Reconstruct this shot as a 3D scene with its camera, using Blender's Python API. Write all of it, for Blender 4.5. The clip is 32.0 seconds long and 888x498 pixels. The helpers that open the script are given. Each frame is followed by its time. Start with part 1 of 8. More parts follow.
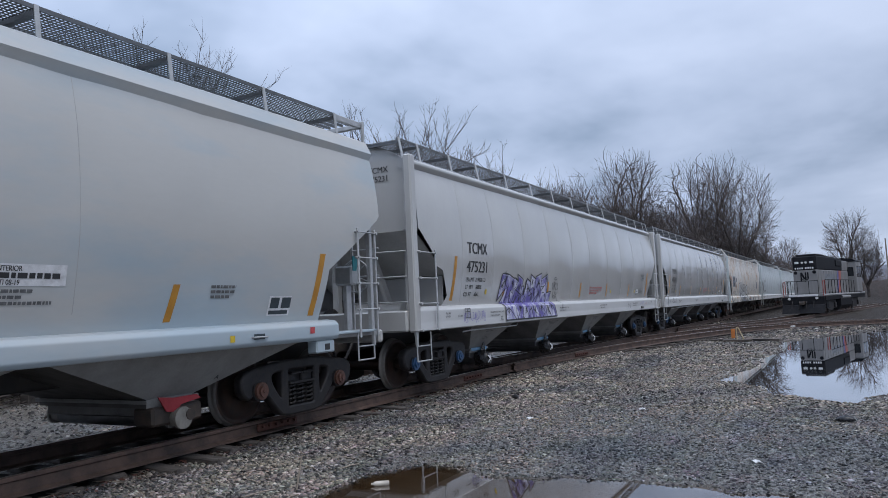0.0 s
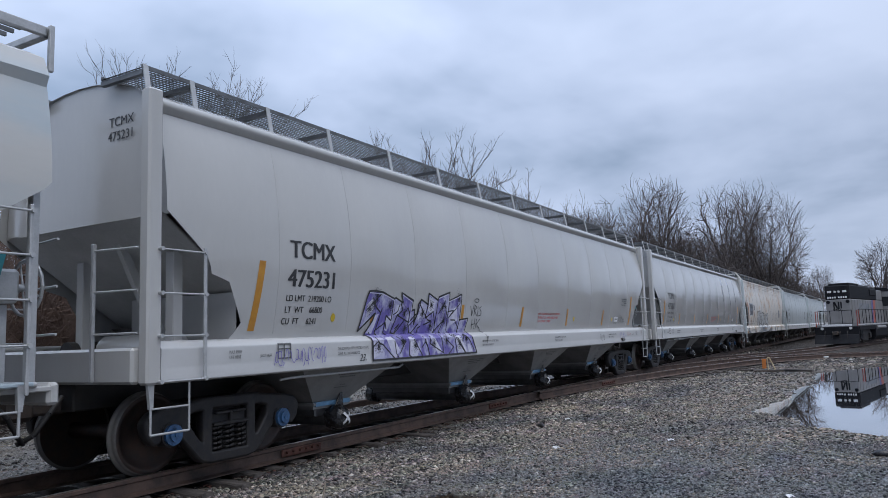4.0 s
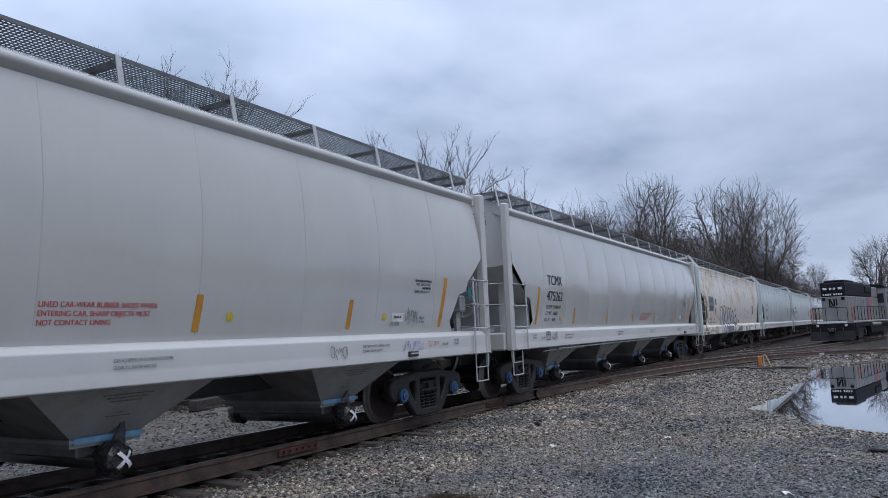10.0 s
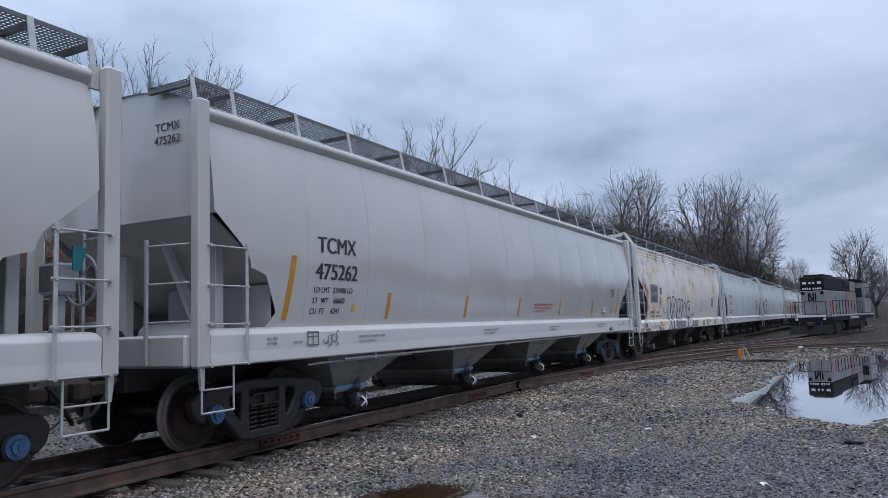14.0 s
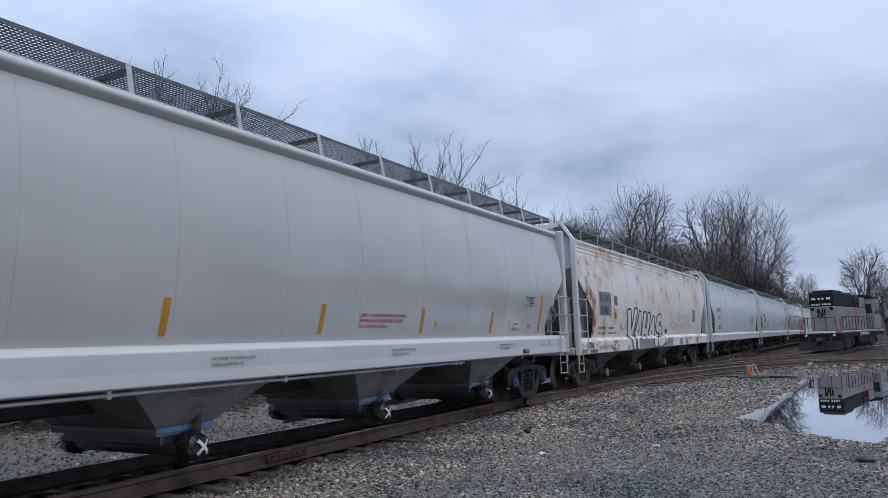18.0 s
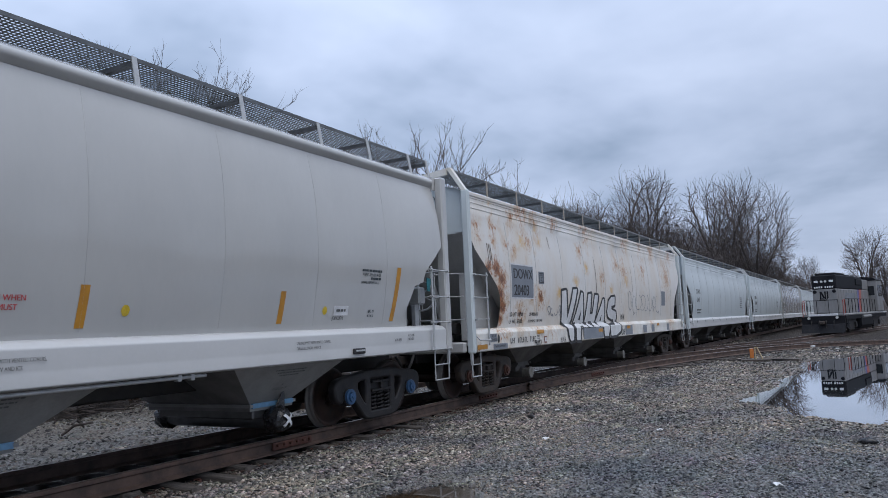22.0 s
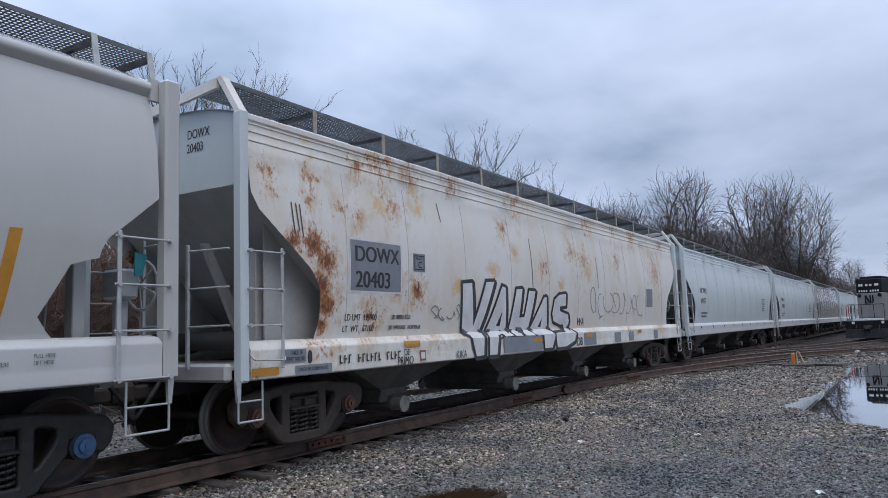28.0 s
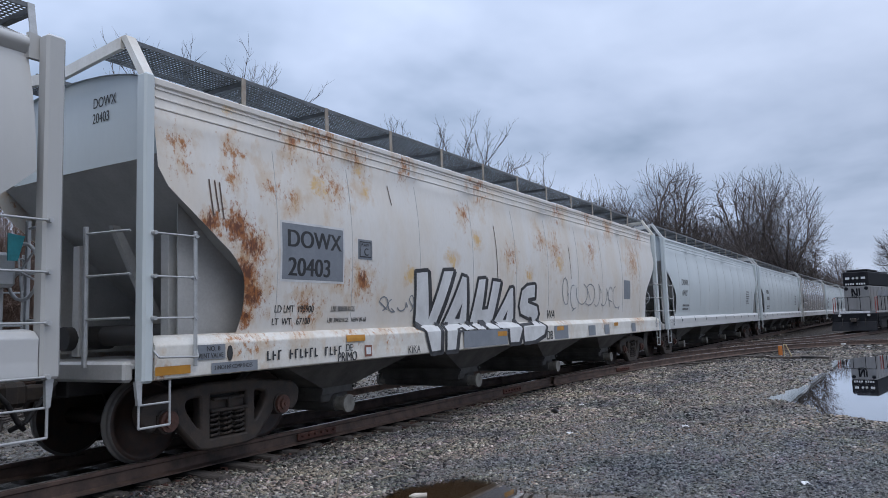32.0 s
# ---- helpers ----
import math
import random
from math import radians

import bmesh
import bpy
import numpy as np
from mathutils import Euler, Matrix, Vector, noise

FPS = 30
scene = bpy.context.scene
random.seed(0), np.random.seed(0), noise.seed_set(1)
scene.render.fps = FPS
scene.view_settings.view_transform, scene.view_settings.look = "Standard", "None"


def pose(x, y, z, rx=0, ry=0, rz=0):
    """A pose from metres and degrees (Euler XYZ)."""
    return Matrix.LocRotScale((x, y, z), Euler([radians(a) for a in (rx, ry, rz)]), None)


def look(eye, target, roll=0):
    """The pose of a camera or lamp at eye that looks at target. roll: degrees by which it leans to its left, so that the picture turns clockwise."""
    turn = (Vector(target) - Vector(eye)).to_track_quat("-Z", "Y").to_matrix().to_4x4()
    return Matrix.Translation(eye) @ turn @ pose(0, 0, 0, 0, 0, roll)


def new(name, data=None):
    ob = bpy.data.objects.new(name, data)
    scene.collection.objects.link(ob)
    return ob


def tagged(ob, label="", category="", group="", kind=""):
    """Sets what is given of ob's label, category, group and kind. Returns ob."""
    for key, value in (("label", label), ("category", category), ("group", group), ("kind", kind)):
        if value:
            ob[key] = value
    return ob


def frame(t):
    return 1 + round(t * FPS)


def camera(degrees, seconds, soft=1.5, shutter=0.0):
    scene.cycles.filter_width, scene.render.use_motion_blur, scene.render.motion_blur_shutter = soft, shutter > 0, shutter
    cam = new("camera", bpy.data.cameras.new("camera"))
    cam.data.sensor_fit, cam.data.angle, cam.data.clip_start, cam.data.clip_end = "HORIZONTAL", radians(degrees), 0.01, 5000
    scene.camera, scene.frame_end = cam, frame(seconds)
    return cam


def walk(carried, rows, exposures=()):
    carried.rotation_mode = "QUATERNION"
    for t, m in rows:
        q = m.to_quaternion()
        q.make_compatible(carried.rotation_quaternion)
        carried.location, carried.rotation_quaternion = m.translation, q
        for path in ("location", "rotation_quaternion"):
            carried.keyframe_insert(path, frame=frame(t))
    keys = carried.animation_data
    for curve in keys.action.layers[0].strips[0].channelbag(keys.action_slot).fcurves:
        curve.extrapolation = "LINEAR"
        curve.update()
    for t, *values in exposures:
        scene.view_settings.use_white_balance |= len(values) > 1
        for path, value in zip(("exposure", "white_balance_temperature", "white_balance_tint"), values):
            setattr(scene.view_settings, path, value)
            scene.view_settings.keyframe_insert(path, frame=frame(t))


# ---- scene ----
# camera: a phone held by somebody standing beside the track, eye 1.7 m above the gravel
RT = 0.28           # rail top above the gravel yard
cam = camera(63.00, 32.0, soft=0.5)
EYE = (0.0, 0.0, 1.723)
walk(cam, [  # tilt, lean and heading, every half second where the picture is known
    (0, pose(*EYE, 94.74, 2.68, -62.35)), (0.5, pose(*EYE, 95.1, 2.83, -62.0)), (1, pose(*EYE, 95.57, 3.04, -61.8)), (1.5, pose(*EYE, 96.06, 3.25,
    -61.58)), (2, pose(*EYE, 96.57, 3.17, -61.34)), (2.5, pose(*EYE, 96.79, 3.03, -61.06)), (3, pose(*EYE, 96.94, 2.73, -60.78)), (3.5, pose(*EYE,
    96.96, 2.39, -60.56)), (5.5, pose(*EYE, 96.72, 1.79, -60.16)), (6, pose(*EYE, 96.73, 1.97, -60.14)), (6.5, pose(*EYE, 96.61, 1.99, -60.16)), (7,
    pose(*EYE, 96.55, 2.13, -60.19)), (7.5, pose(*EYE, 96.46, 2.15, -60.23)), (8, pose(*EYE, 96.57, 2.23, -60.22)), (8.5, pose(*EYE, 96.69, 2.28,
    -60.24)), (9, pose(*EYE, 96.8, 2.29, -60.33)), (9.5, pose(*EYE, 96.83, 2.33, -60.46)), (10, pose(*EYE, 96.81, 2.43, -60.63)), (10.5, pose(*EYE,
    96.69, 2.42, -60.79)), (11, pose(*EYE, 96.62, 2.43, -60.92)), (11.5, pose(*EYE, 96.56, 2.35, -61.08)), (12, pose(*EYE, 96.57, 2.37, -61.33)),
    (12.5, pose(*EYE, 96.58, 2.31, -61.6)), (13, pose(*EYE, 96.51, 2.2, -61.82)), (13.5, pose(*EYE, 96.33, 2.13, -61.94)), (14, pose(*EYE, 96.07,
    2.05, -61.93)), (14.5, pose(*EYE, 95.97, 2.06, -61.79)), (16.5, pose(*EYE, 96.73, 2.01, -61.37)), (17, pose(*EYE, 96.95, 1.93, -61.41)), (17.5,
    pose(*EYE, 97.15, 1.9, -61.43)), (18, pose(*EYE, 97.27, 1.9, -61.39)), (18.5, pose(*EYE, 97.34, 2.07, -61.3)), (19, pose(*EYE, 97.37, 2.29,
    -61.22)), (19.5, pose(*EYE, 97.34, 2.49, -61.19)), (20, pose(*EYE, 97.21, 2.58, -61.26)), (20.5, pose(*EYE, 97.03, 2.7, -61.39)), (21, pose(*EYE,
    96.74, 2.61, -61.52)), (21.5, pose(*EYE, 96.47, 2.54, -61.49)), (22, pose(*EYE, 96.26, 2.55, -61.16)), (22.5, pose(*EYE, 96.06, 2.58, -60.53)),
    (23, pose(*EYE, 95.88, 2.67, -59.78)), (23.5, pose(*EYE, 95.73, 2.64, -59.16)), (24, pose(*EYE, 95.69, 2.54, -58.65)), (24.5, pose(*EYE, 95.81,
    2.41, -58.36)), (25, pose(*EYE, 95.94, 2.25, -58.2)), (25.5, pose(*EYE, 96.07, 2.21, -58.13)), (27.5, pose(*EYE, 96.39, 2.2, -58.42)), (28,
    pose(*EYE, 96.48, 2.08, -58.46)), (28.5, pose(*EYE, 96.51, 2.01, -58.43)), (29, pose(*EYE, 96.47, 1.97, -58.42)), (29.5, pose(*EYE, 96.34, 1.99,
    -58.46)), (30, pose(*EYE, 96.2, 1.98, -58.6)), (30.5, pose(*EYE, 96.07, 2.0, -58.74)), (31, pose(*EYE, 95.95, 1.95, -58.88)), (31.5, pose(*EYE,
    95.85, 1.93, -59.01)), (32, pose(*EYE, 95.81, 1.94, -59.25))])

# the train's way along the track: place of the car with the number 475262, every half second
WAY = [
    41.67, 41.05, 40.39, 39.69, 38.95, 38.18, 37.37, 36.54, 35.67, 34.78, 33.87, 32.94, 31.99, 31.02, 30.05, 29.06, 28.07, 27.06, 26.05, 25.03, 24.00,
    22.98, 21.95, 20.92, 19.89, 18.87, 17.86, 16.86, 15.86, 14.88, 13.91, 12.95, 12.01, 11.08, 10.17, 9.27, 8.39, 7.52, 6.67, 5.84, 5.02, 4.22, 3.43,
    2.65, 1.88, 1.14, 0.42, -0.28, -0.94, -1.57, -2.17, -2.72, -3.23, -3.70, -4.13, -4.51, -4.84, -5.13, -5.38, -5.58, -5.73, -5.85, -5.94, -5.99,
    -6.00]
CAR = 20.737        # coupled length of a car
PIVOT = 16.5        # between the two pivots of a car


def way(t):
    i = min(int(t * 2), len(WAY) - 2)
    return WAY[i] + (WAY[i + 1] - WAY[i]) * (t * 2 - i)


def main_y(x):
    x = max(0.0, x)
    return 8.01 - 0.00037 * x * x / (1 + 0.006 * x)


def car_pose(n, t, slack=0.0):
    """Pose of the n-th car from the numbered one, with both pivots over the curved track."""
    c = way(t) + n * CAR + slack
    a, b = c - PIVOT / 2, c + PIVOT / 2
    ya, yb = main_y(a), main_y(b)
    return pose(c, (ya + yb) / 2, RT, 0, 0, math.degrees(math.atan2(yb - ya, b - a)))


# ---- light: an overcast afternoon, the soft sun behind the clouds ----
world = bpy.data.worlds.new("overcast")
scene.world = world
world.use_nodes = True
SUN_UP, SUN_ROUND = radians(62), radians(215)


def sky_nodes():
    nt = world.node_tree
    nd, ln = nt.nodes, nt.links
    nd.clear()
    out, bg = nd.new("ShaderNodeOutputWorld"), nd.new("ShaderNodeBackground")
    sky = nd.new("ShaderNodeTexSky")
    sky.sky_type, sky.sun_disc = "NISHITA", False
    sky.sun_elevation, sky.sun_rotation = SUN_UP, SUN_ROUND
    sky.air_density, sky.dust_density = 1.0, 2.0
    co, sep = nd.new("ShaderNodeTexCoord"), nd.new("ShaderNodeSeparateXYZ")
    ln.new(co.outputs["Generated"], sep.inputs[0])
    up = nd.new("ShaderNodeMath")
    up.operation, up.inputs[1].default_value = "MAXIMUM", 0.0
    ln.new(sep.outputs["Z"], up.inputs[0])
    add = nd.new("ShaderNodeMath")
    add.operation, add.inputs[1].default_value = "ADD", 0.22
    ln.new(up.outputs[0], add.inputs[0])
    com = nd.new("ShaderNodeCombineXYZ")
    for k in "XY":
        div = nd.new("ShaderNodeMath")
        div.operation = "DIVIDE"
        ln.new(sep.outputs[k], div.inputs[0])
        ln.new(add.outputs[0], div.inputs[1])
        ln.new(div.outputs[0], com.inputs[k])
    n1, n2 = nd.new("ShaderNodeTexNoise"), nd.new("ShaderNodeTexNoise")
    n1.inputs["Scale"].default_value, n1.inputs["Detail"].default_value, n1.inputs["Roughness"].default_value = 0.95, 5.0, 0.52
    n2.inputs["Scale"].default_value, n2.inputs["Detail"].default_value = 2.3, 4.0
    n1.inputs["Distortion"].default_value = 0.25
    ln.new(com.outputs[0], n1.inputs["Vector"])
    ln.new(com.outputs[0], n2.inputs["Vector"])
    mx = nd.new("ShaderNodeMath")
    mx.operation, mx.inputs[1].default_value = "MULTIPLY_ADD", 0.35
    ln.new(n2.outputs["Fac"], mx.inputs[0])
    ln.new(n1.outputs["Fac"], mx.inputs[2])
    ramp = nd.new("ShaderNodeValToRGB")
    e = ramp.color_ramp.elements
    e[0].position, e[0].color = 0.47, (0.270, 0.356, 0.510, 1)
    e[1].position, e[1].color = 0.84, (0.605, 0.705, 0.925, 1)
    m = e.new(0.64)
    m.color = (0.458, 0.552, 0.75, 1)
    ln.new(mx.outputs[0], ramp.inputs[0])
    # the cloud deck brightens towards the zenith
    lift = nd.new("ShaderNodeMath")
    lift.operation, lift.inputs[1].default_value, lift.inputs[2].default_value = "MULTIPLY_ADD", 1.5, 0.93
    squared = nd.new("ShaderNodeMath")
    squared.operation = "MULTIPLY"
    ln.new(up.outputs[0], squared.inputs[0])
    ln.new(up.outputs[0], squared.inputs[1])
    ln.new(squared.outputs[0], lift.inputs[0])
    side = nd.new("ShaderNodeMath")
    side.operation, side.inputs[1].default_value = "MULTIPLY_ADD", 0.32
    ln.new(sep.outputs["Y"], side.inputs[0])
    ln.new(lift.outputs[0], side.inputs[2])
    deck = nd.new("ShaderNodeVectorMath")
    deck.operation = "SCALE"
    ln.new(ramp.outputs[0], deck.inputs[0])
    ln.new(side.outputs[0], deck.inputs["Scale"])
    blue = nd.new("ShaderNodeVectorMath")
    blue.operation = "SCALE"
    blue.inputs["Scale"].default_value = 0.09
    ln.new(sky.outputs[0], blue.inputs[0])
    mix = nd.new("ShaderNodeMix")
    mix.data_type = "RGBA"
    mix.inputs["Factor"].default_value = 0.9
    ln.new(blue.outputs[0], mix.inputs["A"])
    ln.new(deck.outputs[0], mix.inputs["B"])
    ln.new(mix.outputs["Result"], bg.inputs[0])
    bg.inputs[1].default_value = 1.0
    ln.new(bg.outputs[0], out.inputs[0])


sky_nodes()
sun = new("sun", bpy.data.lights.new("sun", "SUN"))
sun.data.energy, sun.data.angle, sun.data.color = 1.65, radians(60), (1.0, 0.955, 0.89)
sun.matrix_world = look((0, 0, 30), (9.1, 13.0, 0))
scene.view_settings.exposure = 0.0


# ---- materials ----
def mat(name, c, rough=0.6, metal=0.0, c2=None, scale=3.0, fine=45.0, mix=1.0, bump=0.12, stretch=(1, 1, 1), spec=0.5, lo=0.38, hi=0.66, grain=(0.86, 1.1)):
    """Paint, metal, timber or earth: two colours mixed in patches, a fine grain, uneven gloss and relief."""
    m = bpy.data.materials.new(name)
    m.use_nodes = True
    nd, ln = m.node_tree.nodes, m.node_tree.links
    b = nd["Principled BSDF"]
    c2 = c2 or tuple(v * 0.72 for v in c)
    co, mp = nd.new("ShaderNodeTexCoord"), nd.new("ShaderNodeMapping")
    mp.inputs["Scale"].default_value = stretch
    ln.new(co.outputs["Object"], mp.inputs[0])
    n1, n2 = nd.new("ShaderNodeTexNoise"), nd.new("ShaderNodeTexNoise")
    n1.inputs["Scale"].default_value, n1.inputs["Detail"].default_value, n1.inputs["Roughness"].default_value = scale, 6, 0.62
    n2.inputs["Scale"].default_value, n2.inputs["Detail"].default_value = fine, 3
    ln.new(mp.outputs[0], n1.inputs["Vector"])
    ln.new(mp.outputs[0], n2.inputs["Vector"])
    r = nd.new("ShaderNodeMapRange")
    r.inputs["From Min"].default_value, r.inputs["From Max"].default_value = lo, hi
    r.inputs["To Max"].default_value = mix
    ln.new(n1.outputs["Fac"], r.inputs["Value"])
    mc = nd.new("ShaderNodeMix")
    mc.data_type = "RGBA"
    mc.inputs["A"].default_value, mc.inputs["B"].default_value = (*c, 1), (*c2, 1)
    ln.new(r.outputs[0], mc.inputs["Factor"])
    g = nd.new("ShaderNodeMapRange")
    g.inputs["To Min"].default_value, g.inputs["To Max"].default_value = grain
    ln.new(n2.outputs["Fac"], g.inputs["Value"])
    sc = nd.new("ShaderNodeVectorMath")
    sc.operation = "SCALE"
    ln.new(mc.outputs["Result"], sc.inputs[0])
    ln.new(g.outputs[0], sc.inputs["Scale"])
    ln.new(sc.outputs[0], b.inputs["Base Color"])
    q = nd.new("ShaderNodeMapRange")
    q.inputs["To Min"].default_value, q.inputs["To Max"].default_value = max(0.02, rough - 0.1), min(1, rough + 0.12)
    ln.new(n1.outputs["Fac"], q.inputs["Value"])
    ln.new(q.outputs[0], b.inputs["Roughness"])
    b.inputs["Metallic"].default_value = metal
    b.inputs["Specular IOR Level"].default_value = spec
    if bump:
        bp = nd.new("ShaderNodeBump")
        bp.inputs["Strength"].default_value, bp.inputs["Distance"].default_value = bump, 0.01
        ln.new(n2.outputs["Fac"], bp.inputs["Height"])
        ln.new(bp.outputs[0], b.inputs["Normal"])
    m["mixed"] = (sc.name, mc.name)
    return m


def spots(m, colour, places, grain=5.0, edge=0.18, dark=None, stretch=(1.25, 1.0, 0.85), general=0.0, peak=0.205):
    """Rust or stains on paint m: ragged patches round the places (x, z, radius) on the side of a car."""
    nd, ln = m.node_tree.nodes, m.node_tree.links
    b = nd["Principled BSDF"]
    was = b.inputs["Base Color"].links[0].from_socket
    co = nd.new("ShaderNodeTexCoord")
    sep = nd.new("ShaderNodeSeparateXYZ")
    ln.new(co.outputs["Object"], sep.inputs[0])
    flat = nd.new("ShaderNodeCombineXYZ")
    ln.new(sep.outputs["X"], flat.inputs["X"])
    ln.new(sep.outputs["Z"], flat.inputs["Z"])
    total = None
    for x, z, r in places:
        d = nd.new("ShaderNodeVectorMath")
        d.operation = "DISTANCE"
        d.inputs[1].default_value = (x, 0, z)
        ln.new(flat.outputs[0], d.inputs[0])
        k = nd.new("ShaderNodeMapRange")
        k.inputs["From Min"].default_value, k.inputs["From Max"].default_value = 0.0, r * 2.0
        k.inputs["To Min"].default_value, k.inputs["To Max"].default_value = peak, general - 0.12
        ln.new(d.outputs["Value"], k.inputs["Value"])
        if total is None:
            total = k.outputs[0]
        else:
            t = nd.new("ShaderNodeMath")
            t.operation = "MAXIMUM"
            ln.new(total, t.inputs[0])
            ln.new(k.outputs[0], t.inputs[1])
            total = t.outputs[0]
    def ragged(scale, rough, form, lo, hi):
        """The nearness to a spot, broken up by noise."""
        mp = nd.new("ShaderNodeMapping")
        mp.inputs["Scale"].default_value = form
        ln.new(co.outputs["Object"], mp.inputs[0])
        n = nd.new("ShaderNodeTexNoise")
        n.inputs["Scale"].default_value, n.inputs["Detail"].default_value, n.inputs["Roughness"].default_value = scale, 10, rough
        ln.new(mp.outputs[0], n.inputs["Vector"])
        s = nd.new("ShaderNodeMath")
        ln.new(n.outputs["Fac"], s.inputs[0])
        ln.new(total, s.inputs[1])
        e = nd.new("ShaderNodeMapRange")
        e.inputs["From Min"].default_value, e.inputs["From Max"].default_value = lo, hi
        ln.new(s.outputs[0], e.inputs["Value"])
        return e.outputs[0]

    def laid(under, fac, top):
        x = nd.new("ShaderNodeMix")
        x.data_type = "RGBA"
        ln.new(fac, x.inputs["Factor"])
        ln.new(under, x.inputs["A"])
        x.inputs["B"].default_value = (*top, 1)
        return x.outputs["Result"]

    # a pale tan bloom, orange rust in it, dark scale at its heart
    c = laid(was, ragged(grain, 0.6, stretch, 0.56, 0.95), (0.50, 0.33, 0.17))
    c = laid(c, ragged(grain * 2.4, 0.75, stretch, 0.64, 0.76), colour)
    c = laid(c, ragged(grain * 4.0, 0.7, (1.3, 1, 0.6), 0.72, 0.82), dark or tuple(v * 0.5 for v in colour))
    ln.new(c, b.inputs["Base Color"])
    return m


def coated(m, weight, rough):
    """A clear, hard gloss over the paint."""
    b = m.node_tree.nodes["Principled BSDF"]
    b.inputs["Coat Weight"].default_value, b.inputs["Coat Roughness"].default_value = weight, rough
    return m


DOWN = (1.0, 1.0, 0.12)     # streaks that run down a side
# welds a little darker than the side paint, in place of crease shadow
SEAM = mat("shaded_weld", (0.36, 0.363, 0.366), 0.3, c2=(0.44, 0.442, 0.44), scale=1.6, fine=30, bump=0.1)
PAINT = mat("hopper_grey_paint", (0.452, 0.452, 0.446), 0.18, c2=(0.424, 0.425, 0.42), scale=0.9, fine=18, bump=0.015, stretch=(1, 1, 0.35), grain=(0.975, 1.02))
PAINT_OLD = mat("grey_blue_worn_paint", (0.455, 0.455, 0.443), 0.34, c2=(0.35, 0.42, 0.468), scale=0.5, fine=18, bump=0.02, stretch=(0.3, 1, 1.0), lo=0.44, hi=0.60, grain=(0.97, 1.03))
coated(PAINT, 0.55, 0.07)
SILL = mat("white_sill_paint", (0.515, 0.52, 0.525), 0.38, c2=(0.478, 0.486, 0.49), scale=1.5, fine=40, bump=0.02, stretch=(0.5, 1, 0.5), grain=(0.96, 1.03))
CREAM = mat("aged_white_paint", (0.645, 0.632, 0.612), 0.42, c2=(0.60, 0.535, 0.455), scale=0.9, fine=20, bump=0.04, stretch=(1, 1, 0.4), grain=(0.93, 1.04), lo=0.42, hi=0.72)
WHITE = mat("clean_white_paint", (0.53, 0.58, 0.60), 0.35, c2=(0.49, 0.54, 0.56), scale=1.0, fine=20, bump=0.02, stretch=(1, 1, 0.3), grain=(0.97, 1.02))
RUST, RUST_D = (0.36, 0.16, 0.055), (0.19, 0.065, 0.022)
spots(CREAM, RUST, [(-9.35, 3.53, 0.2), (-9.3, 3.28, 0.22), (-8.55, 3.55, 0.28), (-8.6, 3.24, 0.26), (-7.95, 3.17, 0.22), (-7.6, 3.1, 0.22), (-7.55, 3.85, 0.3), (-6.15, 2.07, 0.4), (-6.7, 2.1, 0.25), (-6.7, 3.4, 0.4), (-8.3, 2.0, 0.45),
                    (7.3, 3.1, 0.75), (3.6, 3.2, 0.5), (0.4, 3.2, 0.4), (-3.0, 3.4, 0.35), (-7.3, 1.7, 0.4), (-6.8, 4.05, 0.35), (1.2, 3.0, 0.5), (-4.9, 3.95, 0.35), (-7.1, 4.05, 0.45), (-6.2, 3.95, 0.4), (-1.2, 2.75, 0.35), (5.2, 3.95, 0.5), (1.6, 4.0, 0.45), (-2.4, 4.05, 0.5), (8.2, 4.0, 0.5), (3.6, 4.05, 0.4)],
      grain=4.2, dark=RUST_D, general=0.06)
# the worst of it, eaten through between the cut-out and the number patch
spots(CREAM, (0.30, 0.11, 0.032), [(-8.95, 2.66, 0.24), (-8.55, 2.64, 0.36), (-8.3, 2.45, 0.36), (-8.4, 2.12, 0.34), (-8.3, 1.85, 0.32), (-8.4, 1.6, 0.22), (-6.15, 2.1, 0.22), (-7.5, 3.9, 0.14)],
      grain=4.8, dark=(0.12, 0.04, 0.018), general=-0.12, peak=0.33)
spots(CREAM, (0.60, 0.42, 0.20), [(-7.05, 3.35, 0.30), (-6.1, 3.75, 0.16), (-6.0, 3.42, 0.25), (-8.6, 4.05, 0.14), (-4.9, 2.2, 0.3), (-3.6, 2.55, 0.3), (1.35, 2.75, 0.35), (-0.4, 2.35, 0.35), (-2.6, 2.95, 0.3)],
      grain=3.0, dark=(0.55, 0.36, 0.16), general=-0.14, peak=0.26, stretch=(0.9, 1.0, 1.1))
RUSTY_SILL = mat("aged_white_sill_paint", (0.68, 0.67, 0.64), 0.5, c2=(0.56, 0.53, 0.48), scale=2.0, fine=40, bump=0.06)
spots(RUSTY_SILL, RUST, [(-8.4, 1.5, 0.5), (-7.5, 1.54, 0.35), (-6.4, 1.55, 0.4), (-5.6, 1.52, 0.4), (-4.9, 1.55, 0.3), (-9.6, 1.05, 0.15), (1.5, 1.54, 0.4), (4.4, 1.54, 0.5), (7.5, 1.5, 0.6)], grain=4.5, dark=RUST_D, general=0.06)
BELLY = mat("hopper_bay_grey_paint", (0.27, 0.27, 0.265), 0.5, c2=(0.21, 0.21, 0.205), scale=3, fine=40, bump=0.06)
# darker bay paints: S holds painted shade, D both painted shade and grime
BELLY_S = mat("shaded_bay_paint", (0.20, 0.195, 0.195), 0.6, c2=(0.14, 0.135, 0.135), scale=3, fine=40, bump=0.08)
BELLY_D = mat("grimy_shaded_hopper_paint", (0.105, 0.10, 0.094), 0.7, c2=(0.06, 0.057, 0.053), scale=3, fine=40, bump=0.1)
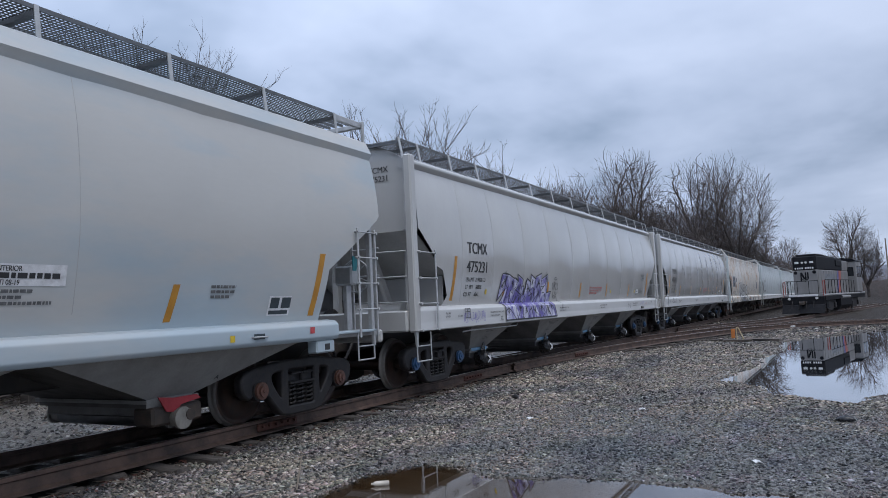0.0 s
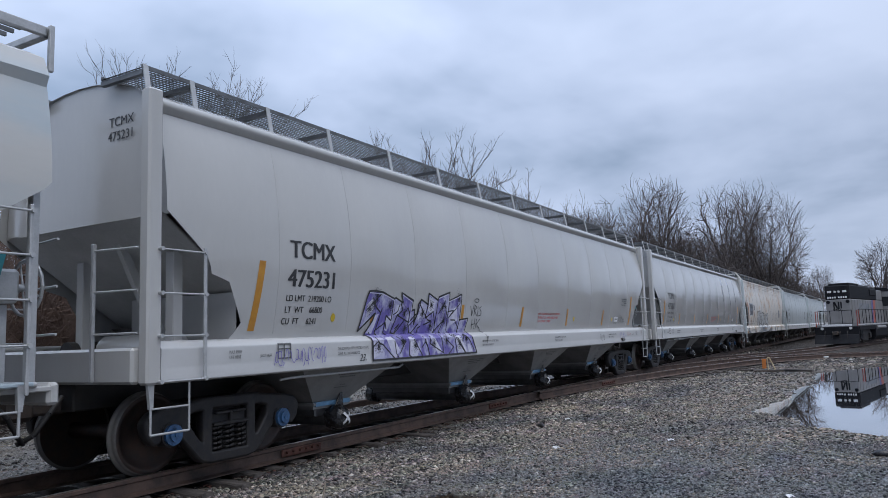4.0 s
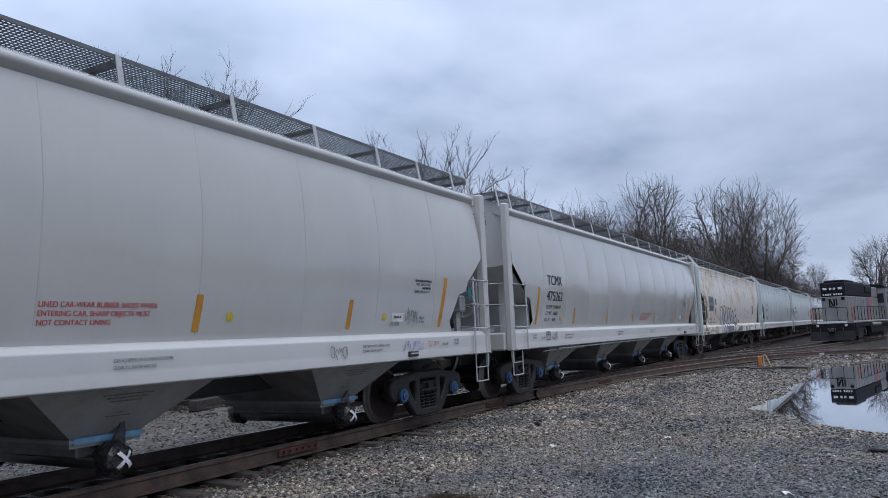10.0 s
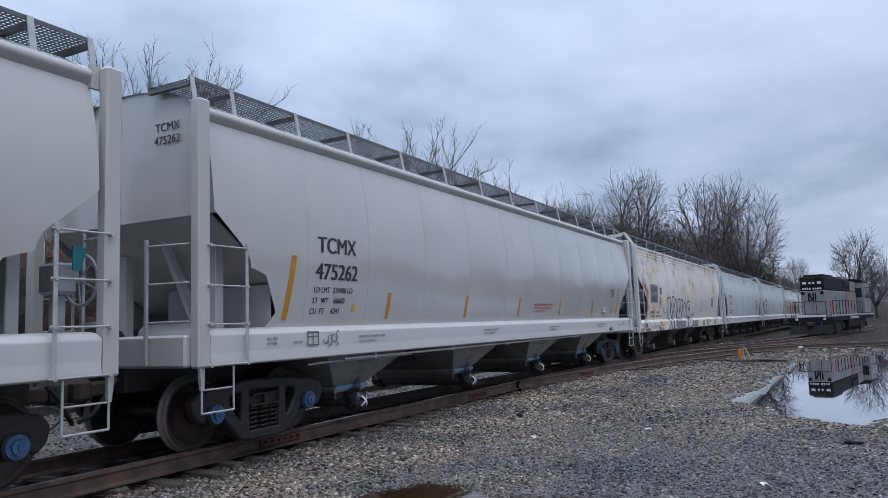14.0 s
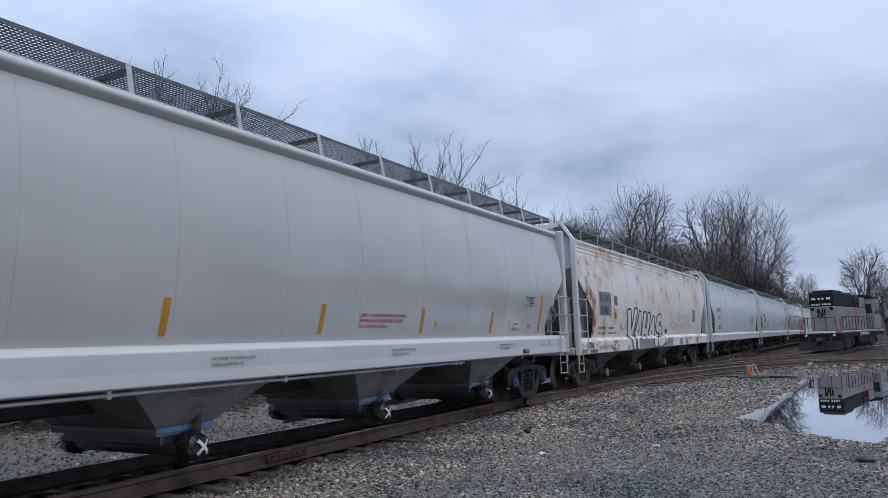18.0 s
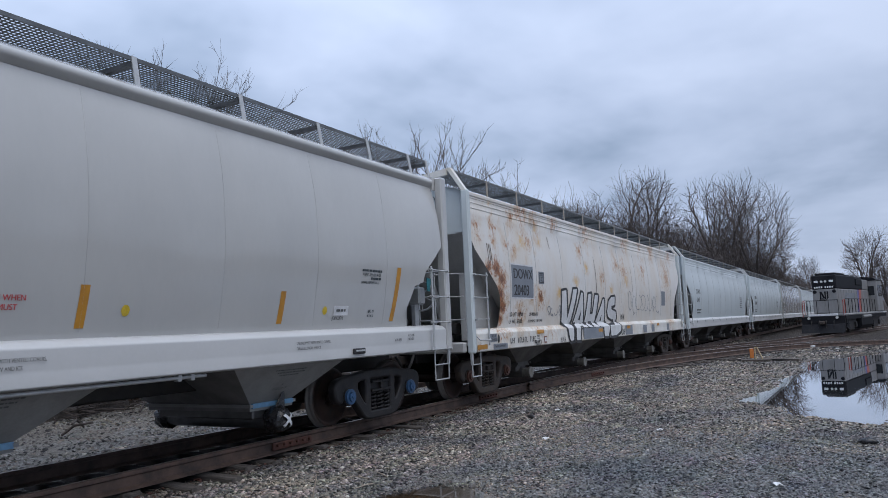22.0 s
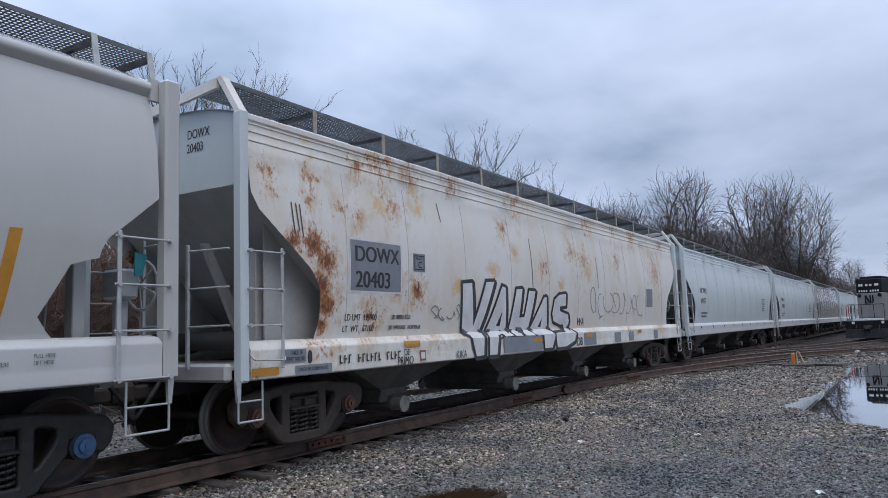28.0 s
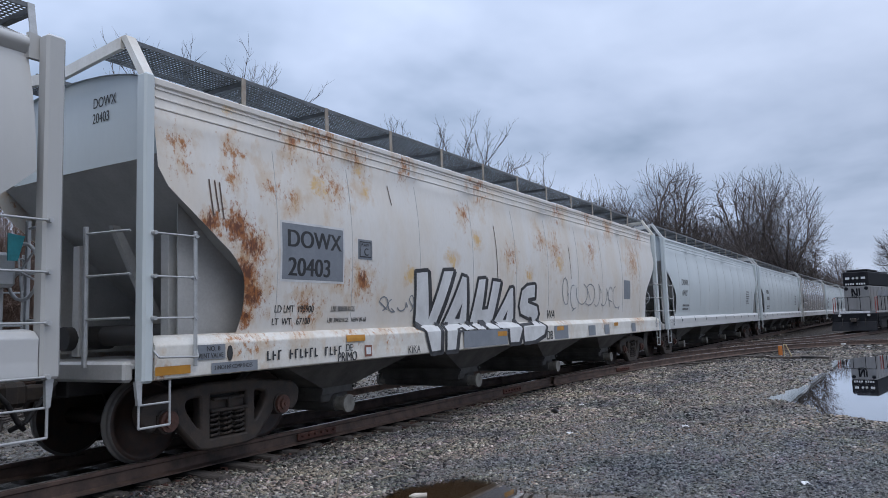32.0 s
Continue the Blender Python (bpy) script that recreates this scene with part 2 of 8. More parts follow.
SLOPE = mat("slope_sheet_grey_paint", (0.43, 0.43, 0.425), 0.45, c2=(0.36, 0.36, 0.355), scale=2, fine=30, bump=0.05)
GRATE = mat("galvanised_grating", (0.17, 0.18, 0.19), 0.5, 0.6, c2=(0.12, 0.125, 0.13), scale=5, fine=60, bump=0.05)
STAY = mat("weathered_stay_paint", (0.34, 0.31, 0.27), 0.6, c2=(0.25, 0.20, 0.16), scale=7, fine=50, bump=0.1)
STEEL = mat("galvanised_steel", (0.46, 0.47, 0.48), 0.42, 0.3, c2=(0.37, 0.38, 0.39), scale=8, fine=70, bump=0.05)
IRON = mat("cast_truck_iron", (0.017, 0.017, 0.020), 0.55, 0.2, c2=(0.036, 0.032, 0.03), scale=7, fine=60, bump=0.25)
IRON_R = mat("rusty_truck_iron", (0.040, 0.034, 0.031), 0.68, 0.1, c2=(0.075, 0.055, 0.043), scale=6, fine=60, bump=0.3)
WHEEL = mat("wheel_plate_rusty", (0.06, 0.036, 0.028), 0.5, 0.3, c2=(0.034, 0.03, 0.029), scale=6, fine=50, bump=0.15)


def bright_rim(m):
    """Wheels: the rim is scraped bright, the plate stays rusty."""
    nd, ln = m.node_tree.nodes, m.node_tree.links
    b = nd["Principled BSDF"]
    was = b.inputs["Base Color"].links[0].from_socket
    co, sep, com, le, r, x = (nd.new("ShaderNode" + k) for k in ("TexCoord", "SeparateXYZ", "CombineXYZ", "VectorMath", "MapRange", "Mix"))
    le.operation, x.data_type = "LENGTH", "RGBA"
    ln.new(co.outputs["Object"], sep.inputs[0])
    ln.new(sep.outputs["X"], com.inputs["X"])
    ln.new(sep.outputs["Z"], com.inputs["Z"])
    ln.new(com.outputs[0], le.inputs[0])
    r.inputs["From Min"].default_value, r.inputs["From Max"].default_value = 0.445, 0.454
    ln.new(le.outputs["Value"], r.inputs["Value"])
    ln.new(r.outputs[0], x.inputs["Factor"])
    ln.new(was, x.inputs["A"])
    x.inputs["B"].default_value = (0.20, 0.19, 0.18, 1)
    ln.new(x.outputs["Result"], b.inputs["Base Color"])


bright_rim(WHEEL)
CAPGREY = mat("dull_outlet_cap", (0.24, 0.23, 0.21), 0.6, 0.2, c2=(0.15, 0.14, 0.125), scale=9, fine=60, bump=0.1)
CAPBLUE = mat("blue_axle_cap", (0.05, 0.13, 0.27), 0.45, c2=(0.03, 0.07, 0.15), scale=14, fine=60, bump=0.1)
CAPBROWN = mat("rusty_axle_cap", (0.13, 0.06, 0.045), 0.6, c2=(0.08, 0.04, 0.03), scale=14, fine=60, bump=0.1)
DARK = mat("under_frame_black", (0.02, 0.02, 0.021), 0.6, c2=(0.036, 0.032, 0.03), scale=5, fine=50, bump=0.15)
PIPE = mat("outlet_tube_steel", (0.16, 0.16, 0.165), 0.32, 0.6, c2=(0.11, 0.11, 0.115), scale=4, fine=50, bump=0.04)
BAG = mat("black_plastic_bag", (0.012, 0.012, 0.014), 0.25, c2=(0.02, 0.02, 0.022), scale=9, fine=22, bump=0.6)
TAPE = mat("white_tape", (0.75, 0.76, 0.78), 0.5, scale=9, fine=60, bump=0.05)
BLUETAPE = mat("blue_tape", (0.17, 0.36, 0.56), 0.5, scale=9, fine=60, bump=0.05)
ORANGE = mat("orange_reflector", (0.50, 0.235, 0.025), 0.4, c2=(0.40, 0.18, 0.02), scale=5, fine=80, bump=0.03)
BLACK = mat("black_lettering", (0.022, 0.023, 0.026), 0.5, c2=(0.036, 0.037, 0.04), scale=12, fine=60, bump=0.0)
FADED = mat("faded_black_stencil", (0.085, 0.088, 0.092), 0.6, c2=(0.15, 0.153, 0.157), scale=12, fine=60, bump=0.0)
RED = mat("red_lettering", (0.50, 0.07, 0.075), 0.5, scale=12, fine=60, bump=0.0)
YELLOW = mat("yellow_decal", (0.62, 0.44, 0.03), 0.5, scale=12, fine=60, bump=0.0)
DECAL = mat("white_decal", (0.70, 0.71, 0.73), 0.5, scale=9, fine=60, bump=0.0)
DARKDECAL = mat("black_decal", (0.035, 0.05, 0.06), 0.5, scale=9, fine=60, bump=0.0)
PATCH = mat("grey_number_patch", (0.17, 0.19, 0.22), 0.55, c2=(0.21, 0.23, 0.26), scale=4, fine=40, bump=0.02)
TEAL = mat("teal_plastic_tag", (0.03, 0.23, 0.27), 0.45, scale=9, fine=40, bump=0.1)
MISTED = mat("misted_purple_spray", (0.14, 0.115, 0.38), 0.5, c2=(0.44, 0.45, 0.60), scale=3.0, fine=40, bump=0.0, lo=0.44, hi=0.60, stretch=(1.5, 1, 1.0))
PURPLE = mat("purple_spray", (0.125, 0.10, 0.36), 0.5, c2=(0.27, 0.25, 0.55), scale=3.2, fine=40, bump=0.0, lo=0.42, hi=0.62, stretch=(1.6, 1, 0.8))
PALESPRAY = mat("white_lilac_spray", (0.60, 0.61, 0.70), 0.45, c2=(0.42, 0.41, 0.60), scale=4.5, fine=40, bump=0.0, lo=0.40, hi=0.66)
BROWNRED = mat("faded_brown_label", (0.20, 0.075, 0.055), 0.6, c2=(0.26, 0.12, 0.09), scale=20, fine=60, bump=0.0)
SPRAY = mat("black_spray", (0.018, 0.018, 0.02), 0.5, c2=(0.05, 0.05, 0.055), scale=7, fine=40, bump=0.0)
CHROME = mat("white_spray", (0.62, 0.63, 0.64), 0.42, c2=(0.50, 0.505, 0.51), scale=2.5, fine=40, bump=0.0)
RAILTOP = mat("worn_rail_steel", (0.62, 0.61, 0.60), 0.32, 0.85, c2=(0.42, 0.39, 0.36), scale=5, fine=60, bump=0.04)
RAIL = mat("rusty_rail", (0.135, 0.088, 0.070), 0.6, 0.2, c2=(0.06, 0.045, 0.04), scale=4, fine=50, bump=0.2)
OLDTIE = mat("dark_old_timber", (0.075, 0.066, 0.062), 0.85, c2=(0.032, 0.028, 0.027), scale=3, fine=26, bump=0.6, stretch=(5, 0.6, 5))
TIE = mat("weathered_tie_wood", (0.115, 0.10, 0.09), 0.85, c2=(0.045, 0.039, 0.036), scale=3, fine=26, bump=0.6, stretch=(5, 0.6, 5))
RUSTRED = mat("red_rusted_iron", (0.125, 0.05, 0.036), 0.75, 0.1, c2=(0.07, 0.036, 0.03), scale=9, fine=60, bump=0.25)


def oiled_shaded_middle(m):
    """Ties: black between the rails, oil and the train's shade in one colour."""
    nd, ln = m.node_tree.nodes, m.node_tree.links
    b = nd["Principled BSDF"]
    was = b.inputs["Base Color"].links[0].from_socket
    co, sep, ab, r, x = (nd.new("ShaderNode" + k) for k in ("TexCoord", "SeparateXYZ", "Math", "MapRange", "Mix"))
    ab.operation, x.data_type = "ABSOLUTE", "RGBA"
    ln.new(co.outputs["Object"], sep.inputs[0])
    ln.new(sep.outputs["Y"], ab.inputs[0])
    ln.new(ab.outputs[0], r.inputs["Value"])
    for k, v in zip(("From Min", "From Max", "To Min", "To Max"), (0.72, 1.0, 1.0, 0.0)):
        r.inputs[k].default_value = v
    ln.new(r.outputs[0], x.inputs["Factor"])
    ln.new(was, x.inputs["A"])
    x.inputs["B"].default_value = (0.014, 0.013, 0.013, 1)
    ln.new(x.outputs["Result"], b.inputs["Base Color"])


oiled_shaded_middle(TIE)
BARK = mat("grey_bark", (0.085, 0.072, 0.068), 0.9, c2=(0.055, 0.045, 0.042), scale=3, fine=20, bump=0.5, stretch=(3, 3, 0.7))
TWIG = mat("bare_twigs", (0.105, 0.088, 0.083), 0.9, c2=(0.07, 0.058, 0.056), scale=0.6, fine=6, bump=0.0)
BRUSH = mat("dry_brush", (0.15, 0.10, 0.08), 0.9, c2=(0.105, 0.075, 0.064), scale=0.5, fine=8, bump=0.0)
STICK = mat("dead_wood", (0.30, 0.255, 0.205), 0.85, c2=(0.16, 0.13, 0.105), scale=3, fine=30, bump=0.3)


# ---- building blocks ----
class Geo:
    """Vertices and faces of one mesh."""

    def __init__(self):
        self.v, self.f, self.s = [], [], []

    def add(self, verts, faces, smooth=False):
        n = len(self.v)
        self.v += [tuple(p) for p in verts]
        self.f += [tuple(i + n for i in f) for f in faces]
        self.s += [smooth] * len(faces)
        return self

    def box(self, x0, x1, y0, y1, z0, z1, c=0.0):
        """A box with edges chamfered by c."""
        if c <= 0:
            v = [(x, y, z) for x in (x0, x1) for y in (y0, y1) for z in (z0, z1)]
            return self.add(v, [(0, 1, 3, 2), (4, 6, 7, 5), (0, 4, 5, 1), (2, 3, 7, 6), (0, 2, 6, 4), (1, 5, 7, 3)])
        c = min(c, (x1 - x0) * 0.45, (y1 - y0) * 0.45, (z1 - z0) * 0.45)
        v, key = [], {}
        for a, x in enumerate((x0, x1)):
            for b, y in enumerate((y0, y1)):
                for d, z in enumerate((z0, z1)):
                    sx, sy, sz = c * (1 - 2 * a), c * (1 - 2 * b), c * (1 - 2 * d)
                    for k, p in enumerate(((x, y + sy, z + sz), (x + sx, y, z + sz), (x + sx, y + sy, z))):
                        key[a, b, d, k] = len(v)
                        v.append(p)
        f = []
        for a in (0, 1):
            f.append([key[a, b, d, 0] for b, d in ((0, 0), (1, 0), (1, 1), (0, 1))])
            f.append([key[b, a, d, 1] for b, d in ((0, 0), (0, 1), (1, 1), (1, 0))])
            f.append([key[b, d, a, 2] for b, d in ((0, 0), (1, 0), (1, 1), (0, 1))])
        for a in (0, 1):
            for b in (0, 1):
                f.append([key[a, b, 0, 0], key[a, b, 1, 0], key[a, b, 1, 1], key[a, b, 0, 1]])
                f.append([key[a, 0, b, 0], key[a, 1, b, 0], key[a, 1, b, 2], key[a, 0, b, 2]])
                f.append([key[0, a, b, 1], key[1, a, b, 1], key[1, a, b, 2], key[0, a, b, 2]])
                for d in (0, 1):
                    f.append([key[a, b, d, k] for k in range(3)])
        return self.add(v, f)

    def tube(self, p, q, r, n=8, r2=None, caps=True):
        p, q = Vector(p), Vector(q)
        w = (q - p).normalized()
        u = w.orthogonal().normalized()
        o = w.cross(u)
        r2 = r if r2 is None else r2
        v = []
        for c, rad in ((p, r), (q, r2)):
            v += [c + rad * (math.cos(2 * math.pi * i / n) * u + math.sin(2 * math.pi * i / n) * o) for i in range(n)]
        self.add(v, [(i, (i + 1) % n, n + (i + 1) % n, n + i) for i in range(n)], True)
        if caps:
            self.add(v[:n], [tuple(range(n))[::-1]])
            self.add(v[n:], [tuple(range(n))])
        return self

    def bent(self, points, r, n=6):
        for p, q in zip(points, points[1:]):
            self.tube(p, q, r, n)
        return self

    def prism(self, poly, axis, a, b):
        """A polygon in the plane across the axis, pulled from a to b. poly holds (x, z) for axis y, (y, z) for x, (x, y) for z."""
        put = {"x": lambda p, k: (k, p[0], p[1]), "y": lambda p, k: (p[0], k, p[1]), "z": lambda p, k: (p[0], p[1], k)}[axis]
        n = len(poly)
        v = [put(p, a) for p in poly] + [put(p, b) for p in poly]
        return self.add(v, [tuple(range(n)), tuple(range(n, 2 * n))[::-1]] + [(i, n + i, n + (i + 1) % n, (i + 1) % n) for i in range(n)])

    def sheet(self, rows, smooth=True, closed=False):
        """A skin over rows of equally many points."""
        m = len(rows[0])
        v = [p for row in rows for p in row]
        f = []
        for i in range(len(rows) - 1):
            for j in range(m if closed else m - 1):
                k = (j + 1) % m
                f.append((i * m + j, i * m + k, (i + 1) * m + k, (i + 1) * m + j))
        return self.add(v, f, smooth)

    def lathe(self, profile, axis_y0=0.0, n=28):
        """(radius, y) pairs turned about the y axis."""
        rows = [[(r * math.cos(2 * math.pi * i / n), axis_y0 + y, r * math.sin(2 * math.pi * i / n)) for i in range(n)] for r, y in profile]
        return self.sheet(rows, True, True)

    def mesh(self, name, material):
        me = bpy.data.meshes.new(name)
        me.from_pydata(self.v, [], self.f)
        me.polygons.foreach_set("use_smooth", self.s)
        if material:
            me.materials.append(material)
        if len(self.f) == 1:
            return me
        bm = bmesh.new()
        bm.from_mesh(me)
        bmesh.ops.recalc_face_normals(bm, faces=bm.faces)
        bm.to_mesh(me)
        bm.free()
        return me


KEPT = {}


def part(name, geo, material, parent, label="", at=None, key=None):
    """One mesh object under a thing or a part. Alike parts with the same key share their mesh."""
    if key is not None and (key, material.name) in KEPT:
        me = KEPT[key, material.name]
    else:
        me = geo().mesh(name, material) if callable(geo) else geo.mesh(name, material)
        if key is not None:
            KEPT[key, material.name] = me
    ob = new(name, me)
    ob.parent = parent
    if at is not None:
        ob.matrix_basis = at
    return tagged(ob, label)


def thing(name, label, category, group="", at=None, kind=""):
    ob = new(name)
    ob.empty_display_size = 0.3
    if at is not None:
        ob.matrix_basis = at
    return tagged(ob, label, category, group, kind)


def single(name, geo, material, label="", category="", group="", kind="", at=None):
    ob = new(name, geo.mesh(name, material))
    if at is not None:
        ob.matrix_basis = at
    return tagged(ob, label, category, group, kind)


def smooth01(a, b, x):
    t = min(1.0, max(0.0, (x - a) / (b - a)))
    return t * t * (3 - 2 * t)


# ---- tracks ----
def fork_y(x):
    """Sharp curve that leaves the main track across the yard."""
    k = min(0.72, max(0.0, x - 14.0) / 65.0)
    return main_y(x) - 65.0 * (1 - math.sqrt(1 - k * k)) - max(0.0, x - 60.8) * 1.04


def loco_y(x):
    return 1.37 - 0.2 * (x - 61.0)


def fall(x):
    return 0.46 * smooth01(34, 58, x)


def main_z(x):
    return RT


def siding_z(x):
    return RT - 0.006 - 0.23 * smooth01(30, 56, x)


def fork_z(x):
    return RT - 0.005 - fall(x)


# ---- ground ----
POOL_A = [(2.0, 4.6), (5.4, 4.5), (6.6, 4.55), (7.3, 4.2), (7.35, 3.7), (7.0, 3.1), (7.1, 2.4), (7.15, 1.6), (6.95, 1.0), (7.0, 0.4), (6.4, 0.0), (4, -0.6), (2, -0.4)]
POOL_B = [(14.1, -0.7), (13.2, -0.25), (13.25, 0.2), (13.75, 0.5), (14.0, 0.98), (15.1, 1.22), (15.6, 1.65), (16.0, 2.2), (17.4, 2.0), (19.0, 1.64), (21.6, 1.62), (24.2, 1.25), (28.8, 1.5), (31.1, 0.6), (33.2, -0.5), (35.2, -1.9), (36, -4), (33, -8), (20, -9), (15, -5)]


def inside(poly, x, y):
    """Signed distance to a closed line, more than 0 inside it."""
    best, odd = 1e9, False
    for (ax, ay), (bx, by) in zip(poly, poly[1:] + poly[:1]):
        dx, dy = bx - ax, by - ay
        k = min(1, max(0, ((x - ax) * dx + (y - ay) * dy) / (dx * dx + dy * dy)))
        best = min(best, math.hypot(x - ax - k * dx, y - ay - k * dy))
        if (ay > y) != (by > y) and x < ax + (y - ay) * dx / dy:
            odd = not odd
    return best if odd else -best


WATER = -0.035


def ground_z(x, y):
    wob = noise.noise((x * 0.35, y * 0.35, 0.0)) * 0.035 + noise.noise((x * 1.3, y * 1.3, 4.0)) * 0.014
    z = wob * (1 if x < 60 else 0.4)
    z -= fall(x) * smooth01(6.5, 3.5, y)                       # the yard falls away
    bed = max(smooth01(2.9, 1.75, abs(y - main_y(x))), 0)
    if x > 8:
        bed = max(bed, smooth01(2.6, 1.6, abs(y - fork_y(x))), smooth01(2.6, 1.6, abs(y - loco_y(x))) if x > 40 else 0)
    top = 0.045 * smooth01(9.5, 12.5, x) - 0.012 if y > 6.0 or x < 24 else -0.012 - fall(x) * smooth01(6.5, 3.5, y)
    if x > 40 and abs(y - loco_y(x)) < 2.6:
        top = max(top, siding_z(x) - 0.24)
    z = z + (top + wob * 0.4 - z) * bed
    if y > 11:
        z += 0.3 * smooth01(11, 17, y) + 2.4 * smooth01(17, 22, y) * smooth01(75, 45, x) + 1.2 * smooth01(20, 60, y)
    if x > 74 and y < 0:
        z += 4.6 * smooth01(-6, -22, y - 0.06 * (x - 74)) * smooth01(74, 100, x)
    if x < 40 and -10 < y < 6:
        if y < 5:
            z = max(z, -0.015 + 0.3 * wob)
        for poly in (POOL_A, POOL_B):
            d = inside(poly, x, y) + noise.noise((x * 0.9, y * 0.9, 2.0)) * 0.16 + noise.noise((x * 3.1, y * 3.1, 7.0)) * 0.12
            z = min(z, z + (-0.10 - z) * smooth01(-0.32, 0.4, d)) if d > -0.32 else z
    return z


def axis(parts):
    """Grid lines: (start, step) pairs up to the last start."""
    out = []
    for (a, st), (b, _) in zip(parts, parts[1:]):
        n = max(1, round((b - a) / st))
        out += [a + (b - a) * i / n for i in range(n)]
    return out + [parts[-1][0]]


def ground_material():
    m = bpy.data.materials.new("gravel_yard")
    m.use_nodes = True
    nd, ln = m.node_tree.nodes, m.node_tree.links
    b = nd["Principled BSDF"]
    co, sep = nd.new("ShaderNodeTexCoord"), nd.new("ShaderNodeSeparateXYZ")
    ln.new(co.outputs["Object"], sep.inputs[0])

    def tex(kind, scale, detail=3.0):
        t = nd.new(kind)
        t.inputs["Scale"].default_value = scale
        if "Detail" in t.inputs:
            t.inputs["Detail"].default_value = detail
        ln.new(co.outputs["Object"], t.inputs["Vector"])
        return t

    def span(src, a, b0, c=0.0, d=1.0):
        r = nd.new("ShaderNodeMapRange")
        for k, v in zip(("From Min", "From Max", "To Min", "To Max"), (a, b0, c, d)):
            r.inputs[k].default_value = v
        ln.new(src, r.inputs["Value"])
        return r.outputs[0]

    def mixed(fac, a, b0):
        x = nd.new("ShaderNodeMix")
        x.data_type = "RGBA"
        for k, v in (("Factor", fac), ("A", a), ("B", b0)):
            if isinstance(v, (tuple, float)):
                x.inputs[k].default_value = v if k == "Factor" else (*v, 1)
            else:
                ln.new(v, x.inputs[k])
        return x.outputs["Result"]

    stone = tex("ShaderNodeTexVoronoi", 26.0)
    cell = nd.new("ShaderNodeSeparateColor")
    ln.new(stone.outputs["Color"], cell.inputs[0])
    small = tex("ShaderNodeTexVoronoi", 70.0)
    scell = nd.new("ShaderNodeSeparateColor")
    ln.new(small.outputs["Color"], scell.inputs[0])
    big, mid, fine = tex("ShaderNodeTexNoise", 0.22, 5), tex("ShaderNodeTexNoise", 1.3, 6), tex("ShaderNodeTexNoise", 30, 4)

    def pebbles(src, dark, mean, pale):
        r = nd.new("ShaderNodeValToRGB")
        e = r.color_ramp.elements
        e[0].color, e[1].color = (*dark, 1), (*pale, 1)
        e.new(0.45).color = (*mean, 1)
        e.new(0.82).color = (*[0.6 * q + 0.4 * w for q, w in zip(mean, pale)], 1)
        ln.new(src, r.inputs[0])
        return r.outputs[0]

    grey = pebbles(cell.outputs[0], (0.05, 0.05, 0.05), (0.20, 0.197, 0.19), (0.70, 0.69, 0.66))
    blue = pebbles(scell.outputs[0], (0.03, 0.036, 0.045), (0.135, 0.15, 0.175), (0.55, 0.58, 0.60))
    tan = pebbles(scell.outputs[1], (0.09, 0.078, 0.066), (0.28, 0.25, 0.22), (0.66, 0.62, 0.57))
    c = mixed(span(mid.outputs["Fac"], 0.42, 0.62), grey, tan)
    # a fresh load of blue-grey crushed stone lies over the middle of the yard
    near = nd.new("ShaderNodeVectorMath")
    near.operation = "DISTANCE"
    near.inputs[1].default_value = (9.5, 1.4, 0)
    ln.new(co.outputs["Object"], near.inputs[0])
    ed = nd.new("ShaderNodeMath")
    ed.operation, ed.inputs[1].default_value = "MULTIPLY_ADD", 5.0
    ln.new(big.outputs["Fac"], ed.inputs[0])
    ln.new(near.outputs["Value"], ed.inputs[2])
    c = mixed(span(ed.outputs[0], 4.2, 6.8, 0.85, 0.0), c, blue)
    # brown dry earth and litter behind the tracks and far off
    far = mixed(mid.outputs["Fac"], (0.13, 0.10, 0.075), (0.22, 0.185, 0.145))
    yy = nd.new("ShaderNodeMath")
    yy.operation, yy.inputs[1].default_value = "MULTIPLY_ADD", 4.0
    ln.new(mid.outputs["Fac"], yy.inputs[0])
    ln.new(sep.outputs["Y"], yy.inputs[2])
    c = mixed(span(yy.outputs[0], 16.5, 20), c, far)
    xx = nd.new("ShaderNodeMath")
    xx.operation, xx.inputs[1].default_value = "MULTIPLY_ADD", 20.0
    ln.new(mid.outputs["Fac"], xx.inputs[0])
    ln.new(sep.outputs["X"], xx.inputs[2])
    c = mixed(span(xx.outputs[0], 84, 100), c, far)
    # old oily ballast round the switches
    old = mixed(cell.outputs[2], (0.022, 0.019, 0.017), (0.115, 0.10, 0.092))
    c = mixed(span(xx.outputs[0], 34, 48, 0.0, 0.95), c, old)
    # mud in the hollows
    low = span(sep.outputs["Z"], -0.02, -0.055)
    hollow = nd.new("ShaderNodeMath")
    hollow.operation = "MULTIPLY"
    ln.new(low, hollow.inputs[0])
    ln.new(span(sep.outputs["X"], 38, 36), hollow.inputs[1])
    mud = mixed(mid.outputs["Fac"], (0.15, 0.085, 0.038), (0.24, 0.15, 0.075))
    silt = mixed(mid.outputs["Fac"], (0.035, 0.032, 0.03), (0.07, 0.062, 0.055))
    mud = mixed(span(sep.outputs["X"], 9.5, 11.5), mud, silt)
    c = mixed(hollow.outputs[0], c, mud)
    # dark bed between the rails: oil, with the train's shade painted in
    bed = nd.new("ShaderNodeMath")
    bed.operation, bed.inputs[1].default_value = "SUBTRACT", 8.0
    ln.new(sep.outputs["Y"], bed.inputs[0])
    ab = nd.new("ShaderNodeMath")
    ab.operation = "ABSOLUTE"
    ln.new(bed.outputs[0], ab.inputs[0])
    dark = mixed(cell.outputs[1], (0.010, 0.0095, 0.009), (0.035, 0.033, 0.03))
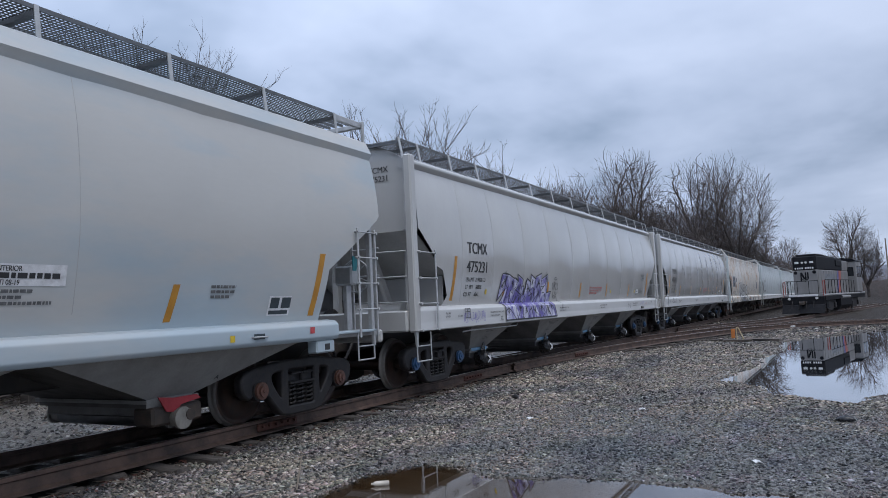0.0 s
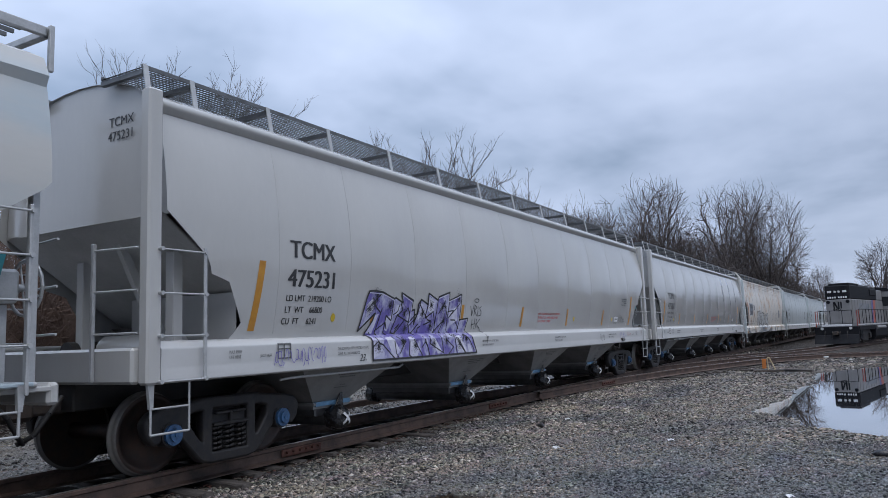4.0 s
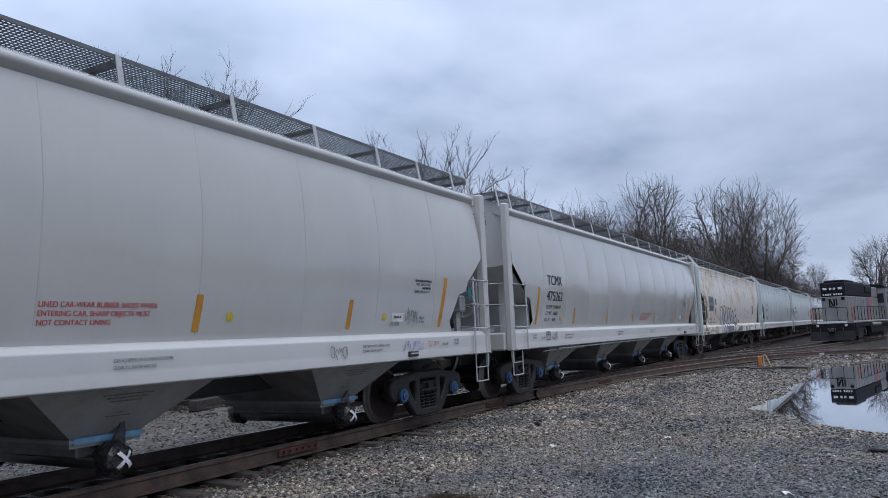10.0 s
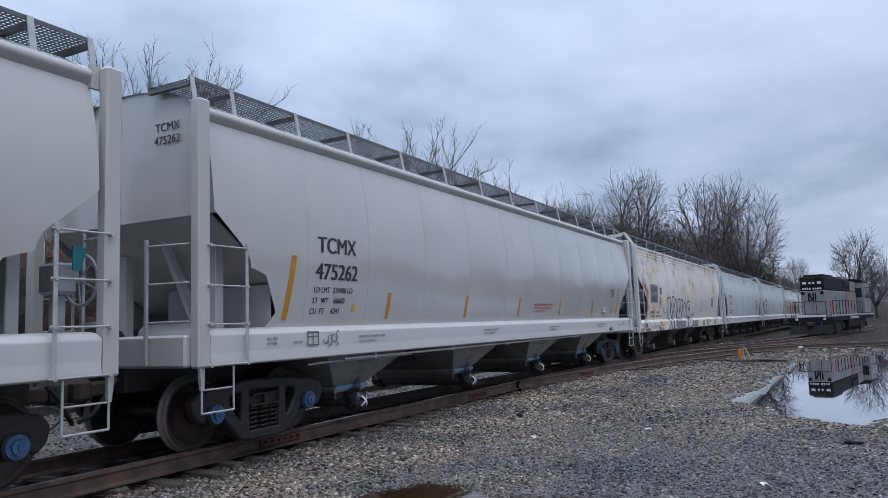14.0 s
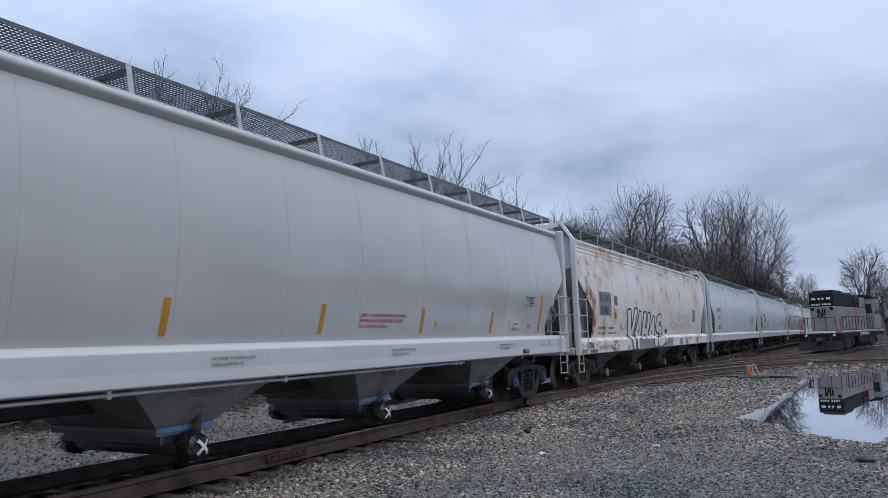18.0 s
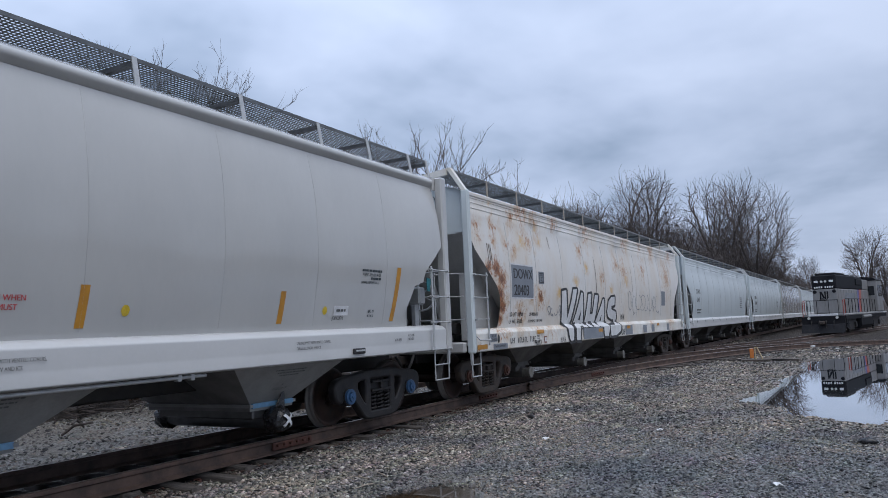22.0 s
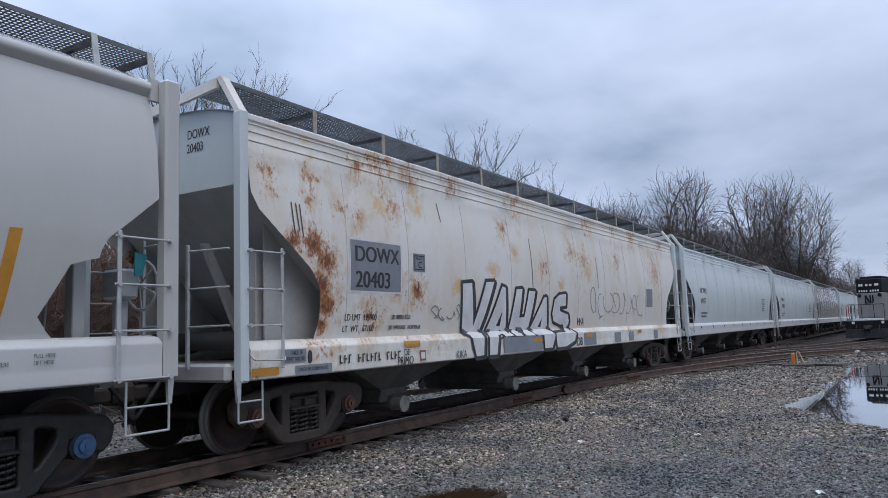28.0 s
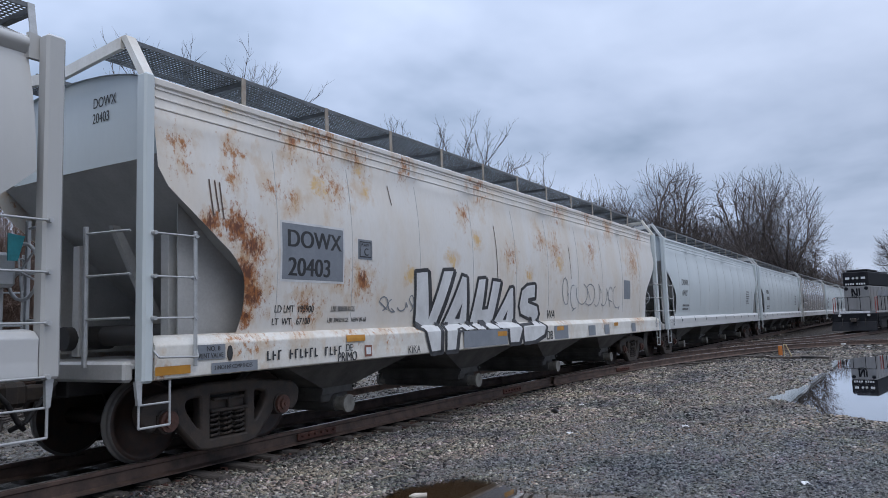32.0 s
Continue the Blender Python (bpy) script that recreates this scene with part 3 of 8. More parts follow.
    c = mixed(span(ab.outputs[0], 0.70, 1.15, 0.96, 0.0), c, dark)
    sc = nd.new("ShaderNodeVectorMath")
    sc.operation = "SCALE"
    ln.new(c, sc.inputs[0])
    # fine grain, and darker pebble rims that paint in the shade between stones
    gap = nd.new("ShaderNodeMath")
    gap.operation = "MULTIPLY"
    ln.new(span(fine.outputs["Fac"], 0.3, 0.7, 0.62, 1.18), gap.inputs[0])
    ln.new(span(small.outputs["Distance"], 0.45, 0.75, 1.1, 0.55), gap.inputs[1])
    ln.new(gap.outputs[0], sc.inputs["Scale"])
    ln.new(sc.outputs[0], b.inputs["Base Color"])
    ln.new(span(hollow.outputs[0], 0, 1, 0.85, 0.35), b.inputs["Roughness"])
    b.inputs["Specular IOR Level"].default_value = 0.15
    h1 = nd.new("ShaderNodeMath")
    h1.operation = "ADD"
    ln.new(stone.outputs["Distance"], h1.inputs[0])
    ln.new(small.outputs["Distance"], h1.inputs[1])
    bp = nd.new("ShaderNodeBump")
    bp.invert = True
    bp.inputs["Strength"].default_value, bp.inputs["Distance"].default_value = 0.9, 0.03
    ln.new(h1.outputs[0], bp.inputs["Height"])
    ln.new(bp.outputs[0], b.inputs["Normal"])
    return m


GROUND = ground_material()


def ground():
    xs = axis([(-3000, 900), (-300, 90), (-30, 3), (0, 0.5), (3, 0.11), (10, 0.16), (19, 0.3), (36, 0.8), (60, 2), (110, 8), (260, 60), (600, 400), (3200, 1)])
    ys = axis([(-3000, 900), (-300, 90), (-40, 6), (-10, 0.6), (-3, 0.25), (-1, 0.12), (6.0, 0.2), (12, 0.5), (22, 3), (60, 12), (160, 80), (600, 400), (3000, 1)])
    g = Geo()
    g.sheet([[(x, y, ground_z(x, y)) for y in ys] for x in xs])
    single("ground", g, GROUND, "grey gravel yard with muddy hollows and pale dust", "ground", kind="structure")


def water_material():
    m = bpy.data.materials.new("puddle_water")
    m.use_nodes = True
    nd, ln = m.node_tree.nodes, m.node_tree.links
    nd.remove(nd["Principled BSDF"])
    out = nd["Material Output"]
    tr, gl, mx, fr = (nd.new("ShaderNode" + k) for k in ("BsdfTransparent", "BsdfGlossy", "MixShader", "Fresnel"))
    tr.inputs[0].default_value = (0.94, 0.91, 0.86, 1)
    gl.inputs["Roughness"].default_value = 0.015
    gl.inputs["Color"].default_value = (0.95, 0.96, 0.98, 1)
    fr.inputs["IOR"].default_value = 1.34
    n = nd.new("ShaderNodeTexNoise")
    n.inputs["Scale"].default_value, n.inputs["Detail"].default_value = 2.2, 2
    bp = nd.new("ShaderNodeBump")
    bp.inputs["Strength"].default_value, bp.inputs["Distance"].default_value = 0.03, 0.01
    ln.new(n.outputs["Fac"], bp.inputs["Height"])
    ln.new(bp.outputs[0], gl.inputs["Normal"])
    gain = nd.new("ShaderNodeMath")
    gain.operation, gain.use_clamp = "MULTIPLY", True
    gain.inputs[1].default_value = 1.75
    ln.new(fr.outputs[0], gain.inputs[0])
    ln.new(gain.outputs[0], mx.inputs[0])
    ln.new(tr.outputs[0], mx.inputs[1])
    ln.new(gl.outputs[0], mx.inputs[2])
    ln.new(mx.outputs[0], out.inputs[0])
    return m


POOLWATER = water_material()


def puddles():
    for poly, label in ((POOL_A, "shallow brown puddle in the gravel"), (POOL_B, "wide still puddle mirroring the sky and the locomotive")):
        cx, cy = sum(p[0] for p in poly) / len(poly), sum(p[1] for p in poly) / len(poly)
        g = Geo()
        g.add([(cx + (x - cx) * 1.08, cy + (y - cy) * 1.08, WATER) for x, y in reversed(poly)], [tuple(range(len(poly)))])
        ob = single("water", g, POOLWATER, label, "puddle", kind="structure")
        ob.visible_shadow = False


RAIL_FORM = [(-0.075, -0.205), (0.075, -0.205), (0.075, -0.19), (0.012, -0.165), (0.012, -0.06), (0.037, -0.045), (0.038, -0.010), (0.027, 0.0),
             (-0.027, 0.0), (-0.038, -0.010), (-0.037, -0.045), (-0.012, -0.06), (-0.012, -0.165), (-0.075, -0.19)]


def rail_geo(fy, fz, off, x0, x1, step=1.0, top=False):
    g, rows = Geo(), []
    n = max(2, round((x1 - x0) / step))
    for i in range(n + 1):
        x = x0 + (x1 - x0) * i / n
        dy = (fy(x + 0.1) - fy(x - 0.1)) / 0.2
        k = 1 / math.hypot(1, dy)
        ox, oy = -dy * k, k
        if top:
            rows.append([(x + ox * (off + a), fy(x) + oy * (off + a), fz(x) + 0.0015) for a in (-0.03, 0.03)])
        else:
            rows.append([(x + ox * (off + a), fy(x) + oy * (off + a), fz(x) + b) for a, b in RAIL_FORM])
    g.sheet(rows, False, not top)
    return g


def track(name, label, fy, fz, x0, x1, ties, rails=(-0.75, 0.75)):
    th = thing(name, label, "railway track", kind="structure")
    for off in rails:
        r = part("rail", rail_geo(fy, fz, off, x0, x1), RAIL, th)
        part("running_surface", rail_geo(fy, fz, off, x0, x1, top=True), RAILTOP, r, "worn shiny strip of rail head")
    rnd = random.Random(len(name) * 7)
    forms = []      # split and rotted ends, no two quite alike
    for k in range(6):
        g, rows = Geo(), []
        for y in (-1.3, -1.22, -1.05, -0.7, 0.0, 0.7, 1.05, 1.22, 1.3):
            a, b = (rnd.uniform(0.05, 0.115), rnd.uniform(0.05, 0.115)) if abs(y) > 1.25 else (rnd.uniform(0.095, 0.12), rnd.uniform(0.095, 0.12))
            h = rnd.uniform(-0.03, 0.0) if abs(y) > 1.0 else 0.0
            rows.append([(-a, y, -0.17), (-a, y, h - 0.012), (-a + 0.015, y, h), (b - 0.015, y, h - rnd.uniform(0, 0.01)), (b, y, h - 0.014), (b, y, -0.17)])
        g.sheet(rows, False, True)
        g.add(rows[0], [tuple(range(6))])
        g.add(rows[-1], [tuple(range(6))[::-1]])
        forms.append(g.mesh("tie", TIE))
    for x, y0, y1 in ties:
        ob = new("tie", rnd.choice(forms))
        ob.parent = th
        dy = (fy(x + 0.1) - fy(x - 0.1)) / 0.2
        yc, half = (y0 + y1) / 2, (y1 - y0) / 2
        ob.matrix_basis = pose(x, yc, fz(x) - 0.207 + rnd.uniform(-0.012, 0.006), rnd.uniform(-0.4, 0.4), 0, math.degrees(math.atan(dy)) + rnd.uniform(-2, 2)) @ Matrix.Diagonal((rnd.uniform(0.9, 1.1), half / 1.3, 1, 1))
    return th


def tracks():
    rnd = random.Random(5)
    ties = []
    x = -14.0
    while x < 62:
        y1 = main_y(x) + 1.05 + rnd.uniform(-0.15, 0.2)
        y0 = main_y(x) - rnd.choice((0.9, 0.95, 1.0, 1.15, 1.35)) - rnd.uniform(-0.05, 0.1)
        if 12 < x < 21.3:
            y0 = min(y0, fork_y(x) - 1.15 - rnd.uniform(0.0, 0.3))
        ties.append((x, y0, y1))
        x += 0.53 + rnd.uniform(-0.03, 0.03)
    track("main_track", "rusty main railway track on dark weathered ties", main_y, main_z, -60, 230, ties)
    ties = []
    x = 21.5
    while x < 58:
        ties.append((x, fork_y(x) - 1.3 - rnd.uniform(0, 0.2), fork_y(x) + 1.25 + (0.6 if x < 30 else 0)))
        x += 0.6
    track("yard_track", "rusty yard track curving away from the main line", fork_y, fork_z, 17.2, 60, ties)
    ties = []
    x = 42.0
    while x < 80:
        ties.append((x, loco_y(x) - 1.3, loco_y(x) + 1.3))
        x += 0.6
    track("siding_track", "rusty siding under the locomotive", loco_y, siding_z, 38.0, 100, ties)
    # rails left lying behind the train
    for y, x0, x1 in ((11.3, 13, 44),):
        g = rail_geo(lambda x, y=y: y + 0.02 * math.sin(x * 0.3), lambda x, y=y: ground_z(x, y) + 0.17, 0.0, x0, x1)
        single("loose_rail", g, RAIL, "rusty old rail lying on the gravel behind the train", "rail", "loose rails")
    # flakes of rust and wood splinters shaken off beside the near rail
    for name, label, m, n in (("rust_flake", "red-brown flakes of rust beside the rail", RUSTRED, 420), ("wood_splinter", "grey-brown splinters of rotten tie", STICK, 260)):
        g = Geo()
        for _ in range(n):
            x, off = rnd.uniform(3.5, 15), abs(rnd.gauss(0, 0.16))
            y = main_y(x) - 0.84 - off
            z, a = ground_z(x, y) + 0.028 + rnd.uniform(0, 0.015), rnd.uniform(0, 6.283)
            L, W = (rnd.uniform(0.012, 0.04), rnd.uniform(0.008, 0.022)) if m is RUSTRED else (rnd.uniform(0.03, 0.12), rnd.uniform(0.004, 0.012))
            u, w = Vector((math.cos(a) * L, math.sin(a) * L, rnd.uniform(-0.4, 0.4) * W)), Vector((-math.sin(a) * W, math.cos(a) * W, rnd.uniform(-0.5, 0.5) * W))
            c = Vector((x, y, z))
            g.add([c - u, c + w * 0.8, c + u, c - w, c - Vector((0, 0, 0.012))], [(0, 3, 2, 1), (0, 1, 4), (1, 2, 4), (2, 3, 4), (3, 0, 4)])
        tagged(new(name, plain_mesh(name, g.v, g.f, m)), label, "litter", kind="stuff")
    # joint bars on the near rails
    for x in (8.35, 14.9, 21.5):
        th = thing("joint_bar", "rusty bolted joint bar on the near rail", "rail joint", "rail joints")
        y = (main_y(x) if x < 18 else fork_y(x)) - 0.75
        a = math.degrees(math.atan((fork_y(x + 0.1) - fork_y(x - 0.1)) / 0.2))
        th.matrix_basis = pose(x, y, fork_z(x) - 0.09, 0, 0, a)
        part("bar", Geo().box(-0.42, 0.42, -0.056, -0.018, -0.065, 0.04, 0.012), RUSTRED, th)
        for i in range(6):
            part("bolt", Geo().tube((-0.34 + i * 0.136, -0.095, 0), (-0.34 + i * 0.136, -0.05, 0), 0.022, 6), RUSTRED, th, key="joint bolt", at=None) if i == 0 else \
                part("bolt", None, RUSTRED, th, key="joint bolt", at=pose(i * 0.136, 0, 0))


# ---- hopper cars ----
def bulge(z):
    return 1.62 - 0.165 * ((z - 2.75) / 1.3) ** 2


def bulge_round(z):
    """The rounder side of the older cars, with an upright band under the eave."""
    return 1.61 - 0.10 * ((z - 2.55) / 1.2) ** 2 if z < 3.83 else 1.53


def cut_straight(z):
    """How far the side sheet reaches at a height."""
    pts = [(1.46, 8.66), (1.57, 8.55), (1.70, 8.45), (2.18, 8.70), (2.23, 8.86), (2.26, 8.98), (2.42, 9.02), (2.92, 9.62), (4.2, 9.62)]
    for (a, p), (b, q) in zip(pts, pts[1:]):
        if z <= b:
            return p + (q - p) * max(0, z - a) / (b - a)
    return pts[-1][1]


def cut_low(z):
    """The first car's side, cut back further."""
    pts = [(1.31, 8.28), (2.1, 8.40), (2.97, 9.72), (4.2, 9.74)]
    for (a, p), (b, q) in zip(pts, pts[1:]):
        if z <= b:
            return p + (q - p) * max(0, z - a) / (b - a)
    return pts[-1][1]


def cut_round(z):
    pts = [(1.37, 8.50), (1.6, 8.43), (1.9, 8.40), (2.1, 8.44), (2.3, 8.58), (2.45, 8.78), (2.75, 9.18), (3.0, 9.5), (3.2, 9.62), (4.2, 9.64)]
    for (a, p), (b, q) in zip(pts, pts[1:]):
        if z <= b:
            return p + (q - p) * max(0, z - a) / (b - a)
    return pts[-1][1]


SEAMS = [-7.87, -6.38, -4.6, -2.8, -1.0, 0.70, 2.57, 4.36, 6.1, 7.83]


def skin(x, z, round_side, sy=-1):
    """Half width of a car at a place on its side: the bulge, the swelling of each panel and the weld beads."""
    wide = (bulge_round if round_side == 1 else bulge)(z)
    if round_side == 1 and z > 3.83:
        return wide
    d = min(abs(x - s) for s in SEAMS)
    low = math.sin(math.pi * min(1, max(0, (z - 1.5) / 2.6))) ** 0.7
    return wide + (0.020 * math.sin(math.pi * min(0.87, d) / 1.74) * low + (0.022 * noise.noise((x * 0.5, z * 0.9, sy * 5)) + 0.013 * noise.noise((x * 1.5, z * 0.8, sy * 9)) + 0.011 * math.exp(-d / 0.16) * noise.noise((x * 2.5, z * 1.9, sy * 3 + 7))) * low) * (0.55 if round_side == 1 else 1.0)


def side_sheet(sy, round_side):
    wide, cut = (bulge_round, cut_round) if round_side == 1 else (bulge, cut_straight)
    zs = {0: [1.46], 1: [1.37, 1.44], 2: [1.31, 1.38]}[int(round_side)] + [1.50, 1.57, 1.63, 1.7, 1.8, 1.95, 2.1, 2.18, 2.23, 2.26, 2.34, 2.45, 2.6, 2.75, 2.92, 3.0, 3.2, 3.45, 3.7] + ([3.83, 3.835, 4.12] if round_side == 1 else [3.9, 4.12])
    xs = sorted({round(s + k, 3) for s in SEAMS for k in (-0.75, -0.6, -0.45, -0.3, -0.18, -0.1, -0.04, 0, 0.04, 0.1, 0.18, 0.3, 0.45, 0.6, 0.75, 0.88) if abs(s + k) < 8.25} | {-8.2, 8.2})
    g, rows = Geo(), []
    for z in zs:
        row = []
        e = cut_low(z) if round_side == 2 else cut(z)
        for x in [-8.2 - (e - 8.2) * k for k in (1, 0.66, 0.33)] + xs + [8.2 + (e - 8.2) * k for k in (0.33, 0.66, 1)]:
            row.append((x, sy * skin(x, z, round_side, sy), z))
        rows.append(row)
    g.sheet(rows)
    return g


def roof_geo(round_side):
    g, rows = Geo(), []
    edge = 1.53 if round_side == 1 else 1.43
    for x in [-9.63 + 19.26 * i / 24 for i in range(25)]:
        rows.append([(x, edge * math.sin(a), 4.12 + (0.30 if round_side == 1 else 0.48) * (math.cos(a) - math.cos(1.35)) / (1 - math.cos(1.35))) for a in [-1.35 + 2.7 * j / 14 for j in range(15)]])
    rows = [[(x, y * edge / (edge * math.sin(1.35)), z) for x, y, z in r] for r in rows]
    g.sheet(rows)
    return g


def roof_z(y, edge):
    a = math.asin(max(-1, min(1, y / edge)) * math.sin(1.35))
    return 4.12 + (0.30 if edge > 1.5 else 0.48) * (math.cos(a) - math.cos(1.35)) / (1 - math.cos(1.35))


def end_geo(sx, round_side):
    """End wall above and the sheet that slopes in beneath it."""
    g = Geo()
    wide = bulge_round if round_side == 1 else bulge
    rows = []
    for z in ((3.34, 3.5, 3.7, 3.9, 4.12) if round_side == 1 else (2.90, 3.2, 3.5, 3.8, 4.12)):
        rows.append([(sx * (9.60 - 0.06 * (abs(y) / 1.5) ** 3), y, z) for y in [wide(z) * 0.995 * k / 6 for k in range(-6, 7)]])
    for k in (0.4, 0.75, 1.0):
        rows.append([(sx * (9.60 - 0.06 * (abs(y) / 1.5) ** 3), y, 4.12 + k * (roof_z(y, 1.53 if round_side == 1 else 1.43) - 4.12)) for y in [(1.53 if round_side == 1 else 1.43) * j / 6 for j in range(-6, 7)]])
    g.sheet(rows)
    return g


def slope_geo(sx, round_side):
    g = Geo()
    rows = []
    for x, z in (((9.57, 3.36), (8.6, 2.5), (7.6, 1.7), (6.9, 1.1)) if round_side == 1 else ((9.57, 2.92), (8.6, 2.25), (7.6, 1.55), (6.9, 1.1))):
        w = 1.5 if z > 1.6 else 1.42
        rows.append([(sx * x, w * k / 4, z) for k in range(-4, 5)])
    g.sheet(rows)
    g.sheet([[(p[0] + sx * 0.012, p[1], p[2] - 0.02) for p in r] for r in rows])
    return g


def rounded(points, r=0.03, n=4):
    """A closed outline with its corners rounded."""
    out = []
    for i, p in enumerate(points):
        p, a, b = Vector(p), Vector(points[i - 1]), Vector(points[(i + 1) % len(points)])
        k = min(r, 0.45 * (a - p).length, 0.45 * (b - p).length)
        u, w = p + (a - p).normalized() * k, p + (b - p).normalized() * k
        for j in range(n + 1):
            t = j / n
            out.append(tuple(u * (1 - t) ** 2 + p * 2 * t * (1 - t) + w * t * t))
    return out


def sill_geo(sy, x0, x1, kind):
    """Rolled side sill with rounded shoulders and a turned-in foot; it sits lower on the older cars."""
    poly = {0: [(1.42, 1.515), (1.56, 1.49), (1.632, 1.43), (1.622, 1.22), (1.632, 1.075), (1.50, 1.055), (1.50, 1.08), (1.60, 1.10), (1.59, 1.40), (1.42, 1.475)],
            1: [(1.42, 1.415), (1.565, 1.388), (1.64, 1.305), (1.632, 1.12), (1.64, 0.96), (1.50, 0.94), (1.50, 0.965), (1.60, 0.985), (1.59, 1.27), (1.42, 1.375)],
            2: [(1.42, 1.375), (1.59, 1.35), (1.64, 1.295), (1.64, 1.13), (1.60, 1.08), (1.44, 1.08)]}[int(kind)]
    poly = rounded(poly, 0.018, 4)
    g, n = Geo(), len(poly)
    g.sheet([[(x0, sy * a, b) for a, b in poly], [(x1, sy * a, b) for a, b in poly]], True, True)
    g.add([(x, sy * a, b) for x in (x0, x1) for a, b in poly], [tuple(range(n)), tuple(range(n, 2 * n))[::-1]])
    return g


def chord_geo(sy, round_side):
    """Top chord: half-round on the grey cars, a bent plate on the first one."""
    if round_side == 2:
        poly, soft = [(1.20, 4.36), (1.43, 4.25), (1.53, 4.05), (1.475, 3.92), (1.36, 3.93), (1.2, 4.2)], False
    else:
        poly, soft = rounded([(1.22, 4.27), (1.41, 4.25), (1.515, 4.185), (1.53, 4.12), (1.455, 4.035), (1.36, 4.0), (1.22, 4.1)], 0.03, 4), True
    g, n = Geo(), len(poly)
    end = 9.73 if round_side == 2 else 9.60
    g.sheet([[(x, sy * a, b) for a, b in poly] for x in (-end, end)], soft, True)
    g.add([(x, sy * a, b) for x in (-end, end) for a, b in poly], [tuple(range(n)), tuple(range(n, 2 * n))[::-1]])
    return g


def seam_geo(x, sy, round_side):
    """Weld bead over the joint of two side panels."""
    g, rows = Geo(), []
    top = 3.7 if round_side == 1 else 4.0
    n = 16
    for i in range(n + 1):
        z = 1.56 + (top - 1.56) * i / n
        y = skin(x, z, round_side, sy)
        w = 0.006 + 0.003 * noise.noise((x, z * 3, 1.0))
        rows.append([(x - w, sy * (y - 0.002), z), (x, sy * (y + 0.006), z), (x + w, sy * (y - 0.002), z)])
    g.sheet(rows)
    return g


def hopper_geo(slopes=0, steep=False, side=-1):
    """One sheet of a bay: a plate that slopes to the outlet, or one of the two side sheets. steep: narrower at the sill, meeting the next bay above it."""
    g = Geo()
    m = 0.42 if steep else 0.36
    levels = [(1.98, 1.46, 1.73), (1.2, 1.46, 1.12)] if steep else [(1.98, 1.46, 1.12)]
    levels += [(m, 0.98, 0.56), (m, 0.98, 0.46)]
    if slopes:
        g.sheet([[(slopes * t, -w, z), (slopes * t, w, z)] for t, w, z in levels] + ([[(m, -0.98, 0.46), (m, 0.98, 0.46)]] if slopes < 0 else []), False)
        return g
    return g.sheet([[(-t, side * w, z), (t, side * w, z)] for t, w, z in levels], False)


def bag_geo():
    g, rnd = Geo(), random.Random(3)
    rows = []
    for y, r in ((0.02, 0.15), (-0.06, 0.175), (-0.14, 0.18), (-0.22, 0.16), (-0.27, 0.10), (-0.285, 0.0)):
        rows.append([((r + rnd.uniform(-0.02, 0.02)) * math.cos(a), y + rnd.uniform(-0.012, 0.012), (r + rnd.uniform(-0.02, 0.02)) * math.sin(a)) for a in [2 * math.pi * i / 14 for i in range(14)]])
    g.sheet(rows, False, True)
    # the pointed end of the bag stands up
    rows = []
    for k in range(5):
        r = 0.135 * (1 - k / 4.06)
        rows.append([(0.02 + 0.035 * k + (r + rnd.uniform(-0.012, 0.012)) * math.cos(a), -0.10 + (0.03 + r * 0.25) * math.sin(a) * (1 - k / 4.2), 0.06 + 0.095 * k) for a in [2 * math.pi * i / 8 for i in range(8)]])
    g.sheet(rows, False, True)
    return g


def tape_geo():
    """Two torn strips crossed over the bag, wrapped round its edge."""
    g, rnd = Geo(), random.Random(12)
    for a in (-1, 1):
        pts = [(a * 0.135, -0.17, -0.155), (a * 0.105, -0.262, -0.115), (a * 0.055, -0.296, -0.06), (0, -0.304, 0.0), (-a * 0.055, -0.296, 0.06), (-a * 0.10, -0.262, 0.11)]
        if a > 0:
            pts.append((-0.125, -0.18, 0.15))
        w = [0.028 + rnd.uniform(-0.008, 0.006) for _ in pts]
        out = 0.004 * (a > 0)
        for (p, u), (q, v) in zip(zip(pts, w), zip(pts[1:], w[1:])):
            g.add([(p[0] - u * a * 0.75, p[1] - out, p[2] - u * 0.66), (p[0] + u * a * 0.75, p[1] - out, p[2] + u * 0.66), (q[0] + v * a * 0.75, q[1] - out, q[2] + v * 0.66), (q[0] - v * a * 0.75, q[1] - out, q[2] - v * 0.66)], [(0, 1, 2, 3)])
    return g


def wheelset_geo():
    g = Geo()
    for s in (-1, 1):
        prof = [(0.0, s * 0.70), (0.09, s * 0.70), (0.10, s * 0.745), (0.16, s * 0.745), (0.24, s * 0.725), (0.37, s * 0.735), (0.395, s * 0.77), (0.452, s * 0.775), (0.457, s * 0.72), (0.462, s * 0.69), (0.485, s * 0.68), (0.485, s * 0.655), (0.44, s * 0.645), (0.38, s * 0.66), (0.1, s * 0.64)]
        g.lathe(prof, n=36)
    g.tube((0, -1.0, 0), (0, 1.0, 0), 0.085, 12)
    return g


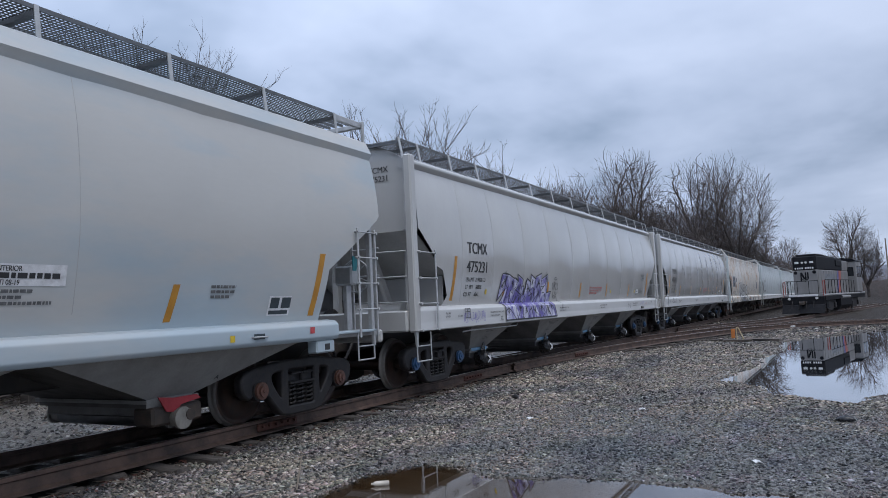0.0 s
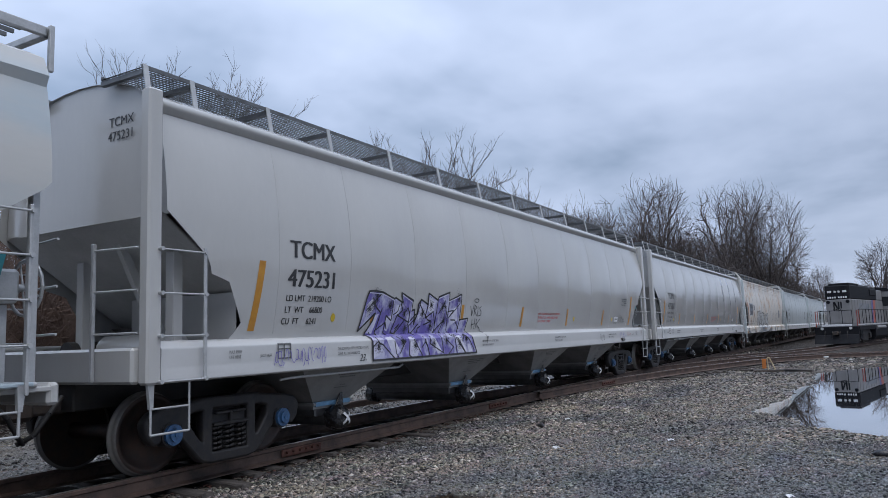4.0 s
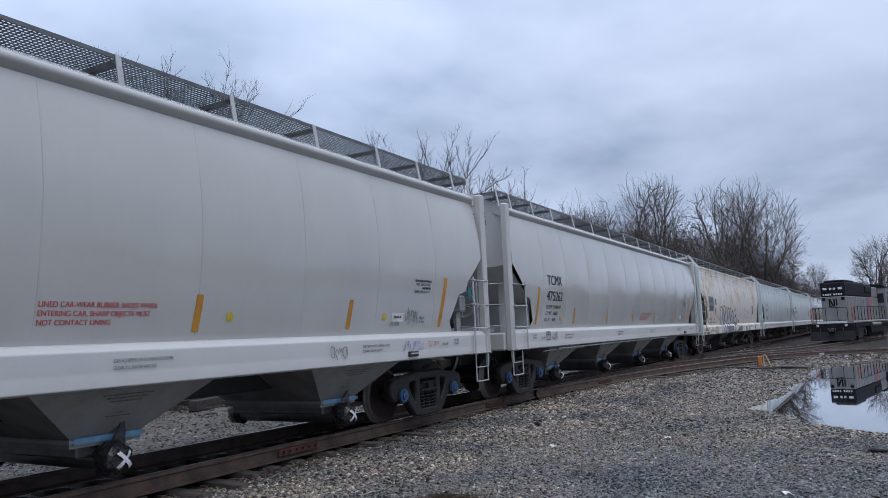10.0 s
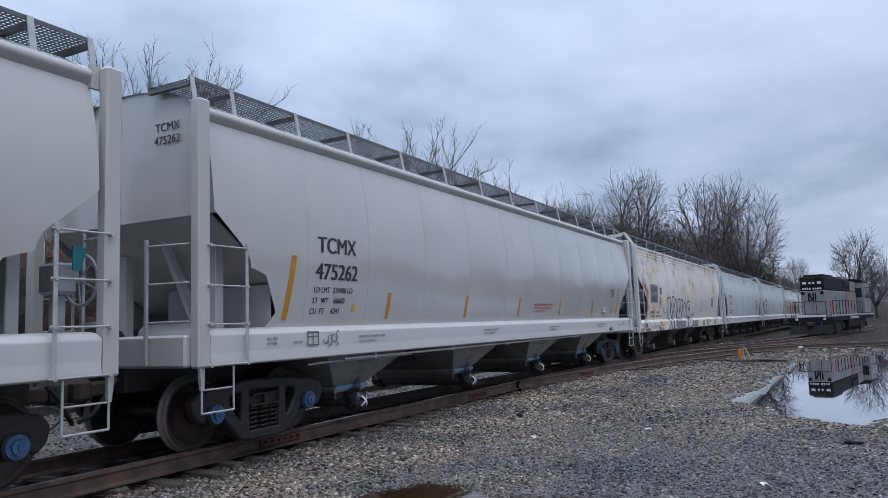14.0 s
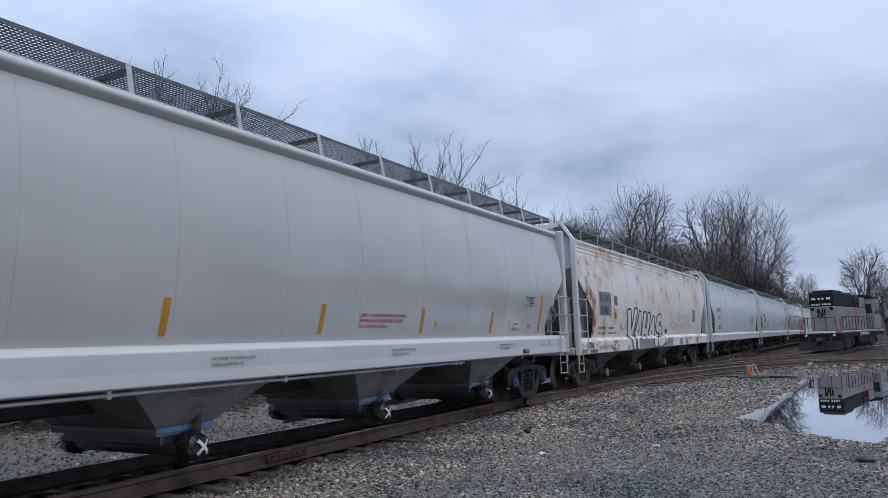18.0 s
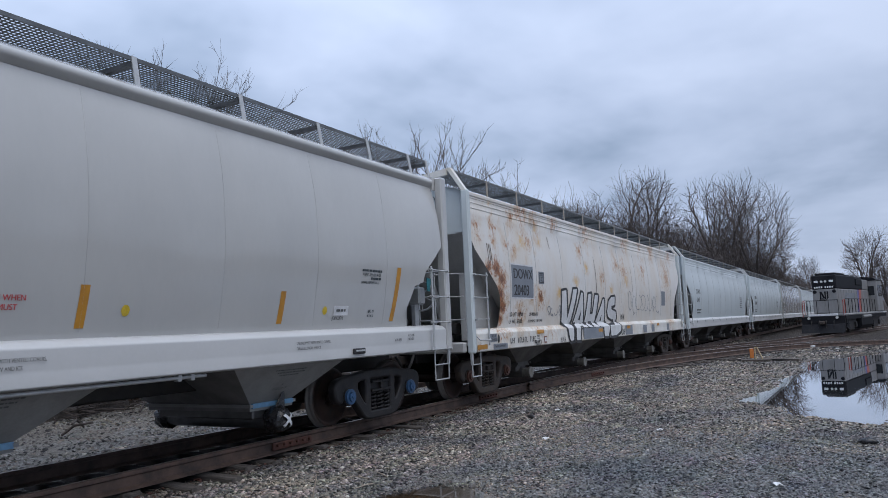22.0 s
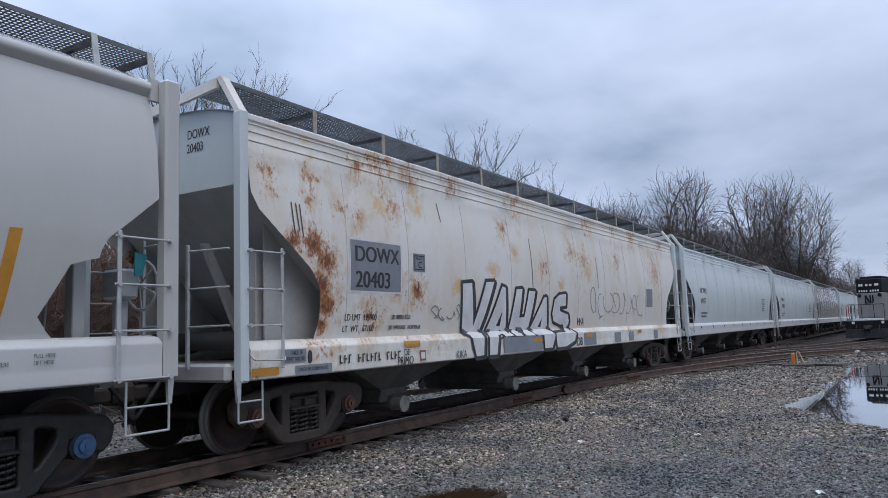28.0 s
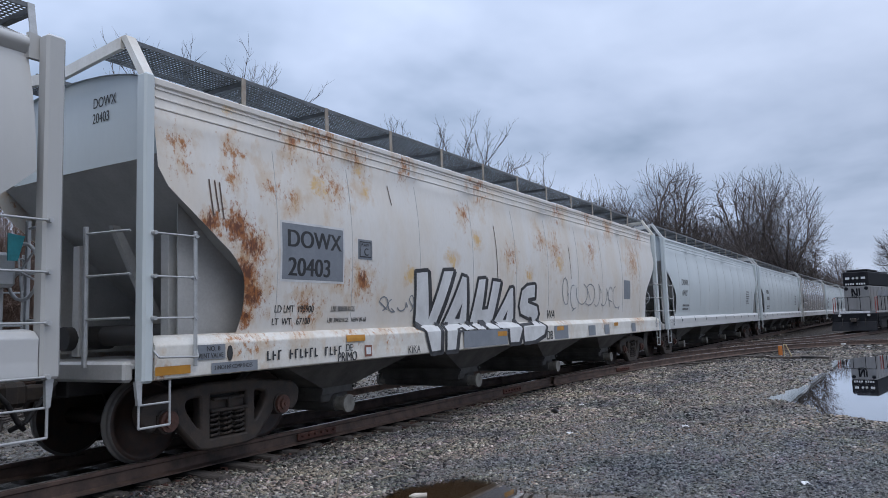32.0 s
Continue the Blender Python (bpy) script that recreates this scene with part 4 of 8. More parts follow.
def plate_mesh(name, loops, y0, y1, material, bevel=0.02):
    """A cast plate in the x-z plane with holes and rounded edges."""
    cu = bpy.data.curves.new("plate", "CURVE")
    cu.dimensions, cu.fill_mode = "2D", "BOTH"
    cu.extrude, cu.bevel_depth, cu.bevel_resolution = abs(y1 - y0) / 2 - bevel, bevel, 1
    for loop in loops:
        sp = cu.splines.new("POLY")
        sp.points.add(len(loop) - 1)
        for q, (x, z) in zip(sp.points, loop):
            q.co = (x, z, 0, 1)
        sp.use_cyclic_u = True
    ob = bpy.data.objects.new("plate", cu)
    me = bpy.data.meshes.new_from_object(ob)
    bpy.data.objects.remove(ob)
    me.transform(Matrix(((1, 0, 0, 0), (0, 0, -1, (y0 + y1) / 2), (0, 1, 0, 0), (0, 0, 0, 1))))
    me.name = name
    me.materials.clear()
    me.materials.append(material)
    return me


def frame_mesh(sy, material):
    """Cast side frame with its three openings and bearing pockets."""
    half = [(0.0, 0.80), (0.40, 0.80), (0.62, 0.765), (0.95, 0.735), (1.14, 0.70), (1.22, 0.61), (1.19, 0.46), (1.10, 0.38), (1.04, 0.40), (1.035, 0.57), (0.745, 0.57), (0.73, 0.40), (0.66, 0.33), (0.44, 0.10), (0.30, 0.07)]
    outer = rounded(half + [(-x, z) for x, z in half[:0:-1]], 0.04, 3)
    side = [(0.40, 0.70), (0.52, 0.70), (0.66, 0.665), (0.665, 0.55), (0.58, 0.42), (0.47, 0.29), (0.40, 0.28)]
    loops = [outer, rounded(side, 0.05, 3), rounded([(-x, z) for x, z in side], 0.05, 3), rounded([(-0.31, 0.71), (0.31, 0.71), (0.31, 0.15), (-0.31, 0.15)], 0.04, 3)]
    return plate_mesh("side_frame", loops, sy * 0.99, sy * 1.14, material, 0.03)


def housing_geo(s, sy):
    g = Geo()
    a, b = sorted((sy * 0.98, sy * 1.14))
    g.tube((s * 0.889, sy * 0.96, 0.457), (s * 0.889, sy * 1.15, 0.457), 0.14, 18)
    g.box(s * 0.889 - 0.13, s * 0.889 + 0.13, a, b, 0.53, 0.59, 0.01)
    return g


def spring_geo(sy):
    g = Geo()
    for x in (-0.195, 0.0, 0.195):
        pts = [(x + 0.075 * math.cos(a), sy * 1.075 + 0.062 * math.sin(a), 0.17 + 0.30 * a / (2 * math.pi * 5)) for a in [2 * math.pi * 5 * i / 50 for i in range(51)]]
        g.bent(pts, 0.020, 4)
    return g


def truck(car, x, cap, iron):
    bol = part("truck", lambda: Geo().box(-0.24, 0.24, -1.0, 1.0, 0.48, 0.72, 0.02).tube((0, 0, 0.7), (0, 0, 0.86), 0.2, 16).box(-0.75, 0.75, -0.05, 0.05, 0.42, 0.52, 0.01),
               DARK, car, "dark cast four-wheel railway truck", pose(x, 0, 0), key="bolster")
    sets = []
    for s in (-1, 1):
        if ("frame", s, iron.name) not in KEPT:
            KEPT["frame", s, iron.name] = frame_mesh(s, iron)
        fr = new("side_frame", KEPT["frame", s, iron.name])
        fr.parent = bol
        tagged(fr, "cast side frame with three openings")
        part("bolster_end", lambda: Geo().box(-0.285, 0.285, *sorted((s * 0.98, s * 1.10)), 0.48, 0.64, 0.02).box(-0.24, -0.02, *sorted((s * 1.10, s * 1.16)), 0.61, 0.645, 0.01).box(0.02, 0.24, *sorted((s * 1.10, s * 1.16)), 0.61, 0.645, 0.01).box(-0.285, 0.285, *sorted((s * 1.10, s * 1.17)), 0.475, 0.515, 0.01).box(-0.02, 0.02, *sorted((s * 1.10, s * 1.16)), 0.5, 0.64, 0.008), iron, bol, key=("bolster end", s))
        # added dark plate that blocks the bright ground behind the springs
        part("spring_backing", lambda: Geo().box(-0.27, 0.27, *sorted((s * 0.80, s * 0.93)), 0.12, 0.50, 0.01), DARK, bol, key=("plank", s))
        for k in (-1, 1):
            part("bearing_housing", lambda: housing_geo(k, s), iron, bol, key=("housing", k, s))
        part("spring", lambda: spring_geo(s), iron, bol, key=("spring", s))
        w = part("wheelset", wheelset_geo, WHEEL, bol, "rusty steel wheels on an axle", pose(s * 0.889, 0, 0.457), key="wheelset")
        sets.append((w, s * 0.889))
        part("brake_beam", lambda: Geo().box(s * 0.36 - 0.05, s * 0.36 + 0.05, -0.74, 0.74, 0.30, 0.38, 0.01), DARK, bol, key=("beam", s))
        for k in (-1, 1):
            part("axle_cap", lambda: Geo().tube((s * 0.889, k * 1.12, 0.457), (s * 0.889, k * 1.19, 0.457), 0.118, 18).tube((s * 0.889, k * 1.18, 0.457), (s * 0.889, k * 1.225, 0.457), 0.075, 14).tube((s * 0.889, k * 1.22, 0.457), (s * 0.889, k * 1.24, 0.457), 0.03, 6),
                 cap, bol, "painted axle end cap", key=("cap", s, k))
    return sets


def ladder(car, sx, sy, x_in, x_out, zs, step, steel):
    """Side ladder between corner post and an inner rail, with the stirrup below the sill. step: its two ends, foot, upper rung and top."""
    y = sy * 1.685
    foot = min(zs) if min(zs) < 1.2 else 1.07
    lad = part("side_ladder", Geo().box(sx * x_in - 0.022, sx * x_in + 0.022, y - 0.012, y + 0.012, foot, zs[-1] + 0.06, 0.006), steel, car)
    for z in zs:
        g = Geo().tube((sx * x_in, y, z), (sx * x_out, y, z), 0.011, 6)
        for x in (x_in, x_out):
            g.tube((sx * x, y - 0.045 * sy, z), (sx * x, y + 0.028 * sy, z), 0.024, 7)
        g.tube((sx * x_in, y, z), (sx * (x_in - 0.05), y, z), 0.009, 5)
        part("rung", g, steel, lad)
    a, b, low, mid, top = step
    ys = sy * 1.60
    st = part("step_stirrup", Geo().bent([(sx * a, ys, top), (sx * a, ys, low), (sx * b, ys, low), (sx * b, ys, top)], 0.014, 6), steel, car)
    part("step_rung", Geo().tube((sx * a, ys, mid), (sx * b, ys, mid), 0.012, 6), steel, st)
    part("step_bracket", Geo().prism([(sx * (b - 0.03), top + 0.02), (sx * (b + 0.05), top + 0.02), (sx * (b + 0.02), mid), (sx * (b - 0.02), mid)][::1 if sx > 0 else -1], "y", ys - 0.02, ys + 0.02), steel, st)


def end_ladder(car, sx, sy, steel):
    y0, y1 = sy * 0.92, sy * 1.5
    x = sx * 9.98
    lad = part("end_ladder", Geo().box(x - 0.02, x + 0.02, min(y0, y0 + 0.045), max(y0, y0 + 0.045), 1.1, 2.58, 0.006), steel, car)
    for z in (1.6, 2.05, 2.5):
        part("rung", Geo().tube((x, y0, z), (x - sx * 0.10, y1, z), 0.013, 6), steel, lad)


def grating_geo(y0, y1, x0, x1, bar=0.011, z=4.675):
    """Expanded-metal walkway: close bars with gaps, a frame at both edges."""
    g = Geo()
    n = round((x1 - x0) / 0.05)
    k = 13
    for j in range(k):
        y = y0 + (y1 - y0) * j / (k - 1)
        h = 0.045 if j in (0, k - 1) else 0.010
        b = 0.012 if j in (0, k - 1) else 0.007
        g.box(x0, x1, y - b, y + b, z, z + h)
    for i in range(n + 1):
        x = x0 + (x1 - x0) * i / n
        g.add([(x - bar, y0, z + 0.006), (x + bar, y0, z + 0.006), (x + bar, y1, z + 0.006), (x - bar, y1, z + 0.006)], [(0, 1, 2, 3)])
    return g


STAYS = (-9.7, -9.05, -7.78, -6.51, -4.92, -3.3, -1.66, 0.0, 1.66, 3.3, 4.92, 6.51, 7.78, 9.05, 9.7)


def running_boards(car, bracket_mat, stays=STAYS, reach=9.74, inner=0.62, outer=1.33, z=4.545, foot=(1.42, 4.22), thick=0.034, bar=0.011):
    """Two grating walkways along the roof, held by stays that lean in from the top chord."""
    for sy in (-1, 1):
        b = part("running_board", lambda: grating_geo(*sorted((sy * inner, sy * outer)), -reach, reach, bar, z), GRATE, car, "dark see-through grating walkway", key=("board", sy, reach, outer, z))
        y0, z0 = foot
        for x in stays:
            g = Geo()
            g.add([(x + dx, sy * (y + dy), q) for dy in (0.0, -0.014) for dx, y, q in ((-thick, y0, z0), (thick, y0, z0), (thick, outer + 0.016, z + 0.05), (-thick, outer + 0.016, z + 0.05))],
                  [(0, 1, 2, 3), (4, 7, 6, 5), (0, 4, 5, 1), (1, 5, 6, 2), (2, 6, 7, 3), (3, 7, 4, 0)])
            part("bracket", g, bracket_mat, b)
            part("cross_angle", Geo().box(x - 0.03, x + 0.03, *sorted((sy * (inner - 0.03), sy * outer)), z - 0.06, z - 0.005), GRATE, b)


def walkway_end(car, sx, steel):
    """Bent bar from the walkway's corner to the corner post, and the bar across the car's end."""
    for sy in (-1, 1):
        g = Geo()
        g.add([(sx * (9.70 + a), sy * (1.64 + b), 4.12) for a, b in ((0, 0), (0.12, 0), (0.12, -0.09), (0, -0.09))] +
              [(sx * (9.68 + a), sy * (1.275 + b), 4.66) for a, b in ((0, 0), (0.12, 0), (0.12, -0.09), (0, -0.09))], [(0, 1, 2, 3), (4, 7, 6, 5), (0, 4, 5, 1), (1, 5, 6, 2), (2, 6, 7, 3), (3, 7, 4, 0)])
        part("corner_brace", g, steel, car)
    g = Geo()
    for sy in (-1, 1):
        g.add([(sx * 9.76, sy * 1.2, 4.52), (sx * 9.76, sy * 1.2, 4.65), (sx * 9.76, 0.0, 4.52), (sx * 9.76, 0.0, 4.39), (sx * 9.81, sy * 1.2, 4.52), (sx * 9.81, sy * 1.2, 4.65), (sx * 9.81, 0.0, 4.52), (sx * 9.81, 0.0, 4.39)],
              [(0, 1, 2, 3), (4, 7, 6, 5), (0, 4, 5, 1), (1, 5, 6, 2), (2, 6, 7, 3), (3, 7, 4, 0)])
    part("end_bar", g, steel, car)


def end_gear(car, sx, paint, steel, posts=True, tall=True):
    """Platform, end sill, coupler, brake rigging and air tank at one end."""
    part("end_platform", Geo().box(*sorted((sx * 8.1, sx * 9.88)), -1.50, 1.50, *((1.12, 1.17) if tall else (1.08, 1.13)), 0.01), paint, car)
    part("end_sill", Geo().box(*sorted((sx * 9.82, sx * 9.94)), -1.50, 1.50, 1.07 if tall else 0.95, 1.45 if tall else 1.16, 0.03), paint, car)
    if sx < 0 and posts and tall:
        part("end_web", Geo().box(-8.46, -8.44, -1.44, 0.5, 1.17, 2.08, 0.005), paint, car, "upright grey web plate under the end slope")
    part("slope_brace", Geo().add([(sx * 9.3, -0.35, 2.72), (sx * 9.2, -0.35, 2.72), (sx * 8.4, -0.42, 1.17), (sx * 8.6, -0.42, 1.17), (sx * 9.3, -0.27, 2.72), (sx * 9.2, -0.27, 2.72), (sx * 8.4, -0.34, 1.17), (sx * 8.6, -0.34, 1.17)],
                             [(0, 1, 2, 3), (4, 7, 6, 5), (0, 3, 7, 4), (1, 5, 6, 2), (0, 4, 5, 1), (3, 2, 6, 7)]), paint, car)
    for y in ((-1.15, 0.55) if posts else ()):
        part("slope_post", Geo().box(*sorted((sx * 9.0, sx * 9.14)), y, y + 0.14, 1.17, 2.56, 0.01), paint, car)
    cp = part("coupler", Geo().box(*sorted((sx * 9.7, sx * 10.22)), -0.10, 0.10, 0.74, 0.92, 0.03).box(*sorted((sx * 10.14, sx * 10.36)), -0.19, 0.17, 0.70, 0.97, 0.05), IRON_R, car, "rusty knuckle coupler")
    hose = Geo()
    hose.bent([(sx * 9.95, -0.35, 0.95), (sx * 10.1, -0.37, 0.78), (sx * 10.25, -0.32, 0.56), (sx * 10.36, -0.22, 0.48)], 0.028, 7)
    part("air_hose", hose, DARK, cp)
    if sx < 0:
        part("air_tank", Geo().tube((sx * 8.75, -0.75, 1.42), (sx * 8.75, 0.55, 1.42), 0.2 if tall else 0.13, 16), paint if tall else DARK, car)
        part("brake_cylinder", Geo().tube((sx * 9.25, 0.7, 1.4), (sx * 8.6, 0.7, 1.4), 0.15, 14), DARK, car)
    else:
        part("brake_valve", Geo().box(8.62, 9.0, -0.35, 0.25, 1.2, 1.66, 0.04).box(8.7, 8.9, -0.6, -0.35, 1.3, 1.5, 0.03), BELLY_D, car)
        wheel = Geo()
        ring = [(9.85, -1.05 + 0.27 * math.cos(k * 0.3927), 2.06 + 0.27 * math.sin(k * 0.3927)) for k in range(17)]
        wheel.bent(ring, 0.018, 6)
        for k in range(0, 16, 3):
            wheel.tube((9.82, -1.05, 2.06), ring[k], 0.011, 5)
        wheel.tube((9.50, -1.05, 2.06), (9.88, -1.05, 2.06), 0.035, 8)
        part("brake_wheel", wheel, steel, car, "round hand-brake wheel")
        part("brake_housing", Geo().box(9.48, 9.70, -1.22, -0.88, 1.90, 2.22, 0.03).box(9.52, 9.66, -1.09, -1.01, 1.17, 1.90, 0.01), STEEL, car)
        part("air_pipe", Geo().bent([(8.5, -1.0, 1.2), (8.55, -1.0, 1.9), (8.85, -0.9, 2.1), (9.05, -0.6, 1.9), (9.05, -0.5, 1.2)], 0.02, 6), steel, car)


def hopper_car(label, round_side=False, paint=PAINT, sill=SILL, belly=BELLY, cap=CAPBLUE, iron=IRON, post=True, bagged=True, ends=None, wide_post=9.875):
    car = thing("hopper_car", label, "freight car", "freight cars of the train")
    ends = ends or paint
    for sy in (-1, 1):
        part("side_sheet", lambda: side_sheet(sy, round_side), paint, car, key=("side", sy, round_side))
        part("side_sill", lambda: sill_geo(sy, -9.68 if post else -8.51, 9.68 if post else 8.51, round_side), sill, car, key=("sill", sy, int(round_side)))
        for k, x in enumerate(SEAMS):
            if sy < 0 and (k + round_side) % (3 if round_side == 2 else 1) == 0:
                part("weld_seam", lambda: seam_geo(x, sy, round_side), SEAM, car, "vertical weld with its crease shadow painted in", key=("seam", x, round_side))
        if round_side == 1:
            for z in (3.835, 3.947, 4.042):
                part("eave_rib", lambda: Geo().prism([(sy * 1.52, z), (sy * 1.541, z + 0.012), (sy * 1.541, z + 0.024), (sy * 1.52, z + 0.038)], "x", -9.62, 9.62), paint, car, key=("rib", sy, z))
            part("roof_eave", lambda: Geo().box(-9.66, 9.66, *sorted((sy * 1.46, sy * 1.55)), 4.09, 4.18, 0.015), paint, car, key=("eave", sy))
        else:
            part("roof_rail", lambda: chord_geo(sy, round_side), ends, car, "rounded top chord", key=("chord", sy, round_side))
        part("train_pipe", lambda: Geo().bent([(-7.7, sy * 1.44, 0.97), (-7.5, sy * 1.48, 0.985), (-5.0, sy * 1.48, 0.985), (-4.8, sy * 1.42, 1.02)], 0.018, 6), STEEL, car, key=("conduit", sy))
    part("roof", lambda: roof_geo(round_side), ends, car, key=("roof", round_side))
    part("centre_sill", lambda: Geo().box(-9.8, 9.8, -0.32, 0.32, 0.76, 1.1, 0.02), DARK, car, key="centre sill")
    for sx in (-1, 1):
        part("end_wall", lambda: end_geo(sx, round_side), ends, car, key=("end", sx, round_side))
        part("slope_sheet", lambda: slope_geo(sx, round_side), SLOPE, car, key=("slope", sx, round_side == 1))
        end_gear(car, sx, paint if round_side == 0 else SLOPE, STEEL, post, round_side == 0)
        for sy in (-1, 1):
            if post:
                part("corner_post", lambda: Geo().box(*sorted((sx * (9.70 if round_side else 9.69), sx * wide_post)), *sorted((sy * 1.50, sy * 1.655)), 0.935 if round_side else 1.06, 4.17 if round_side else 4.235, 0.025), ends, car, key=("post", sx, sy, wide_post))
                if not round_side:      # gusset that carries the chord onto the post
                    part("post_gusset", lambda: Geo().prism([(sx * 9.60, 4.0), (sx * 9.74, 4.0), (sx * 9.74, 4.225), (sx * 9.60, 4.245)], "y", *sorted((sy * 1.46, sy * 1.51))), ends, car, key=("post gusset", sx, sy))
            else:
                part("corner_post", lambda: Geo().box(*sorted((sx * 9.62, sx * 9.70)), *sorted((sy * 1.42, sy * 1.5)), 1.1, 2.95, 0.01), STEEL, car, key=("thin post", sx, sy))
                br = part("sill_bracket", lambda: Geo().box(*sorted((sx * 8.04, sx * 8.46)), *sorted((sy * 1.42, sy * 1.60)), 0.90, 1.08, 0.02), ends, car, key=("bracket", sx, sy))
                part("slot", lambda: Geo().box(*sorted((sx * 8.22, sx * 8.34)), *sorted((sy * 1.59, sy * 1.604)), 0.94, 1.03, 0.005), BLACK, br, key=("slot", sx, sy))
                part("end_step", lambda: Geo().box(*sorted((sx * 8.5, sx * 9.62)), *sorted((sy * 1.2, sy * 1.62)), 1.14, 1.18, 0.01), ends, car, key=("end step", sx, sy))
            if post:
                ladder(car, sx, sy, 9.21 if round_side else 9.143, 9.73, (1.59, 2.02, 2.47) if round_side else (1.085, 1.56, 2.012, 2.48), (9.47, 9.84, 0.49, 0.72, 0.94) if round_side else (9.29, 9.785, 0.545, 0.81, 1.06), STEEL)
                if round_side:
                    part("sill_grab", Geo().bent([(sx * 9.71, sy * 1.655, 1.26), (sx * 9.69, sy * 1.715, 1.19), (sx * 9.2, sy * 1.715, 1.17), (sx * 9.16, sy * 1.65, 1.24)], 0.012, 6), STEEL, car)
            else:
                ladder(car, sx, sy, 9.02, 9.52, (1.5, 1.9, 2.3, 2.7), (9.06, 9.5, 0.72, 0.93, 1.14), STEEL)
                part("ladder_rail", Geo().box(sx * 9.52 - 0.016, sx * 9.52 + 0.016, sy * 1.665 - 0.016, sy * 1.665 + 0.016, 1.07, 2.76, 0.006), STEEL, car)
            if not post:
                part("end_grab", Geo().tube((sx * 9.7, sy * 1.5, 1.15), (sx * 8.3, sy * 1.5, 1.15), 0.03, 6), STEEL, car)
        end_ladder(car, sx, -1, STEEL)
        if round_side == 1:
            for sy in (-1, 1):
                part("slope_side", lambda: Geo().prism([(sx * 7.6, 1.2), (sx * 9.1, 1.2), (sx * 9.1, 2.90), (sx * 7.6, 1.66)], "y", *sorted((sy * 1.24, sy * 1.26))), SLOPE, car, "grey side of the end hopper", key=("slope side", sx, sy))
    steep = round_side == 0
    for xc in ((-6.1, -2.12, 1.84, 5.8) if steep else (-6.0, -2.0, 2.0, 6.0)):
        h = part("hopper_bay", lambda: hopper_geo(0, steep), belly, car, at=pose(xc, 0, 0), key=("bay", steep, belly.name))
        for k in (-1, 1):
            # down-facing plates take the darker paints, standing in for their shade
            part("slope_plate", lambda: hopper_geo(k, steep), BELLY_S if steep else BELLY_D, h, "plate sloping to the outlet, darkened as shade", key=("bay slope", k, steep))
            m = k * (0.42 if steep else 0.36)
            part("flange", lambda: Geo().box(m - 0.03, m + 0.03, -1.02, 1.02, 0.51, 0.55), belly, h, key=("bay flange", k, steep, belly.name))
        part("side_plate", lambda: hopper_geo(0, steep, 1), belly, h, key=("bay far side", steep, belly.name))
        part("outlet_tube", lambda: Geo().tube((0, -0.98, 0.31), (0, 0.98, 0.31), 0.125, 16).box(-0.30, 0.30, -0.92, 0.92, 0.34, 0.47, 0.02), PIPE if round_side != 1 else BELLY_D, h, key="outlet")
        for k in (-1, 1):
            turn = pose(0.0, k * 0.97, 0.31, 0, 0, 0 if k < 0 else 180)
            if bagged:
                part("outlet_cover", bag_geo, BAG, h, "black plastic bag over the outlet", turn, key="bag")
                part("cover_tape", tape_geo, TAPE, h, "white tape cross", turn @ pose(0.02, -0.085, 0.0) @ Matrix.Diagonal((0.72, 0.72, 0.72, 1)), key="tape")
                part("blue_strip", lambda: Geo().box(-0.40, 0.40, -0.05, -0.012, 0.19, 0.25), BLUETAPE, h, "strip of blue tape", turn, key="blue")
            else:
                part("outlet_cap", lambda: Geo().tube((0, 0, 0), (0, -0.16, 0), 0.085, 14).tube((0, -0.16, 0), (0, -0.2, 0), 0.11, 14), CAPGREY, h, "dull round outlet cap", turn @ Matrix.Diagonal((1.2, 1.1, 1.2, 1)), key="cap end")
    wheels = []
    for sx in (-1, 1):
        wheels += truck(car, sx * 8.25, cap, iron)
    return car, wheels


# lettering and marks on the near side (y < 0)
SHOULDER = {0: (1.43, 1.49, 1.515, 1.638), 1: (1.305, 1.388, 1.415, 1.645), 2: (1.295, 1.35, 1.375, 1.645)}   # where the sill's face ends, its shoulder, its top, and its half width


def side_y(z, round_side, x=0.0):
    a, b, c, face = SHOULDER[int(round_side)]
    if z <= a:
        return -face
    if z < b:
        return -(face + (1.575 - face) * (z - a) / (b - a))
    top = skin(x, c, round_side) + 0.002
    if z < c:
        return -(1.575 + (top - 1.575) * (z - b) / (c - b))
    return -(skin(x, z, round_side) + 0.002)


